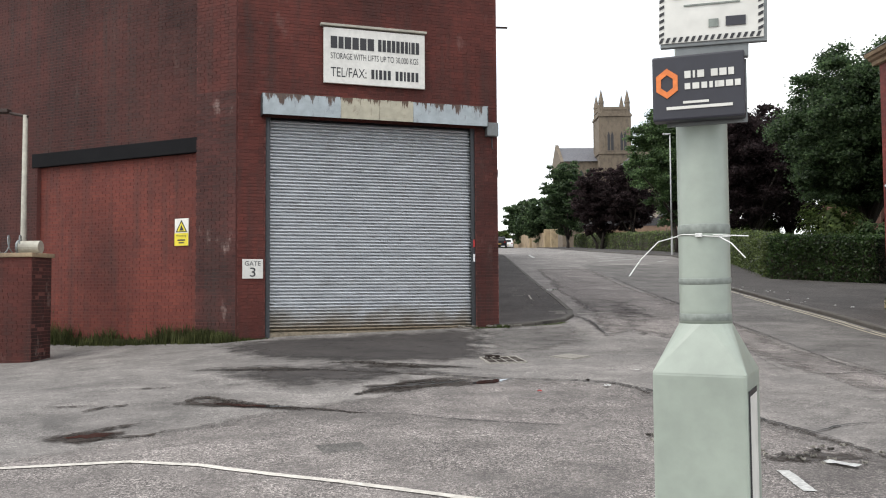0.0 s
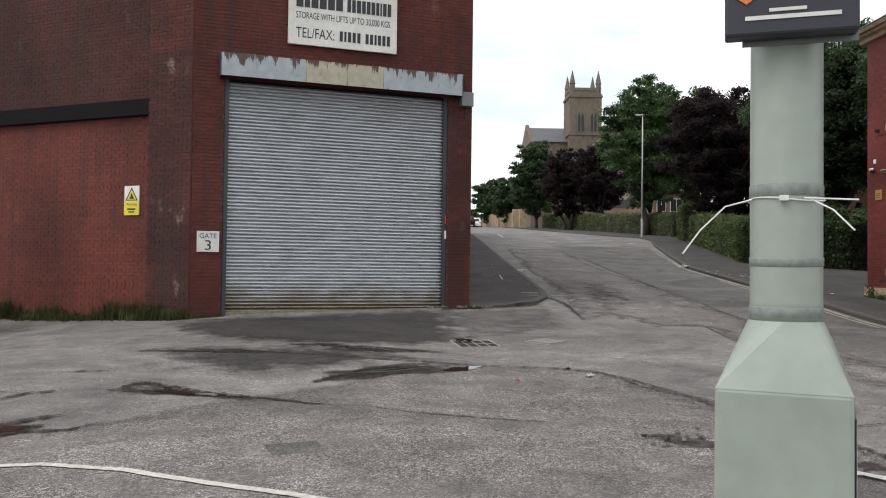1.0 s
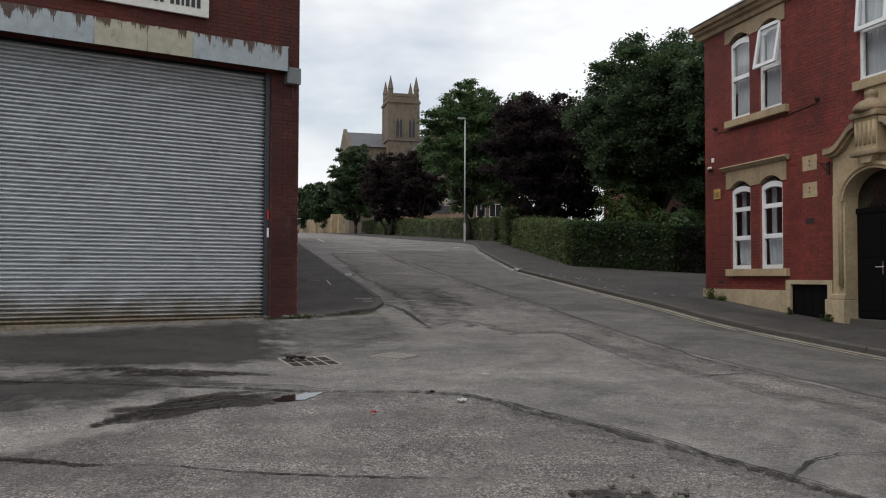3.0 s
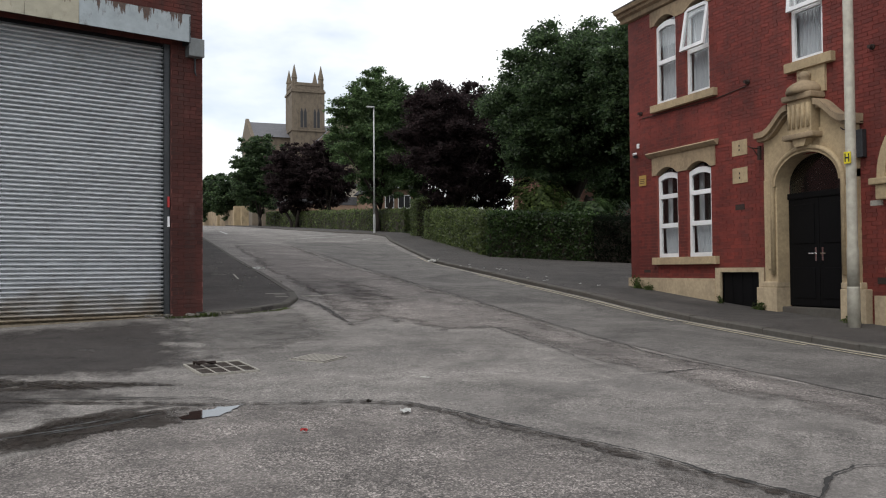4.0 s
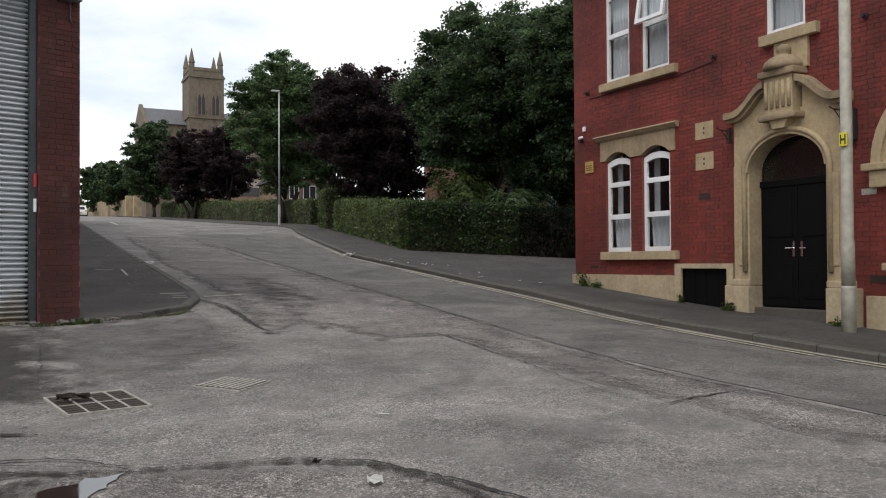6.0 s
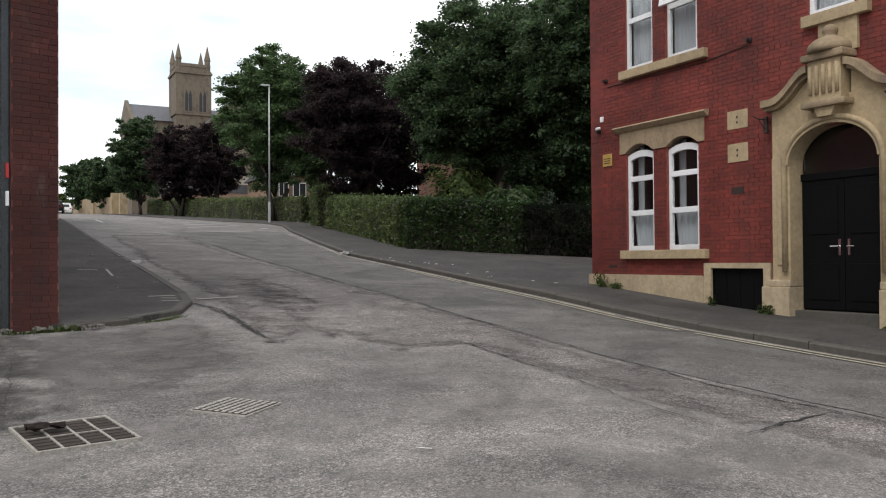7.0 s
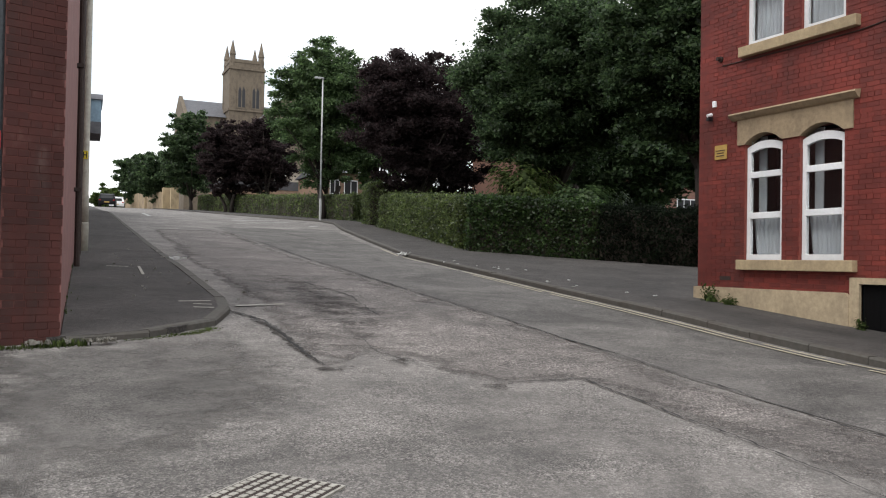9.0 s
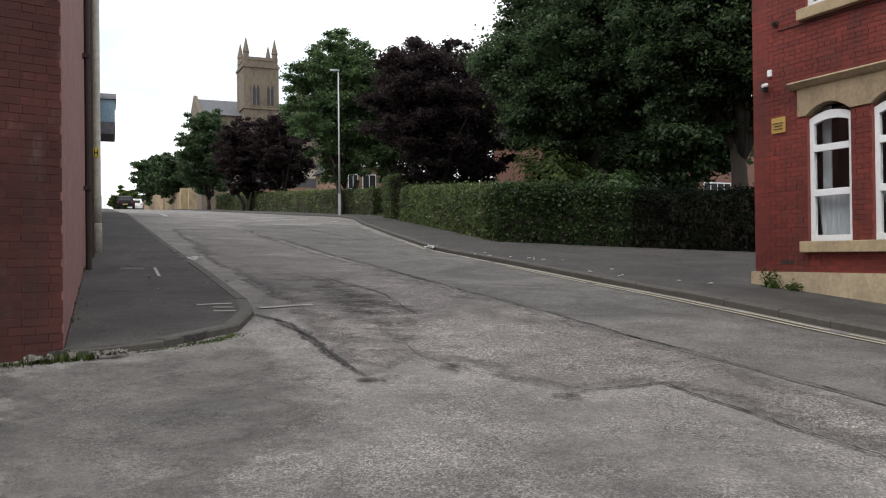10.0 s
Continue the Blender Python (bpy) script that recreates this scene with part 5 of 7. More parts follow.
def church_hall():
    """A low hall: buff plinth wall, dark cladding band, cream upper wall and a flat roof."""
    t = thing("church_hall", pose(18.5, 100.0, 0), "low cream church hall with a dark cladding band", "hall")
    part("wall", B(0, 12.5, 0, 8, 5.9, 9.0), M["buff_brick"], t)
    part("cladding_band", B(-0.03, 12.53, -0.06, 8.06, 9.0, 9.95), M["dark_cladding"], t, "dark grey cladding")
    part("upper_wall", B(0.05, 12.45, 0.05, 7.95, 9.95, 11.2), M["cream_render"], t)
    part("roof", B(-0.15, 12.65, -0.2, 8.2, 11.2, 11.4, bevel=0.03), M["slate"], t)
    for wx in (2.0, 5.2, 8.6):
        w = part("window", B(wx, wx + 1.5, -0.02, 0.10, 10.05, 11.0), M["upvc"], t, "white framed window")
        for k in (0.08, 0.80):
            # no glass here: near-black panes show the dim inside by colour
            part("pane", B(wx + k, wx + k + 0.62, -0.03, 0.0, 10.13, 10.92), M["unlit_black"], w)


church_hall()


def garden_rail():
    """White uprights leaning along a low rail in the garden."""
    t = thing("garden_rail", pose(21.3, 59.0, 0), "white painted rail with leaning uprights in a garden", "rail")
    for k in range(7):
        x = k * 0.24
        part("upright", tube(bmesh.new(), [(x, 0, ground_z(21.3, 59) + 0.1), (x + 0.04, 0, 5.95), (x + 0.12, 0, 6.55 - 0.03 * k)], 0.03, 8), M["upvc"], t)
    part("rail", tube(bmesh.new(), [(-0.1, 0.0, 5.9), (1.6, 0.0, 5.75)], 0.025, 8), M["upvc"], t)


garden_rail()


def stone_wall():
    t = thing("churchyard_wall", pose(0, 0, 0), "pale stone churchyard wall with gate piers", "wall", kind="structure")
    for a, b in (((13.2, 104), (12.4, 112)), ((12.3, 114), (11.8, 124)), ((11.8, 124), (11.9, 150))):
        bm = bmesh.new()
        n = 6
        d = (Vector(b) - Vector(a)).normalized()
        for k in range(n):
            p, q = Vector(a).lerp(Vector(b), k / n), Vector(a).lerp(Vector(b), (k + 1) / n)
            z = ground_z(p.x, p.y)
            ln = (q - p).length
            m = pose(p.x, p.y, z, 0, 0, math.degrees(math.atan2(d.y, d.x)))
            g = B(0, ln, -0.2, 0.2, -0.3, 1.9)
            g.transform(m)
            me = bpy.data.meshes.new("tmp")
            g.to_mesh(me)
            g.free()
            bm.from_mesh(me)
            bpy.data.meshes.remove(me)
        part("wall_run", bm, M["stone_dark"], t)
    for x, y in ((13.25, 103.6), (12.35, 113.0), (13.9, 102.2)):
        z = ground_z(x, y)
        part("gate_pier", B(x - 0.4, x + 0.4, y - 0.4, y + 0.4, z - 0.3, z + 2.3), M["stone"], t)


stone_wall()


# ---------- street furniture ----------
def street_lamp(x, y, h, label, r0=0.09, mat=None):
    z = ground_z(x, y) + 0.1
    t = thing("street_lamp", pose(x, y, z), label, "street lamp")
    mat = mat or M["lamp_grey"]
    part("base_compartment", lathe(bmesh.new(), [(r0 * 1.25, -0.1), (r0 * 1.25, 1.05), (r0 * 1.15, 1.15)], sides=16), mat, t)
    part("column", lathe(bmesh.new(), [(r0, 1.1), (r0 * 0.75, h * 0.6), (r0 * 0.6, h)], sides=16), mat, t, smooth=True)
    part("service_door", B(-0.05, 0.05, -r0 * 1.25 - 0.012, -r0 * 1.1, 0.35, 0.85, bevel=0.006), mat, t)
    part("lantern", B(-0.45, 0.04, -0.09, 0.09, h - 0.01, h + 0.06, bevel=0.02), mat, t)
    part("diffuser", B(-0.42, -0.12, -0.075, 0.075, h - 0.03, h - 0.01, bevel=0.008), M["upvc"], t)
    return t


street_lamp(15.2, 54.2, 7.75, "slim pale grey street lamp at the kerb bend", 0.056, M["lamp_pale"])


def pole(name, x, y, lift, h, label, plate_z, side):
    z = ground_z(x, y) + lift
    t = thing(name, pose(x, y, z), label, "pole")
    part("base_sleeve", lathe(bmesh.new(), [(0.087, -0.1), (0.087, 0.55), (0.083, 0.58)], sides=18), M["pole_cream"], t, "rust-stained base sleeve", True)
    part("shaft", lathe(bmesh.new(), [(0.082, 0.55), (0.082, 1.1), (0.072, 1.15), (0.066, h)], sides=18), M["pole_cream"], t, smooth=True)
    p = part("hydrant_plate", B(-0.05, 0.05, -0.012, 0.012, -0.085, 0.085, bevel=0.004), M["sign_yellow"], t, "yellow hydrant marker plate")
    p.matrix_basis = pose(0.085 * math.sin(radians(side)), -0.085 * math.cos(radians(side)), plate_z, 0, 0, side)
    for b in ((-0.035, -0.02, -0.06, 0.06), (0.02, 0.035, -0.06, 0.06), (-0.02, 0.02, -0.012, 0.012)):
        part("marking", B(b[0], b[1], -0.016, -0.011, b[2], b[3]), M["sign_black"], p)


pole("telegraph_pole", 10.33, 13.5, 0.085, 8.5, "tall cream painted steel pole on the kerbside footway", 2.42, -78)
pole("telegraph_pole", 2.34, 28.4, 0.065, 9.0, "tall cream steel pole beside the warehouse side wall", 1.95, -10)


def text(parent, words, s, z, height, width, mat, y=-0.004, name="lettering", align="LEFT"):
    """Words in the built-in font, turned into a flat mesh of the given height and width."""
    cu = bpy.data.curves.new(name, "FONT")
    cu.body, cu.extrude = words, 0.0
    tmp = bpy.data.objects.new(name, cu)
    scene.collection.objects.link(tmp)
    dg = bpy.context.evaluated_depsgraph_get()
    me = bpy.data.meshes.new_from_object(tmp.evaluated_get(dg))
    bpy.data.objects.remove(tmp)
    co = np.array([v.co for v in me.vertices])
    lo, hi = co.min(axis=0), co.max(axis=0)
    k = (co - lo) / np.maximum(hi - lo, 1e-6)
    for v, q in zip(me.vertices, k):
        v.co = (s + q[0] * width, y, z + q[1] * height)
    me.materials.clear()
    me.materials.append(mat)
    me.update()
    ob = new(name, me)
    ob.parent = parent
    return ob


def bars(parent, s, z, height, widths, gap, mat, y=-0.004, name="lettering_bar"):
    for w in widths:
        part(name, B(s, s + w, y - 0.002, y + 0.001, z, z + height), mat, parent)
        s += w + gap


# warehouse signs, in the frame of the shutter wall
board = thing("sign_board", F @ Matrix.Translation((1.64, -0.09, 5.57)), "large white sign board with black lettering over the shutter", "sign")
part("panel", B(0, 2.08, 0.0, 0.05, 0, 1.11, bevel=0.006), M["sign_white"], board)
part("drip_batten", B(-0.06, 2.12, -0.03, 0.09, 1.14, 1.19, bevel=0.01), M["pole_cream"], board, "weathered timber batten")
for s in (0.25, 1.8):
    part("bracket", B(s, s + 0.05, 0.05, 0.09, 0.1, 1.1), M["iron"], board)
bars(board, 0.14, 0.70, 0.24, (0.13, 0.10, 0.13, 0.13, 0.13, 0.13), 0.025, M["sign_black"])
bars(board, 1.10, 0.70, 0.24, (0.07, 0.07, 0.08, 0.07, 0.07, 0.07, 0.06, 0.03, 0.07, 0.07), 0.022, M["sign_black"])
text(board, "STORAGE WITH LIFTS UP TO 30,000 KGS", 0.14, 0.47, 0.14, 1.80, M["sign_black"])
text(board, "TEL/FAX:", 0.14, 0.13, 0.19, 0.72, M["sign_black"])
bars(board, 0.96, 0.13, 0.19, (0.06, 0.04, 0.06, 0.06, 0.06), 0.03, M["sign_black"])
bars(board, 1.46, 0.13, 0.19, (0.06, 0.06, 0.04, 0.06, 0.06, 0.06), 0.028, M["sign_black"])

gate_sign = thing("gate_sign", F @ Matrix.Translation((0.10, -0.03, 1.71)), "small white sign with the gate number", "sign")
part("plate", B(0, 0.385, 0.0, 0.02, 0, 0.37, bevel=0.004), M["sign_white"], gate_sign)
text(gate_sign, "GATE", 0.045, 0.245, 0.085, 0.295, M["sign_black"])
text(gate_sign, "3", 0.14, 0.035, 0.175, 0.105, M["sign_black"])

warn = thing("warning_sign", LEFT @ Matrix.Translation((LW - 1.60, 0.065, 2.38)), "white and yellow electrical warning sign", "sign")
part("plate", B(0, 0.35, 0.0, 0.02, 0, 0.54, bevel=0.004), M["sign_white"], warn)
part("yellow_panel", B(0.0, 0.35, -0.004, 0.001, 0.0, 0.25), M["sign_yellow"], warn)
bm = bmesh.new()
band(bm, [(0.06, 0.285), (0.175, 0.475), (0.29, 0.285), (0.06, 0.285)], [(0.03, 0.268), (0.175, 0.510), (0.32, 0.268), (0.03, 0.268)], -0.006, 0.0)
part("triangle_border", bm, M["sign_black"], warn)
part("triangle_field", prism(bmesh.new(), [(0.06, 0.285), (0.29, 0.285), (0.175, 0.475)], -0.003, 0.0), M["sign_yellow"], warn)
part("pictogram", prism(bmesh.new(), [(0.12, 0.30), (0.24, 0.30), (0.20, 0.36), (0.17, 0.42), (0.15, 0.35)], -0.006, -0.002), M["sign_black"], warn)
text(warn, "Warning", 0.045, 0.165, 0.055, 0.26, M["sign_black"], -0.006)
bars(warn, 0.08, 0.095, 0.03, (0.19,), 0.0, M["sign_black"], -0.005)
bars(warn, 0.11, 0.045, 0.025, (0.13,), 0.0, M["sign_black"], -0.005)


# ---------- grey column with notices in the foreground ----------
def notice_column():
    x, y = 1.641, 3.538
    z = ground_z(x, y)
    t = thing("notice_column", pose(x, y, z, 0, 0, -26.9), "pale grey-green steel column with a square base and fixed notices", "column")
    zt = 1.145 - z
    zn = 1.322 - z
    bm = B(-0.170, 0.170, -0.170, 0.170, -0.1, zt, bevel=0.012)
    base = part("base_cabinet", bm, M["column"], t)
    bm = bmesh.new()
    a = [bm.verts.new((0.169 * c, 0.169 * s, zt - 0.004)) for c, s in ((-1, -1), (1, -1), (1, 1), (-1, 1))]
    n = 24
    top = [bm.verts.new((0.0985 * math.cos(2 * math.pi * i / n - 0.75 * math.pi), 0.0985 * math.sin(2 * math.pi * i / n - 0.75 * math.pi), zn)) for i in range(n)]
    for k in range(4):
        seg = [top[(k * 6 + j) % n] for j in range(7)]
        for j in range(6):
            bm.faces.new((a[k], seg[j + 1], seg[j])) if j < 3 else bm.faces.new((a[(k + 1) % 4], seg[j + 1], seg[j]))
        bm.faces.new((a[k], a[(k + 1) % 4], seg[3]))
    bmesh.ops.recalc_face_normals(bm, faces=bm.faces[:])
    part("shoulder", bm, M["column"], t)
    part("shaft", lathe(bmesh.new(), [(0.0985, zn - 0.01), (0.0955, zn + 0.05), (0.0945, 5.5)], sides=32), M["column"], t, smooth=True)
    for zz, h, tilt in ((1.345, 0.030, 0), (1.485, 0.024, 3), (1.679, 0.036, -1)):
        b = part("tape_band", lathe(bmesh.new(), [(0.0957, -h / 2), (0.0975, -h / 2 + 0.002), (0.0975, h / 2 - 0.002), (0.0957, h / 2)], sides=32), M["tape"], t, "worn grey tape band", True)
        b.matrix_basis = pose(0, 0, zz - z, tilt, 0, 0)
    # cable tie with long loose ends
    zc = 1.654 - z
    ring = [(0.0995 * math.cos(a), 0.0995 * math.sin(a), zc + 0.006 * math.sin(2 * a)) for a in [2 * math.pi * i / 32 for i in range(33)]]
    tie = part("cable_tie", tube(bmesh.new(), ring, 0.0022, 6, False), M["cable_tie"], t, "white cable tie")
    part("loose_end", tube(bmesh.new(), [(-0.085, -0.075, zc), (-0.15, -0.11, zc - 0.02), (-0.215, -0.12, zc - 0.085), (-0.262, -0.12, zc - 0.15)], 0.0022, 6), M["cable_tie"], tie)
    part("loose_end", tube(bmesh.new(), [(0.06, -0.095, zc), (0.12, -0.13, zc - 0.035), (0.17, -0.15, zc - 0.09)], 0.0022, 6), M["cable_tie"], tie)
    part("loose_end", tube(bmesh.new(), [(0.05, -0.10, zc), (0.11, -0.12, zc - 0.005), (0.18, -0.13, zc - 0.01)], 0.0022, 6), M["cable_tie"], tie)
    part("tie_head", B(-0.012, 0.012, -0.113, -0.100, zc - 0.007, zc + 0.008, bevel=0.002), M["cable_tie"], tie)
    # sticker strips on the flank of the cabinet
    for z0, z1 in ((zt - 0.52, zt - 0.06), (zt - 0.95, zt - 0.58)):
        s = part("sticker", B(0.1705, 0.174, -0.16, 0.05, z0, z1), M["sign_black"], base, "black edged sticker on the cabinet flank")
        part("sticker_face", B(0.174, 0.1755, -0.145, 0.035, z0 + 0.02, z1 - 0.02), M["sign_white"], s)
    # charcoal notice
    nb = thing("storage_notice", pose(x, y, z, 0, 0, -20), "charcoal notice tray with an orange hexagon, strapped to the column", "sign")
    z0, z1 = 2.083 - z, 2.328 - z
    part("tray", B(-0.166, 0.164, -0.165, -0.0985, z0, z1, bevel=0.008), M["sign_navy"], nb)
    part("backing", B(-0.12, 0.170, -0.100, -0.09, z0 - 0.012, z1 - 0.02), M["lamp_grey"], nb)
    hexo = [(-0.112 + 0.045 * math.sin(math.pi / 3 * k), z1 - 0.105 + 0.057 * math.cos(math.pi / 3 * k)) for k in range(7)]
    hexi = [(-0.112 + 0.025 * math.sin(math.pi / 3 * k), z1 - 0.105 + 0.033 * math.cos(math.pi / 3 * k)) for k in range(7)]
    part("hexagon_mark", band(bmesh.new(), hexi, hexo, -0.170, -0.164), M["orange"], nb, "orange hexagon ring")
    for k, (zz, ws) in enumerate(((z1 - 0.090, (0.022, 0.008, 0.024)), (z1 - 0.132, (0.02, 0.024, 0.02, 0.012, 0.012)))):
        bars(nb, -0.048, zz, 0.027 - 0.004 * k, ws, 0.008, M["sign_white"], -0.167)
        bars(nb, 0.046 + 0.022 * k, zz, 0.027 - 0.004 * k, (0.024, 0.025, 0.020), 0.006, M["sign_white"], -0.167)
    bars(nb, -0.055, z0 + 0.060, 0.009, (0.092,), 0.0, M["sign_white"], -0.167)
    bars(nb, -0.115, z0 + 0.040, 0.011, (0.235,), 0.0, M["sign_white"], -0.167)
    # white notice above
    wb = thing("white_notice", pose(x, y, z, 0, 1.5, -20), "white printed notice with a black and white striped border", "sign")
    z0, z1 = 2.37 - z, 3.0 - z
    part("board", B(-0.195, 0.184, -0.150, -0.125, z0 - 0.01, z1, bevel=0.003), M["lamp_grey"], wb)
    part("sheet", B(-0.200, 0.172, -0.156, -0.151, z0 + 0.005, z1), M["sign_white"], wb)
    part("clamp_plate", B(-0.14, 0.12, -0.14, -0.11, z0 - 0.06, z0 + 0.0, bevel=0.004), M["lamp_grey"], wb)
    for k in range(16):
        s = -0.199 + k * 0.023
        part("border_stripe", prism(bmesh.new(), [(s, z0 + 0.008), (s + 0.011, z0 + 0.008), (s + 0.019, z0 + 0.026), (s + 0.008, z0 + 0.026)], -0.1585, -0.156), M["sign_black"], wb)
    for sx in (-0.199, 0.153):
        for k in range(22):
            zz = z0 + 0.03 + k * 0.026
            part("border_stripe", prism(bmesh.new(), [(sx, zz), (sx + 0.018, zz + 0.008), (sx + 0.018, zz + 0.019), (sx, zz + 0.011)], -0.1585, -0.156), M["sign_black"], wb)
    for k, wdt in enumerate((0.20, 0.28, 0.31, 0.26, 0.30)):
        bars(wb, -wdt / 2 - 0.01, z0 + 0.14 + k * 0.032, 0.006, (wdt,), 0, M["tape"], -0.158)
    bars(wb, 0.04, z0 + 0.055, 0.035, (0.07,), 0, M["sign_navy"], -0.158)
    bars(wb, -0.02, z0 + 0.055, 0.030, (0.035,), 0, M["tape"], -0.158)


notice_column()


# ---------- road surface details ----------
sheet("road_patch", [(1.3, 11.25), (1.6, 11.25), (2.2, 11.0), (2.8, 10.75), (3.14, 9.83), (3.4, 8.96), (3.8, 7.66), (4.3, 5.8), (4.6, 0), (-3.5, -3), (-4.0, 5.0), (-2.7, 6.9), (-1.2, 8.9), (-0.2, 9.9), (0.7, 11.1)], M["road_old"], 0.007, 0.4, "worn stony asphalt with exposed chippings", "road surface", rough_edge=0.03, seed=3, fade=0.35)
sheet("road_patch", [(3.85, 18.6), (3.72, 16.4), (4.38, 17.0), (4.76, 15.43), (5.59, 15.46), (5.5, 14.1), (5.42, 12.6), (5.5, 10.0), (5.9, 6.0), (6.7, 6.0), (6.45, 10.5), (6.43, 13.8), (6.67, 16.0), (6.72, 17.8), (6.66, 20.4), (6.8, 27.5), (7.4, 40), (4.9, 40), (4.25, 27.5), (4.0, 20)], M["road_old"], 0.008, 0.5, "old stony asphalt strip between cracked seams", "road surface", rough_edge=0.03, seed=4, fade=0.3)
sheet("forecourt_patch", [(1.75, 18.0), (1.6, 13.2), (0.4, 12.6), (-1.5, 12.9), (-2.9, 13.7), (-3.7, 15.4), (-3.6, 16.2), (-3.3, 16.15)], M["apron"], 0.007, 0.3, "dark damp asphalt apron before the shutter", "road surface", rough_edge=0.02, seed=5, fade=0.9)
sheet("road_patch", [(6.55, 6.0), (8.72, 6.0), (8.8, 15.7), (9.0, 18.0), (9.08, 21.5), (9.3, 24.85), (9.72, 29.5), (10.9, 35.8), (12.4, 43.0), (7.5, 43.0), (6.95, 27.5), (6.72, 20.4), (6.74, 17.8), (6.5, 14)], M["road_lane"], 0.006, 0.6, "smoother grey asphalt lane along the kerb", "road surface", rough_edge=0.02, seed=6)


sheet("damp_ground", [(1.2, 12.2), (0.5, 11.3), (-0.5, 10.3), (-1.6, 10.2), (-2.6, 11.2), (-3.0, 12.4), (-2.0, 13.1), (-0.5, 13.2)], M["apron"], 0.0095, 0.35, "brownish damp asphalt thinning out unevenly", "road surface", rough_edge=0.1, seed=8, fade=1.3)
sheet("damp_ground", [(4.2, 21.5), (3.95, 18.0), (4.5, 17.3), (5.4, 18.2), (5.9, 20.5), (5.7, 24.0), (4.8, 24.5)], M["apron"], 0.0105, 0.3, "darker damp asphalt on the hill", "road surface", rough_edge=0.1, seed=9, fade=1.6)


sheet("road_patch", [(1.15, 17.5), (2.2, 17.75), (3.3, 18.3), (3.6, 17.2), (3.4, 15.6), (2.8, 14.6), (2.0, 13.9), (1.2, 13.6)], M["road_smooth"], 0.0085, 0.3, "smooth darker asphalt at the footway corner", "road surface", rough_edge=0.06, seed=14, fade=0.7)


def crack(points, width, seed, mat=None, name="road_crack", label="dark open crack in the asphalt", lift=0.014):
    """A ragged narrow crack along a line in plan."""
    rng = random.Random(seed)
    torn = mat is None or mat is M["damp"]
    sway = 1.0 if torn else 0.25
    pts = []
    for (a, b), (c, d) in zip(points, points[1:]):
        n = max(2, int(math.hypot(c - a, d - b) / 0.045))
        nx, ny = -(d - b), (c - a)
        ln = math.hypot(nx, ny)
        for i in range(n):
            t = i / n
            w = 0.05 * noise.noise(Vector((a + (c - a) * t, b + (d - b) * t, seed)) * 2.1) + rng.uniform(-0.007, 0.007) + 0.02 * noise.noise(Vector((a + (c - a) * t, b + (d - b) * t, seed)) * 9)
            pts.append(Vector((a + (c - a) * t + nx / ln * w * sway, b + (d - b) * t + ny / ln * w * sway)))
    pts.append(Vector(points[-1]))
    bm = bmesh.new()
    prev = None
    for i, p in enumerate(pts):
        d = (pts[min(i + 1, len(pts) - 1)] - pts[max(i - 1, 0)]).normalized()
        nrm = Vector((-d.y, d.x))
        taper = min(1.0, 4 * i / len(pts), 4 * (len(pts) - 1 - i) / len(pts))
        fade = min(1.0, max(0.25, 0.65 + 1.4 * noise.noise(Vector((p.x * 0.9, p.y * 0.9, seed * 1.7))))) if mat is None else 1.0
        w = width * (0.25 + 0.75 * taper) * fade * rng.uniform(0.3, 1.25) / 2 if torn else width * rng.uniform(0.9, 1.05) / 2
        pair = []
        for sgn in (-1, 1):
            q = p + nrm * w * sgn
            pair.append(bm.verts.new((q.x, q.y, ground_z(q.x, q.y) + lift)))
        if prev:
            bm.faces.new((prev[0], pair[0], pair[1], prev[1]))
        prev = pair
    bmesh.ops.recalc_face_normals(bm, faces=bm.faces[:])
    if sum(f.normal.z for f in bm.faces) < 0:
        bmesh.ops.reverse_faces(bm, faces=bm.faces[:])
    ob = link(name, bm, mat or M["crack"], label=label, category="crack", kind="structure")
    if mat is M["damp"]:
        ob.data.attributes.new("inner", "FLOAT", "POINT").data.foreach_set("value", [0.42] * len(ob.data.vertices))
    return ob


crack([(7.24, 38.5), (7.2, 32.6), (6.9, 27.3), (6.75, 23.7), (6.66, 20.3), (6.72, 18.2), (6.70, 16.4), (6.57, 14.8), (6.44, 13.9), (6.32, 12.6), (6.35, 11.5), (6.40, 10.6), (6.5, 9.5)], 0.046, 1)
crack([(4.51, 17.83), (4.40, 17.0), (4.53, 16.5), (4.66, 15.95), (4.77, 15.45), (5.23, 15.5), (5.63, 15.5), (5.56, 14.95), (5.48, 13.9), (5.40, 13.1), (5.30, 12.3), (5.24, 11.4)], 0.020, 2)
crack([(5.26, 11.36), (5.8, 11.5), (6.32, 11.52)], 0.026, 4)
crack([(3.57, 19.6), (3.76, 18.9), (3.79, 18.3), (3.72, 17.0), (3.75, 16.45)], 0.050, 3)
crack([(3.57, 19.6), (3.76, 18.9), (3.79, 18.3), (3.72, 17.0), (3.75, 16.45)], 0.12, 23, M["damp"], "crack_edge", "dark broken rim of a crack", 0.012)
EDGE = [(0.5, 11.75), (1.29, 11.35), (1.9, 11.2), (2.4, 11.06), (2.72, 10.86), (2.95, 10.4), (3.10, 9.85), (3.38, 9.2), (3.58, 8.5), (3.76, 7.9), (4.2, 5.8)]
crack(EDGE, 0.035, 5)
crack([(x - 0.05, y - 0.05) for x, y in EDGE], 0.13, 25, M["damp"], "patch_edge", "dark ragged edge of the worn surface", 0.0125)
crack([(3.8, 7.66), (4.5, 8.1), (5.2, 8.0)], 0.03, 6)
crack([(1.33, 17.6), (1.2, 15.0), (1.1, 13.1)], 0.010, 7)
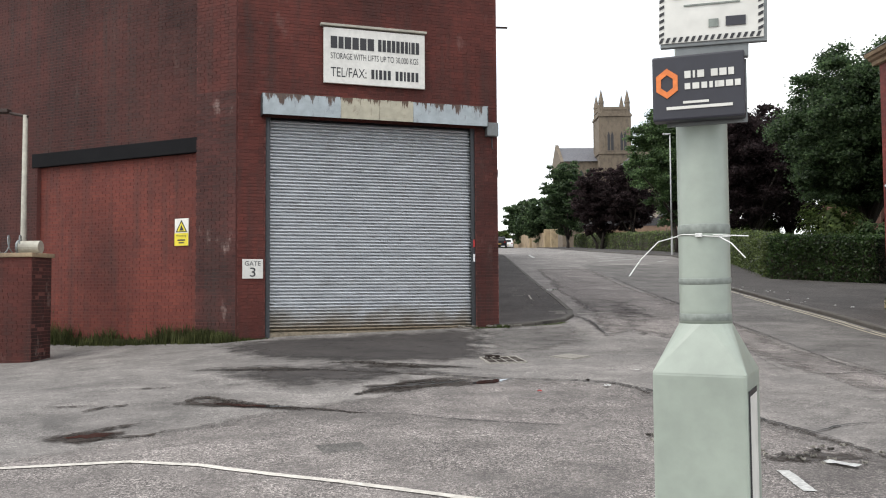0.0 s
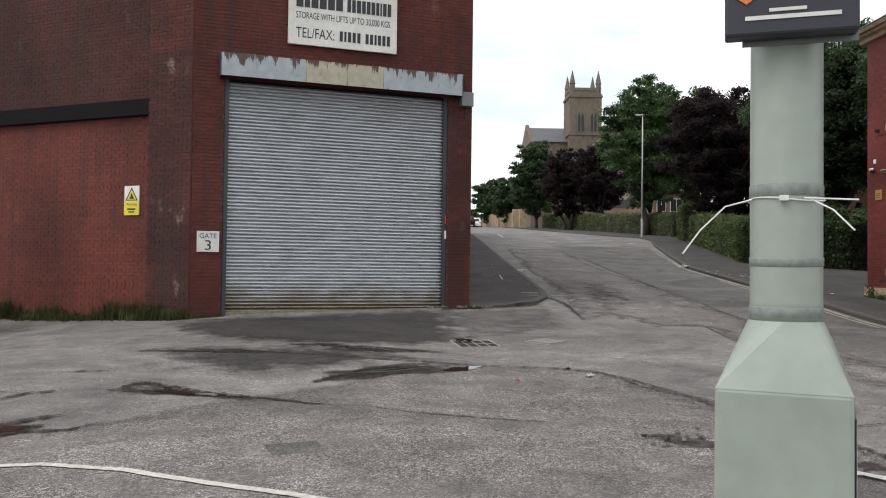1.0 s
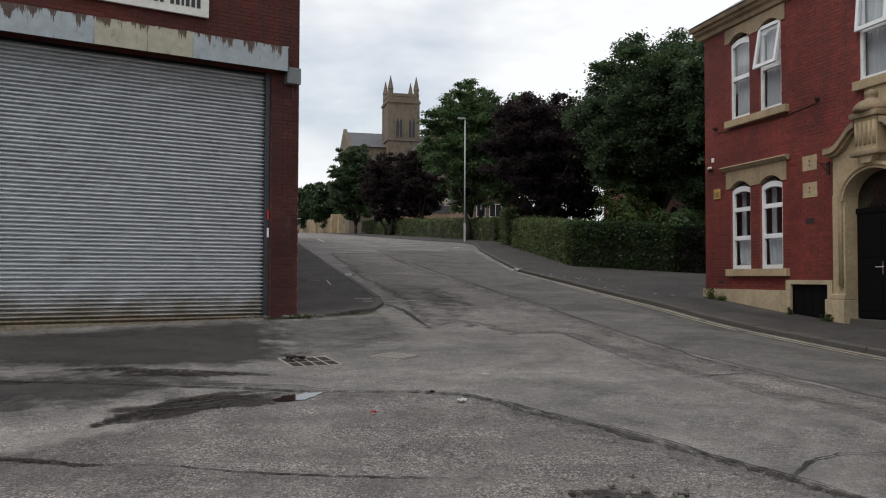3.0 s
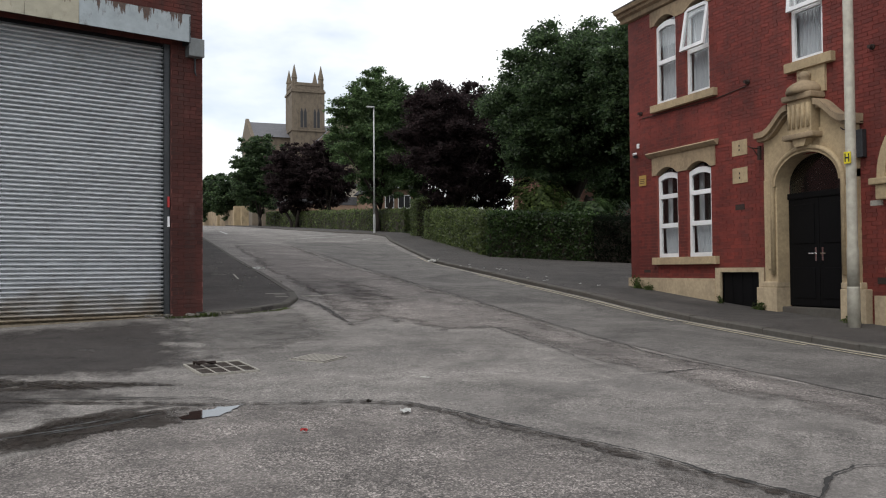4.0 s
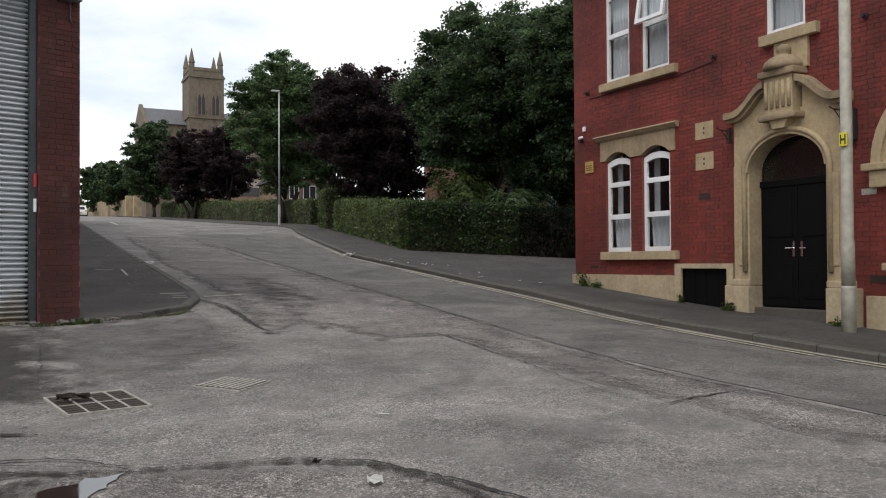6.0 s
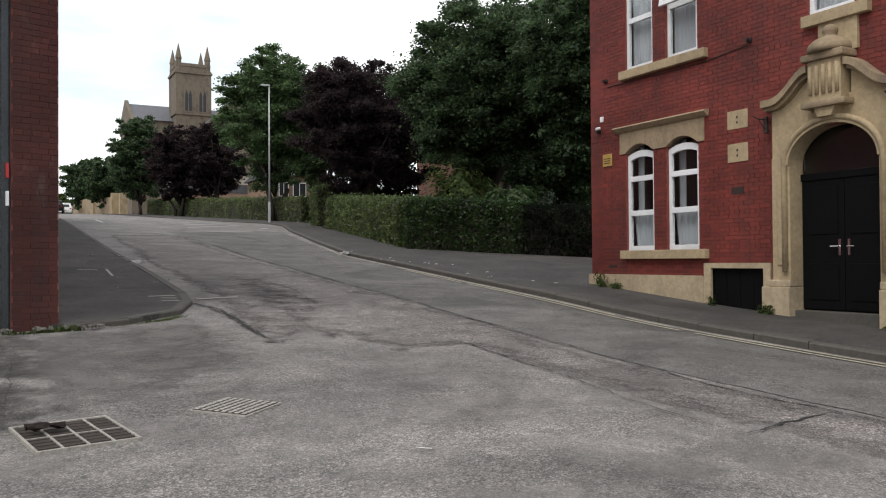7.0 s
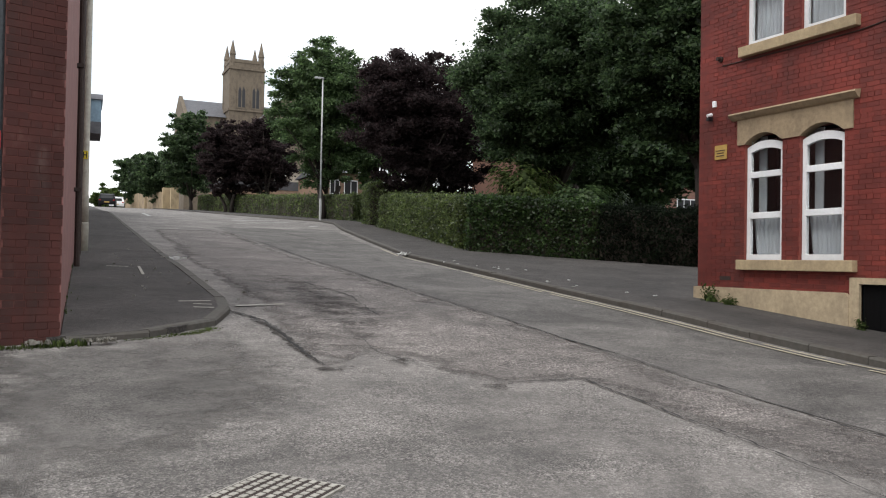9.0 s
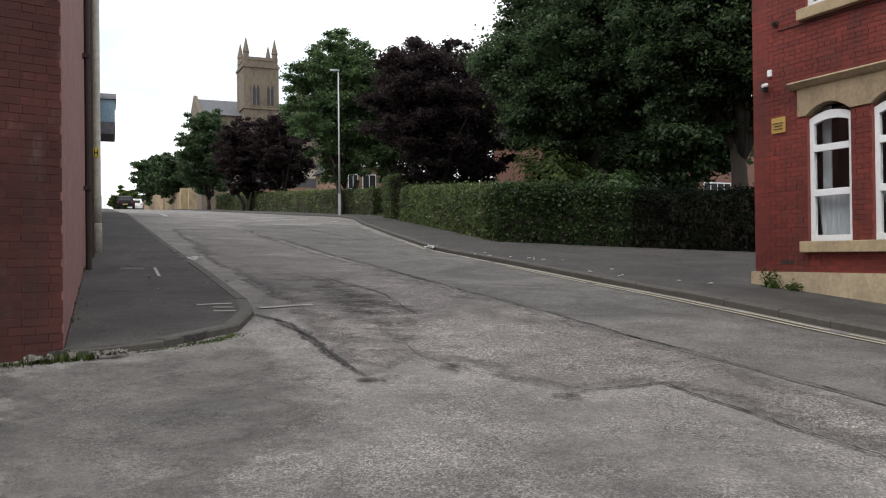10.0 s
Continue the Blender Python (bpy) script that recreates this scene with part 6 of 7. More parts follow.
crack([(-2.95, 12.3), (-0.6, 12.15), (1.1, 11.6), (1.5, 11.3)], 0.06, 8)
crack([(5.3, 24), (5.5, 21.0), (5.2, 19.0)], 0.035, 9)
crack([(-0.3, 8.9), (1.0, 8.3), (2.0, 8.0)], 0.025, 10)
crack([(2.4, 30.7), (3.1, 31.3), (3.89, 32.5)], 0.05, 11, lift=0.075)
crack([(8.97, 43.2), (9.44, 39.6), (9.46, 35.7), (9.2, 33.0)], 0.09, 12)
crack([(6.6, 44.0), (6.81, 38.8), (6.94, 33.8), (7.09, 30.6)], 0.06, 13)


def blotch(points, mat, seed, name, label, lift=0.011, edge=0.05, category="puddle"):
    return sheet(name, points, mat, lift, 0.1, label, category, rough_edge=edge, seed=seed, fade=0.16)


def streaky(cx, cy, lx, ly, turn, seed, n=26):
    rng = random.Random(seed)
    out = []
    for i in range(n):
        a = 2 * math.pi * i / n
        k = 1 + rng.uniform(-0.28, 0.25)
        x, y = lx * math.cos(a) * k, ly * math.sin(a) * k
        c, s = math.cos(radians(turn)), math.sin(radians(turn))
        out.append((cx + x * c - y * s, cy + x * s + y * c))
    return out


blotch(streaky(0.35, 10.75, 0.85, 0.42, 25, 1), M["damp"], 1, "damp_patch", "dark damp asphalt round a puddle")
blotch([(0.94, 10.82), (1.05, 10.72), (1.16, 10.78), (1.24, 10.80), (1.33, 10.93), (1.38, 11.02), (1.47, 11.17), (1.38, 11.15), (1.27, 11.13), (1.19, 11.04), (1.08, 11.02), (1.02, 10.93)], M["water"], 2, "puddle", "shallow puddle mirroring the sky and wall", 0.014, 0.022)
blotch(streaky(0.32, 10.74, 0.66, 0.24, 27, 3, 40), M["damp"], 3, "damp_patch", "wet dark hollow worn into the asphalt", 0.0125, 0.03)
for k, (x, y, ln) in enumerate(((0.05, 10.62, 0.30), (0.42, 10.74, 0.38), (0.30, 10.84, 0.26), (0.66, 10.92, 0.25))):
    blotch(streaky(x, y, ln, 0.016, 24 + 3 * k, 50 + k), M["water"], 50 + k, "puddle", "thin rill of standing water", 0.014, 0.006)
blotch(streaky(-1.45, 9.25, 0.98, 0.16, -17, 4), M["damp"], 4, "damp_patch", "long dark damp streak in the asphalt")
blotch(streaky(-1.5, 9.27, 0.5, 0.06, -17, 5), M["water"], 5, "puddle", "thin streak of standing water", 0.014, 0.02)
blotch(streaky(-1.9, 12.25, 1.0, 0.16, -3, 6), M["damp"], 6, "damp_patch", "long dark damp streak before the shutter")
blotch(streaky(0.15, 12.5, 1.0, 0.17, -6, 7), M["damp"], 7, "damp_patch", "long dark damp streak before the shutter")
blotch(streaky(-2.5, 7.65, 0.42, 0.30, 30, 8), M["damp"], 8, "damp_patch", "dark damp hollow in the asphalt")
blotch(streaky(-2.45, 7.7, 0.2, 0.1, 30, 9), M["water"], 9, "puddle", "small puddle in a hollow", 0.014, 0.02)
blotch(streaky(-3.3, 9.3, 0.30, 0.10, 10, 10), M["damp"], 10, "damp_patch", "small dark damp patch")
blotch(streaky(-2.9, 10.6, 0.35, 0.08, 0, 11), M["damp"], 11, "damp_patch", "small dark damp patch")
blotch(streaky(-4.0, 8.3, 0.5, 0.1, 5, 12), M["damp"], 12, "damp_patch", "dark damp streak")
blotch(streaky(2.65, 7.45, 0.42, 0.2, -35, 13), M["damp"], 13, "pothole", "broken pothole edged with loose stones", 0.012, 0.05, "pothole")
for k, (x, y) in enumerate(((3.73, 16.3), (4.45, 16.55), (4.78, 15.38))):
    blotch(streaky(x, y, 0.18, 0.13, 20 * k, 20 + k), M["damp"], 20 + k, "damp_patch", "dark worn hole at the end of a crack", 0.015)

blotch(streaky(3.4, 6.7, 0.4, 0.22, 10, 33), M["damp"], 33, "pothole", "broken pothole edged with loose stones", 0.012, 0.05, "pothole")
crack([(3.01, 6.3), (2.97, 5.75)], 0.09, 90, M["white_paint"], "road_marking", "worn white paint dash on the road")

for k, (pts, wide) in enumerate((([(-1.13, 12.94), (-0.63, 12.98), (-0.09, 12.65), (0.39, 12.29)], 0.34), ([(-0.40, 9.97), (-0.12, 10.30), (0.28, 10.82), (0.85, 11.16)], 0.42), ([(-2.31, 9.43), (-2.07, 9.63), (-1.66, 9.48), (-1.19, 9.21), (-0.63, 8.98), (-0.15, 8.77)], 0.16), ([(-2.23, 9.57), (-2.11, 9.87), (-1.83, 9.66), (-1.46, 9.40)], 0.20), ([(-2.88, 12.25), (-2.76, 12.52), (-1.77, 12.39), (-0.46, 11.94), (0.76, 11.50), (1.33, 11.16)], 0.09), ([(-2.72, 7.60), (-2.64, 7.79), (-2.45, 8.03), (-2.22, 8.28)], 0.13), ([(-2.47, 7.41), (-2.28, 7.63), (-1.97, 7.69), (-1.85, 7.96)], 0.10), ([(-3.04, 8.92), (-2.98, 9.26), (-2.77, 9.39)], 0.12), ([(-0.40, 10.03), (0.07, 10.69), (0.54, 11.25), (0.98, 11.38)], 0.16), ([(-0.52, 12.63), (-0.05, 12.84), (0.53, 12.51), (1.09, 12.25)], 0.12))):
    for side in range(2):
        crack(pts, wide * (1.0 - 0.35 * side), 130 + 2 * k + side, M["damp"], "damp_streak", "dark brown wet streak in the asphalt", 0.0125 + 0.0006 * side)

# flush pale edging across the yard mouth
for k in range(9):
    xs_ = (-4.6, -3.9, -3.1, -2.68, -1.73, -1.2, -0.79, 0.0, 0.81, 1.6)
    ys_ = (6.2, 6.33, 6.43, 6.50, 6.70, 6.58, 6.38, 6.03, 5.63, 5.2)
    crack([(xs_[k], ys_[k]), (xs_[k + 1], ys_[k + 1])], 0.075, 40 + k, M["edging"], "edging_stone", "pale concrete edging flush with the asphalt")


def line_run(name, side, y0, y1, off, width, mat, label, gaps=0.25, seed=1):
    """A painted road line beside a kerb, broken by wear."""
    rng = random.Random(seed)
    bm = bmesh.new()
    y = y0
    while y < y1:
        ln = rng.uniform(0.5, 2.2)
        pts = [y + ln * i / 4 for i in range(5)]
        prev = None
        for q in pts:
            x = side(q) + off + rng.uniform(-0.004, 0.004)
            pair = [bm.verts.new((x + w, q, ground_z(x + w, q) + 0.016)) for w in (0, width * rng.uniform(0.8, 1.0))]
            if prev:
                bm.faces.new((prev[0], prev[1], pair[1], pair[0]))
            prev = pair
        y += ln + rng.choice((0.0, 0.02, gaps))
    bmesh.ops.recalc_face_normals(bm, faces=bm.faces[:])
    if sum(f.normal.z for f in bm.faces) < 0:
        bmesh.ops.reverse_faces(bm, faces=bm.faces[:])
    return link(name, bm, mat, label=label, category="road marking", kind="structure")


line_run("yellow_line", kerb_right, 6, 31, -0.20, 0.055, M["yellow_line"], "worn pale yellow line along the kerb", seed=1)
line_run("yellow_line", kerb_right, 6, 24, -0.34, 0.055, M["yellow_line"], "worn pale yellow line along the kerb", seed=2)
# worn white markings at the upper junction
for k, (x0, y0, x1, y1) in enumerate(((9.2, 47, 12.3, 50.0), (9.6, 50, 12.6, 53), (9.9, 53, 12.9, 56), (10.1, 56, 12.9, 59), (12.2, 46, 13.0, 47.2), (6.1, 52, 6.6, 60))):
    crack([(x0, y0), (x1, y1)], 0.16, 60 + k, M["white_paint"], "road_marking", "worn white paint marking on the road")
crack([(3.72, 19.98), (4.35, 20.12)], 0.09, 70, M["concrete"], "road_marking", "pale concrete strip beside the kerb corner")
crack([(3.05, 19.95), (3.42, 19.98)], 0.07, 71, M["concrete"], "footway_patch", "pale concrete strip in the footway", 0.075)
crack([(2.54, 24.55), (2.87, 24.46)], 0.07, 72, M["concrete"], "footway_mark", "pale paint dash on the footway", 0.077)
crack([(3.04, 24.55), (2.98, 23.11)], 0.045, 73, M["concrete"], "footway_mark", "pale paint dash on the footway", 0.077)
crack([(3.14, 19.45), (3.36, 19.40)], 0.05, 74, M["concrete"], "footway_mark", "pale rim of a small service cover", 0.077)
crack([(3.18, 19.72), (3.38, 19.66)], 0.05, 75, M["concrete"], "footway_mark", "pale rim of a small service cover", 0.077)


def flat_on_ground(x, y, turn, lift):
    """A pose lying in the slope of the ground."""
    e = 0.4
    n = Vector(((ground_z(x - e, y) - ground_z(x + e, y)) / (2 * e), (ground_z(x, y - e) - ground_z(x, y + e)) / (2 * e), 1)).normalized()
    tilt = Vector((0, 0, 1)).rotation_difference(n).to_matrix().to_4x4()
    return Matrix.Translation((x, y, ground_z(x, y) + lift)) @ tilt @ Matrix.Rotation(radians(turn), 4, "Z")


def gully_grate():
    x, y = 1.51, 13.12
    t = thing("gully_grate", flat_on_ground(x, y, 10, 0.012), "rusty iron gully grate half silted up", "drain cover")
    t.matrix_basis = t.matrix_basis @ Matrix.Diagonal((0.88, 0.95, 1, 1))
    part("silt", B(-0.31, 0.31, -0.345, 0.345, -0.05, 0.0005), M["soil"], t)
    for a in ((-0.33, 0.33, -0.365, -0.345), (-0.33, 0.33, 0.345, 0.365), (-0.33, -0.31, -0.345, 0.345), (0.31, 0.33, -0.345, 0.345)):
        part("rim", B(a[0], a[1], a[2], a[3], -0.05, 0.010, bevel=0.003), M["worn_iron"], t)
    for k in range(3):
        part("cross_bar", B(-0.168 + k * 0.16, -0.152 + k * 0.16, -0.345, 0.345, -0.03, 0.008), M["worn_iron"], t)
    part("long_bar", B(-0.31, 0.31, -0.025, -0.008, -0.03, 0.007), M["worn_iron"], t)
    for k in range(8):
        part("grate_bar", B(-0.31, 0.31, -0.29 + k * 0.078, -0.265 + k * 0.078, -0.02, 0.004), M["iron"], t)


def manhole():
    x, y = 2.585, 13.48
    t = thing("manhole_cover", flat_on_ground(x, y, 42, 0.010), "square cast iron cover with raised studs and a pale frame", "manhole cover")
    t.matrix_basis = t.matrix_basis @ Matrix.Diagonal((1.06, 1.06, 1, 1))
    part("frame", B(-0.215, 0.215, -0.215, 0.215, -0.05, 0.0), M["worn_iron"], t)
    part("plate", B(-0.20, 0.20, -0.20, 0.20, -0.04, 0.003), M["iron"], t)
    me = None
    for i in range(8):
        for j in range(8):
            if me is None:
                o = part("stud", B(-0.018, 0.018, -0.014, 0.014, 0.0, 0.005, bevel=0.002), M["concrete"], t)
                me = o.data
            else:
                o = new("stud", me)
                o.parent = t
            o.matrix_basis = Matrix.Translation((-0.175 + i * 0.05, -0.175 + j * 0.05, 0.003))


def ribbed_cover():
    """A small worn cover set flush in the yard, with shallow ribs."""
    t = thing("service_cover", flat_on_ground(-0.20, 7.17, 20, 0.004), "small ribbed grey cover plate worn flush with the asphalt", "manhole cover")
    part("plate", B(-0.19, 0.19, -0.16, 0.16, -0.04, 0.006, bevel=0.003), M["road_lane"], t)
    for k in range(9):
        part("rib", B(-0.17 + k * 0.04, -0.15 + k * 0.04, -0.14, 0.14, 0.004, 0.010, bevel=0.002), M["road_lane"], t)


gully_grate()
manhole()
ribbed_cover()


def litter(name, x, y, pts, mat, label, lift=0.02, fold=0.02):
    z = ground_z(x, y) + lift
    rng = random.Random(int(x * 100))
    bm = bmesh.new()
    n = 5
    sx, sy = pts
    g = [[bm.verts.new(((i / n - 0.5) * sx, (j / n - 0.5) * sy, rng.uniform(0, fold))) for i in range(n + 1)] for j in range(n + 1)]
    for j in range(n):
        for i in range(n):
            bm.faces.new((g[j][i], g[j][i + 1], g[j + 1][i + 1], g[j + 1][i]))
    r = bmesh.ops.solidify(bm, geom=bm.faces[:], thickness=0.002)
    link(name, bm, mat, None, pose(x, y, z, 0, 0, rng.uniform(0, 180)), label, "litter", "litter on the road")


litter("scrap_of_paper", 2.57, 10.44, (0.13, 0.08), M["paper"], "crumpled white scrap of paper on asphalt")
litter("bottle_cap", 1.72, 10.05, (0.05, 0.04), M["red_plastic"], "small red plastic scrap on asphalt")
litter("dark_scrap", 2.42, 10.9, (0.04, 0.04), M["soil"], "small dark scrap on asphalt", 0.015, 0.03)
litter("dark_scrap", 1.36, 13.2, (0.22, 0.10), M["iron"], "brown dead leaf clump on the drain", 0.03, 0.05)
litter("cigarette_end", 3.25, 11.9, (0.10, 0.012), M["paper"], "pale cigarette end on asphalt", 0.018, 0.005)
litter("food_wrapper", 9.78, 29.3, (0.35, 0.25), M["paper"], "crumpled white wrapper in the gutter", 0.03, 0.12)
litter("food_wrapper", 3.95, 26.6, (0.30, 0.2), M["paper"], "crumpled white wrapper by the kerb", 0.03, 0.08)
for k in range(26):
    rg = random.Random(k)
    litter("scrap_of_paper", kerb_left(20 + k * 0.35) + rg.uniform(-1.3, 0.35), 20 + k * 0.35, (rg.uniform(0.02, 0.06), rg.uniform(0.012, 0.03)), M["concrete"], "tiny pale scrap of litter on the ground", 0.085 if k % 2 else 0.08, 0.02)
for k in range(40):
    rg = random.Random(300 + k)
    cx, cy = ((2.65, 7.45), (3.4, 6.7))[k % 2]
    litter("loose_stone", cx + rg.gauss(0, 0.22), cy + rg.gauss(0, 0.16), (rg.uniform(0.02, 0.06), rg.uniform(0.02, 0.05)), M["concrete"] if k % 5 else M["kerb"], "loose broken stone at the pothole", 0.012, 0.03)
litter("scrap_of_paper", 3.5, 6.45, (0.24, 0.10), M["paper"], "flat white scrap of card by the pothole", 0.02, 0.01)
for k in range(22):
    rg = random.Random(100 + k)
    x = rg.uniform(0.9, 2.2)
    litter("rubble_bit", x, 17.66 + (x - 1.5) * 0.1 + rg.uniform(-0.05, 0.04), (rg.uniform(0.04, 0.10), rg.uniform(0.03, 0.07)), M["concrete"], "pale bit of rubble at the wall foot", 0.02, 0.05)
for k in range(16):
    rg = random.Random(200 + k)
    litter("scrap_of_paper", rg.uniform(9.5, 10.8), rg.uniform(20, 27), (rg.uniform(0.03, 0.1), rg.uniform(0.03, 0.06)), M["paper"], "tiny pale scrap of litter on the footway", 0.095, 0.02)


def weeds(name, pts, n, h, seed, label, mat=None, spread=0.12, lift=0.0):
    """Grass and weeds in a line at the foot of a wall."""
    rng = np.random.default_rng(seed)
    verts, faces = [], []
    pts = [Vector(p) for p in pts]
    for k in range(n):
        t = rng.uniform(0, len(pts) - 1 - 1e-6)
        p = pts[int(t)].lerp(pts[int(t) + 1], t % 1)
        clump = 0.15 + 0.95 * max(0, noise.noise(Vector((p.x * 1.6, p.y * 1.6, seed))) + 0.30)
        x, y = p.x + rng.normal() * spread, p.y + rng.normal() * spread * 0.6
        z = ground_z(x, y) + lift
        hh = h * clump * rng.uniform(0.3, 1.0)
        a = rng.uniform(0, 2 * math.pi)
        w = rng.uniform(0.003, 0.008) * (1 + h)
        dx, dy = math.cos(a), math.sin(a)
        lean = rng.uniform(0.1, 0.5) * hh
        b = len(verts)
        verts += [(x - dy * w, y + dx * w, z), (x + dy * w, y - dx * w, z), (x + dx * lean * 0.4 + dy * w * 0.8, y + dy * lean * 0.4 - dx * w * 0.8, z + hh * 0.6), (x + dx * lean * 0.4 - dy * w * 0.8, y + dy * lean * 0.4 + dx * w * 0.8, z + hh * 0.6), (x + dx * lean, y + dy * lean, z + hh)]
        faces += [(b, b + 1, b + 2, b + 3), (b + 3, b + 2, b + 4)]
    me = bpy.data.meshes.new(name)
    me.from_pydata(verts, [], faces)
    me.materials.append(mat or M["grass"])
    tagged(new(name, me), label, "weeds", "", "stuff")


def on_left(s, d):
    v = LEFT @ Vector((s, d, 0))
    return (v.x, v.y)


def on_front(s, d):
    v = F @ Vector((s, d, 0))
    return (v.x, v.y)


weeds("weeds", [on_left(2.0, -0.10), on_left(P0, 0.0), on_left(P1, -0.02)], 5200, 0.95, 1, "rank grass and weeds at the foot of the warehouse wall", M["weed"], 0.16)
weeds("weeds", [on_left(P1 - 0.1, -0.15), on_left(LW - 0.1, -0.16)], 1700, 0.55, 2, "weeds at the foot of the pilaster", M["weed"], 0.10)
weeds("weeds", [on_front(0.0, -0.1), on_front(0.55, -0.06)], 200, 0.2, 3, "short grass beside the shutter", None, 0.06)


def leafy_weed(x, y, r, h, n, seed, label, lift=0.085):
    """A low bushy weed of small leaves."""
    rng = np.random.default_rng(seed)
    q = rng.normal(size=(n, 3))
    q /= np.linalg.norm(q, axis=1)[:, None]
    q *= (rng.uniform(0.1, 1.0, n) ** 0.5)[:, None] * (1 + 0.5 * np.sin(q[:, [1]] * 7 + seed))
    c = np.stack([x + q[:, 0] * r * 0.5, y + q[:, 1] * r, ground_z(x, y) + lift + np.abs(q[:, 2]) * h], axis=1)
    ob = leaf_mesh("weeds", c, 0.022, M["leaf_bright"], None, seed, 0.9, label)
    tagged(ob, label, "weeds", "", "stuff")


leafy_weed(10.83, 19.62, 0.20, 0.22, 420, 4, "bushy weeds growing from the plinth of the house")
leafy_weed(10.85, 19.25, 0.12, 0.12, 200, 14, "low weeds at the plinth of the house")
leafy_weed(10.85, 17.0, 0.10, 0.12, 160, 5, "small weed tuft at the cellar hatch")
leafy_weed(10.80, 15.95, 0.15, 0.12, 240, 6, "weed tuft at the door surround")
leafy_weed(10.74, 13.95, 0.14, 0.10, 220, 7, "weed tuft at the foot of the pole")
weeds("weeds", [(2.3, 17.88), (2.95, 18.18), (3.2, 18.5)], 700, 0.07, 8, "moss and grass along the kerb", None, 0.05)
weeds("weeds", [(1.2, 17.58), (2.0, 17.72)], 300, 0.12, 9, "grass tufts at the wall corner", None, 0.05)
weeds("weeds", [(1.75, 19.0), (1.9, 24.0), (2.1, 28.2)], 600, 0.10, 10, "grass along the foot of the side wall", None, 0.06, 0.065)
weeds("weeds", [(17.9, 26.0), (13.0, 31.0), (13.0, 32.5), (15.8, 47)], 2500, 0.18, 11, "grass along the foot of the hedge", None, 0.15, 0.085)

# ---------- fixtures on the house front ----------
for s, z in ((3.74, 4.66), (6.40, 4.62), (0.46, 4.67)):
    t = thing("wall_anchor", H @ Matrix.Translation((s, 0, z)), "dark iron wall anchor on red brick", "wall anchor")
    part("plate", tube(bmesh.new(), [(0, 0.01, 0), (0, -0.03, 0)], 0.045, 14), M["iron"], t)
    part("bolt", tube(bmesh.new(), [(0, -0.03, 0), (0, -0.09, 0)], 0.03, 8), M["iron"], t)
link("wall_cable", tube(bmesh.new(), [(0.5, -0.012, 4.56), (2.2, -0.012, 4.53), (2.9, -0.012, 4.53), (3.7, -0.012, 4.60)], 0.009, 6), M["iron"], None, H, "thin dark cable clipped along the brick", "cable")
alarm = thing("alarm_box", H @ Matrix.Translation((0.35, 0, 3.94)), "small white alarm sensor on the wall corner", "alarm box")
part("casing", B(-0.035, 0.035, -0.045, -0.008, 0, 0.10, bevel=0.012), M["upvc"], alarm)
cctv = thing("security_camera", H @ Matrix.Translation((0.27, 0, 3.80)), "small white security camera on a black bracket", "security camera")
part("body", tube(bmesh.new(), [(0.05, -0.05, 0.03), (0.04, -0.13, 0.01)], 0.026, 12), M["upvc"], cctv)
part("bracket", B(-0.03, 0.03, -0.09, -0.008, -0.06, 0.0, bevel=0.006), M["sign_black"], cctv)
ochre = thing("notice_plate", H @ Matrix.Translation((0.36, -0.02, 3.12)), "small ochre yellow notice plate on the brick", "sign")
part("plate", B(0, 0.25, 0.0, 0.015, 0, 0.22, bevel=0.003), M["sign_ochre"], ochre)
bars(ochre, 0.03, 0.13, 0.012, (0.19,), 0, M["iron"])
bars(ochre, 0.05, 0.09, 0.012, (0.15,), 0, M["iron"])
bars(ochre, 0.04, 0.05, 0.012, (0.17,), 0, M["iron"])
link("air_brick", B(0.48, 0.71, -0.004, 0.01, 1.27, 1.33), M["iron"], None, H, "dark terracotta air brick", "air brick")
link("air_brick", B(3.36, 3.60, -0.008, 0.01, 2.40, 2.50), M["iron"], None, H, "dark terracotta air brick", "air brick")
link("air_brick", B(6.30, 6.52, -0.008, 0.01, 2.26, 2.34), M["concrete"], None, H, "pale air brick beside the door", "air brick")
link("air_brick", B(6.40, 6.64, -0.008, 0.01, 1.10, 1.20), M["iron"], None, H, "dark cast iron air brick", "air brick")
link("meter_box", B(6.13, 6.26, -0.10, -0.007, 3.00, 3.42, bevel=0.01), M["steel_dark"], None, H, "narrow dark grey box on the wall", "box")
for s, d in ((4.10, -0.1), (6.10, -0.09)):
    br = thing("lantern_bracket", H @ Matrix.Translation((s, 0, 3.30)), "small black iron scroll bracket", "bracket")
    part("arm", tube(bmesh.new(), [(0, -0.08, 0.12), (-0.01, -0.18, 0.12), (-0.03, -0.26, 0.13), (-0.05, -0.30, 0.16)], 0.010, 8), M["iron"], br)
    part("stay", tube(bmesh.new(), [(0, -0.08, -0.04), (-0.01, -0.15, 0.02), (-0.03, -0.22, 0.12)], 0.008, 8), M["iron"], br)
    part("wall_plate", B(-0.03, 0.03, -0.12, -0.08, -0.08, 0.16), M["iron"], br)

# ---------- side wall, oriel, parked cars ----------
dp = thing("downpipe", SIDE, "dark cast iron downpipe on the side wall", "downpipe")
for s in (6.6, 9.4):
    part("pipe", tube(bmesh.new(), [(s, -0.07, 0.9), (s, -0.07, 8.8)], 0.045, 10), M["iron"], dp)
    for z in (2.5, 4.5, 6.5):
        part("pipe_clip", B(s - 0.07, s + 0.07, -0.11, -0.005, z, z + 0.06), M["iron"], dp)
oriel = thing("oriel_window", SIDE @ Matrix.Translation((30.6, 0, 0)), "pale blue clad projecting bay high on the far wall", "bay window")
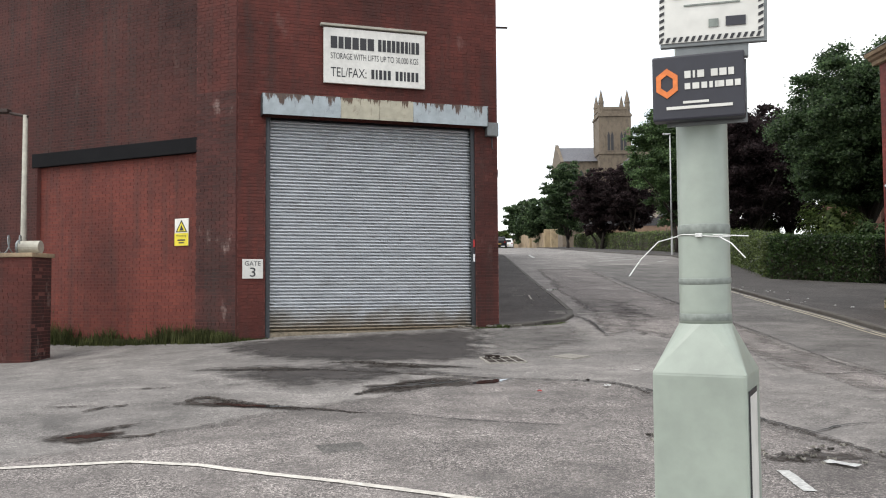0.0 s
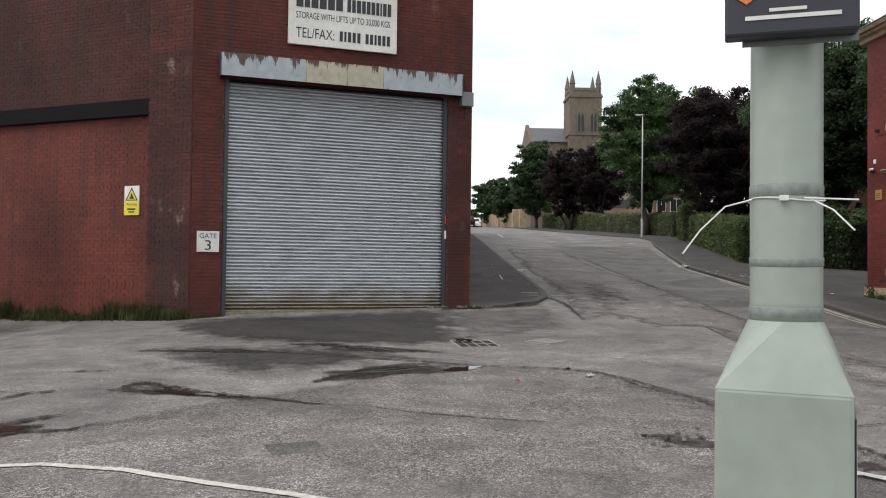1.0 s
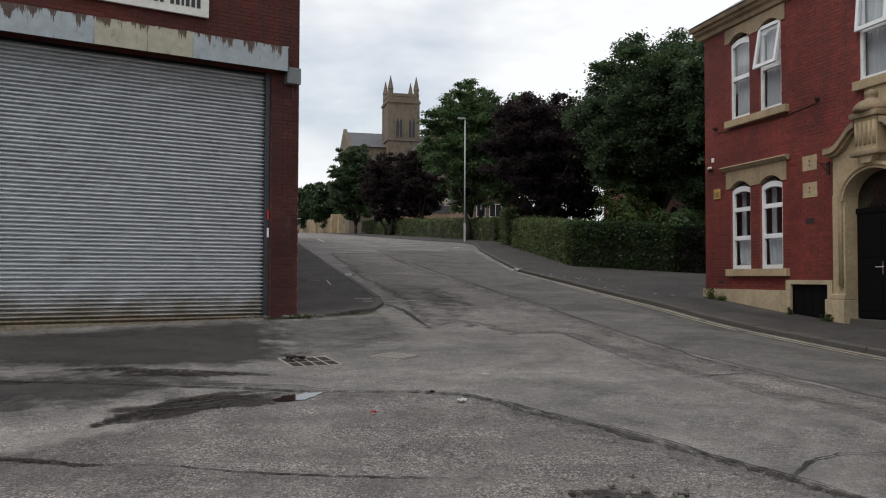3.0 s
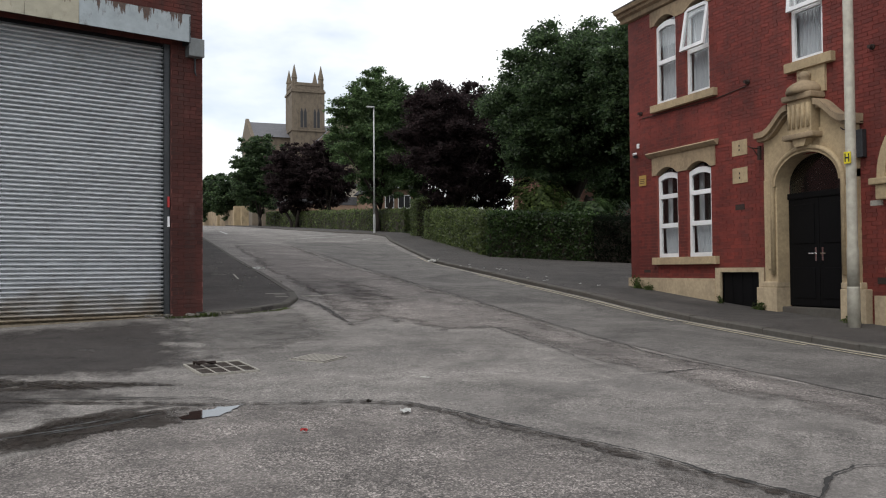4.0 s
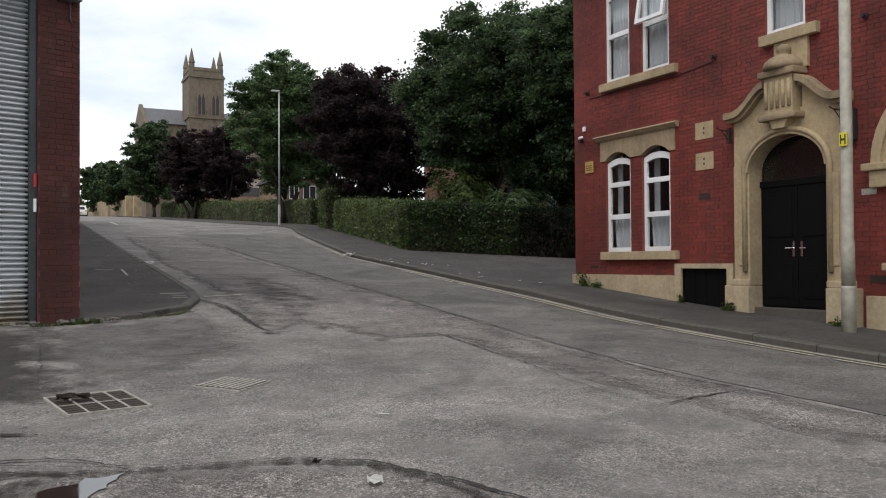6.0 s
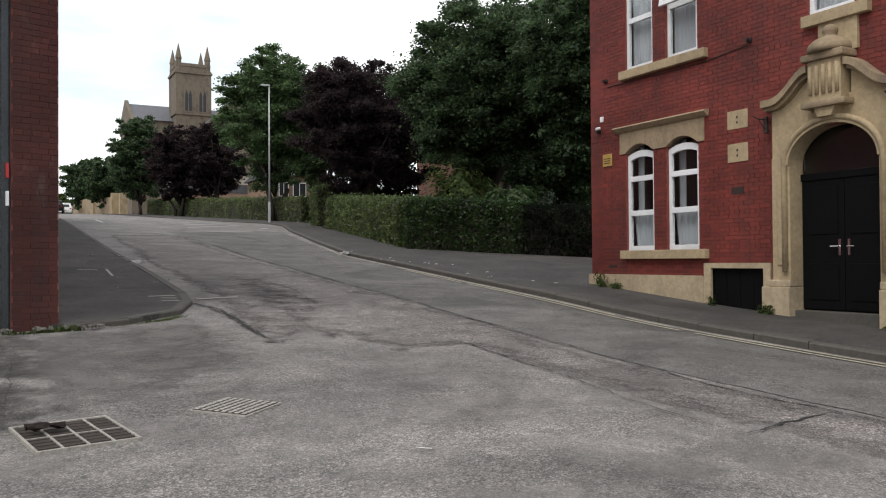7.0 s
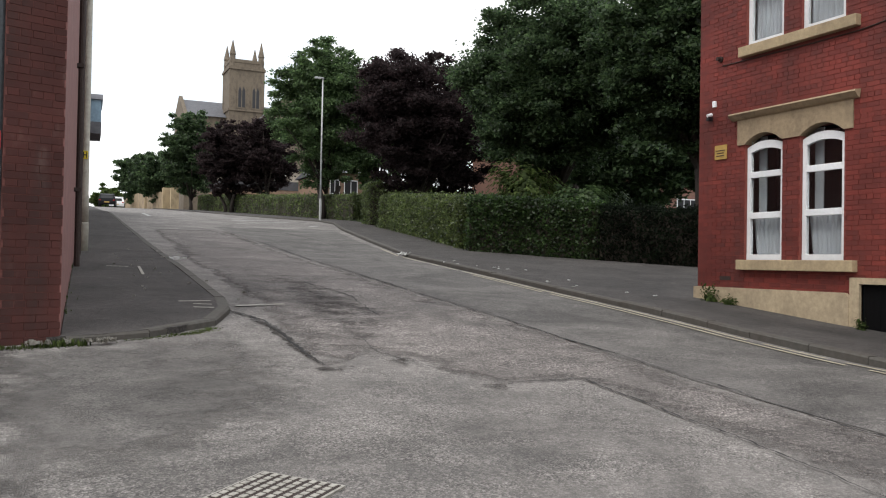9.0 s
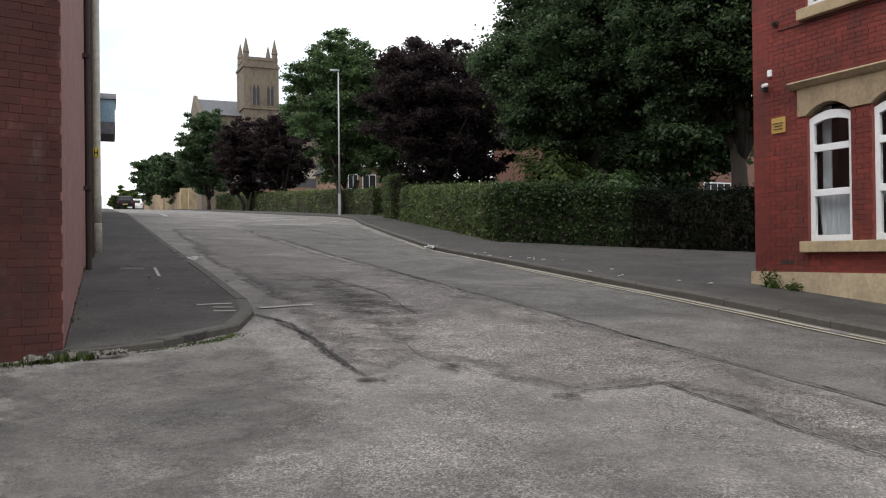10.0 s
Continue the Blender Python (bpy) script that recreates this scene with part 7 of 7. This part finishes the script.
part("body", B(0, 2.6, -0.70, 0.05, 6.8, 8.15, bevel=0.01), M["bluish_metal"], oriel)
part("roof", prism(bmesh.new(), [(-0.1, 8.15), (2.7, 8.15), (2.5, 8.40), (0.1, 8.40)], -0.76, 0.05), M["slate"], oriel)
part("lower_panel", B(-0.01, 2.61, -0.71, 0.04, 6.7, 7.2), M["slate"], oriel)
link("wall_pipe_stub", tube(bmesh.new(), [(FL - 0.05, 0.1, 7.05), (FL + 0.30, 0.12, 7.08)], 0.025, 8), M["iron"], None, F, "short rusty pipe end sticking out of the corner", "pipe")


def car(x, y, turn, paint, label):
    z = ground_z(x, y)
    t = thing("car", pose(x, y, z, 3.2, 0, turn), label, "car", "parked cars")
    # side profile along y, rear towards -y
    prof = [(-2.1, 0.30), (-2.15, 0.62), (-2.08, 0.92), (-1.75, 1.36), (-1.2, 1.47), (0.1, 1.46), (0.85, 1.02), (1.85, 0.86), (2.1, 0.62), (2.08, 0.30)]
    bm = bmesh.new()
    rows = []
    for k, sx in enumerate((-0.86, -0.82, 0.82, 0.86)):
        rows.append([bm.verts.new((sx * (1.0 if zz < 0.95 else 0.82), yy, zz)) for yy, zz in prof])
    for a, b in zip(rows, rows[1:]):
        for k in range(len(prof) - 1):
            bm.faces.new((a[k], a[k + 1], b[k + 1], b[k]))
    bm.faces.new(rows[0])
    bm.faces.new(rows[-1][::-1])
    bmesh.ops.recalc_face_normals(bm, faces=bm.faces[:])
    part("body", bm, paint, t)
    part("rear_window", prism(bmesh.new(), [(-0.62, 0.0), (0.62, 0.0), (0.54, 0.40), (-0.54, 0.40)], -0.005, 0.01), M["car_glass"], t).matrix_basis = pose(0, -2.08, 0.96, -37, 0, 0)
    for s in (-1, 1):
        part("tail_light", B(min(s * 0.62, s * 0.8), max(s * 0.62, s * 0.8), -2.17, -2.08, 0.72, 0.84, bevel=0.01), M["red_light"], t)
        for yy in (-1.3, 1.35):
            w = part("wheel", tube(bmesh.new(), [(s * 0.70, yy, 0.31), (s * 0.88, yy, 0.31)], 0.31, 20), M["rubber"], t)
            part("rim", tube(bmesh.new(), [(s * 0.88, yy, 0.31), (s * 0.89, yy, 0.31)], 0.2, 14), M["lamp_grey"], w)
    part("number_plate_bar", B(-0.26, 0.26, -2.165, -2.13, 0.5, 0.61), M["sign_ochre"], t)


car(7.84, 110.0, -6, M["car_black"], "black hatchback parked at the kerb, seen from behind")
car(9.7, 122.0, -6, M["car_white"], "white car parked further up the street")


# ---------- yard gate at the far left ----------
def gate_pier():
    x, y = -7.15, 15.9
    z = ground_z(x, y)
    t = thing("gate_pier", pose(x, y, z, 0, 0, -8), "red brick gate pier with a stone cap", "gate pier")
    lay_bricks("pier_front", pose(-0.33, -0.3, -0.1), t, 0, 0.66, 0, 2.0, [], M["brick_wh"], M["mortar_wh"], depth=0.6, seed=21)
    # flank takes a darker brick colour than the front
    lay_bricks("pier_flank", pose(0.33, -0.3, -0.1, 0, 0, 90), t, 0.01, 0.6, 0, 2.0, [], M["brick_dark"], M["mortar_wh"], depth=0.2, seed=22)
    part("cap", B(-0.37, 0.37, -0.35, 0.35, 1.9, 1.98, bevel=0.015), M["stone_dark"], t)
    g = thing("yard_gate", pose(x - 0.45, y, z, 0, 0, -172), "dark green steel yard gate with upright bars", "gate")
    for zz in (0.15, 1.0, 1.75):
        part("rail", B(0, 3.0, -0.03, 0.03, zz, zz + 0.06), M["green_gate"], g)
    for k in range(24):
        part("upright_bar", B(0.05 + k * 0.125, 0.075 + k * 0.125, -0.012, 0.012, 0.1, 1.85), M["green_gate"], g)
    part("kick_panel", B(0.0, 3.0, -0.02, 0.02, 0.1, 0.75), M["green_gate"], g)
    # coil of wire on top
    bm = bmesh.new()
    pts = []
    for i in range(220):
        a = i * 0.42
        pts.append((i * 0.0135, 0.17 * math.cos(a), 2.0 + 0.17 + 0.17 * math.sin(a)))
    c = link("wire_coil", tube(bm, pts, 0.012, 5), M["lamp_grey"], None, pose(x - 0.05, y, z - 0.02, 0, 0, -172), "coil of grey wire along the top of the gate", "wire coil")
    cam_h = thing("floodlight_housing", pose(x - 0.1, y + 0.05, z + 1.98), "short fat grey cylinder lying on the pier cap", "housing")
    part("barrel", tube(bmesh.new(), [(-0.02, 0, 0.12), (0.36, 0, 0.12)], 0.12, 16), M["pole_cream"], cam_h)
    part("end_ring", tube(bmesh.new(), [(-0.06, 0, 0.12), (-0.02, 0, 0.12)], 0.135, 16), M["lamp_grey"], cam_h)
    fp = thing("yard_lamp", pose(-7.75, 17.0, ground_z(-7.75, 17.0)), "slim grey yard lamp post with a drooping head", "lamp post")
    part("post", lathe(bmesh.new(), [(0.06, -0.1), (0.055, 2.0), (0.045, 4.75)], sides=14), M["pole_cream"], fp, smooth=True)
    part("arm", tube(bmesh.new(), [(0.05, 0, 4.72), (-0.25, 0, 4.78), (-0.42, 0, 4.82)], 0.03, 10), M["iron"], fp)
    part("lamp_head", B(-0.70, -0.32, -0.09, 0.09, 4.79, 4.87, bevel=0.02), M["iron"], fp)


gate_pier()


kerb_run(pavement_left, (17.785, 60), kerb_left, -1, 0.070, 2)
kerb_run(pavement_right, (8.0, 75), kerb_right, 1, 0.090, 4)
lay_single_bricks()


def to_metres():
    """Bring the plan to true size: meshes and places grow alike, so nothing keeps a scale."""
    grow = Matrix.Scale(UNIT, 4)
    for me in {ob.data.name: ob.data for ob in scene.objects if ob.type == "MESH"}.values():
        me.transform(grow)
    for ob in scene.objects:
        if ob.type in ("MESH", "EMPTY"):
            m = ob.matrix_basis.copy()
            m.translation = m.translation * UNIT
            ob.matrix_basis = m


to_metres()
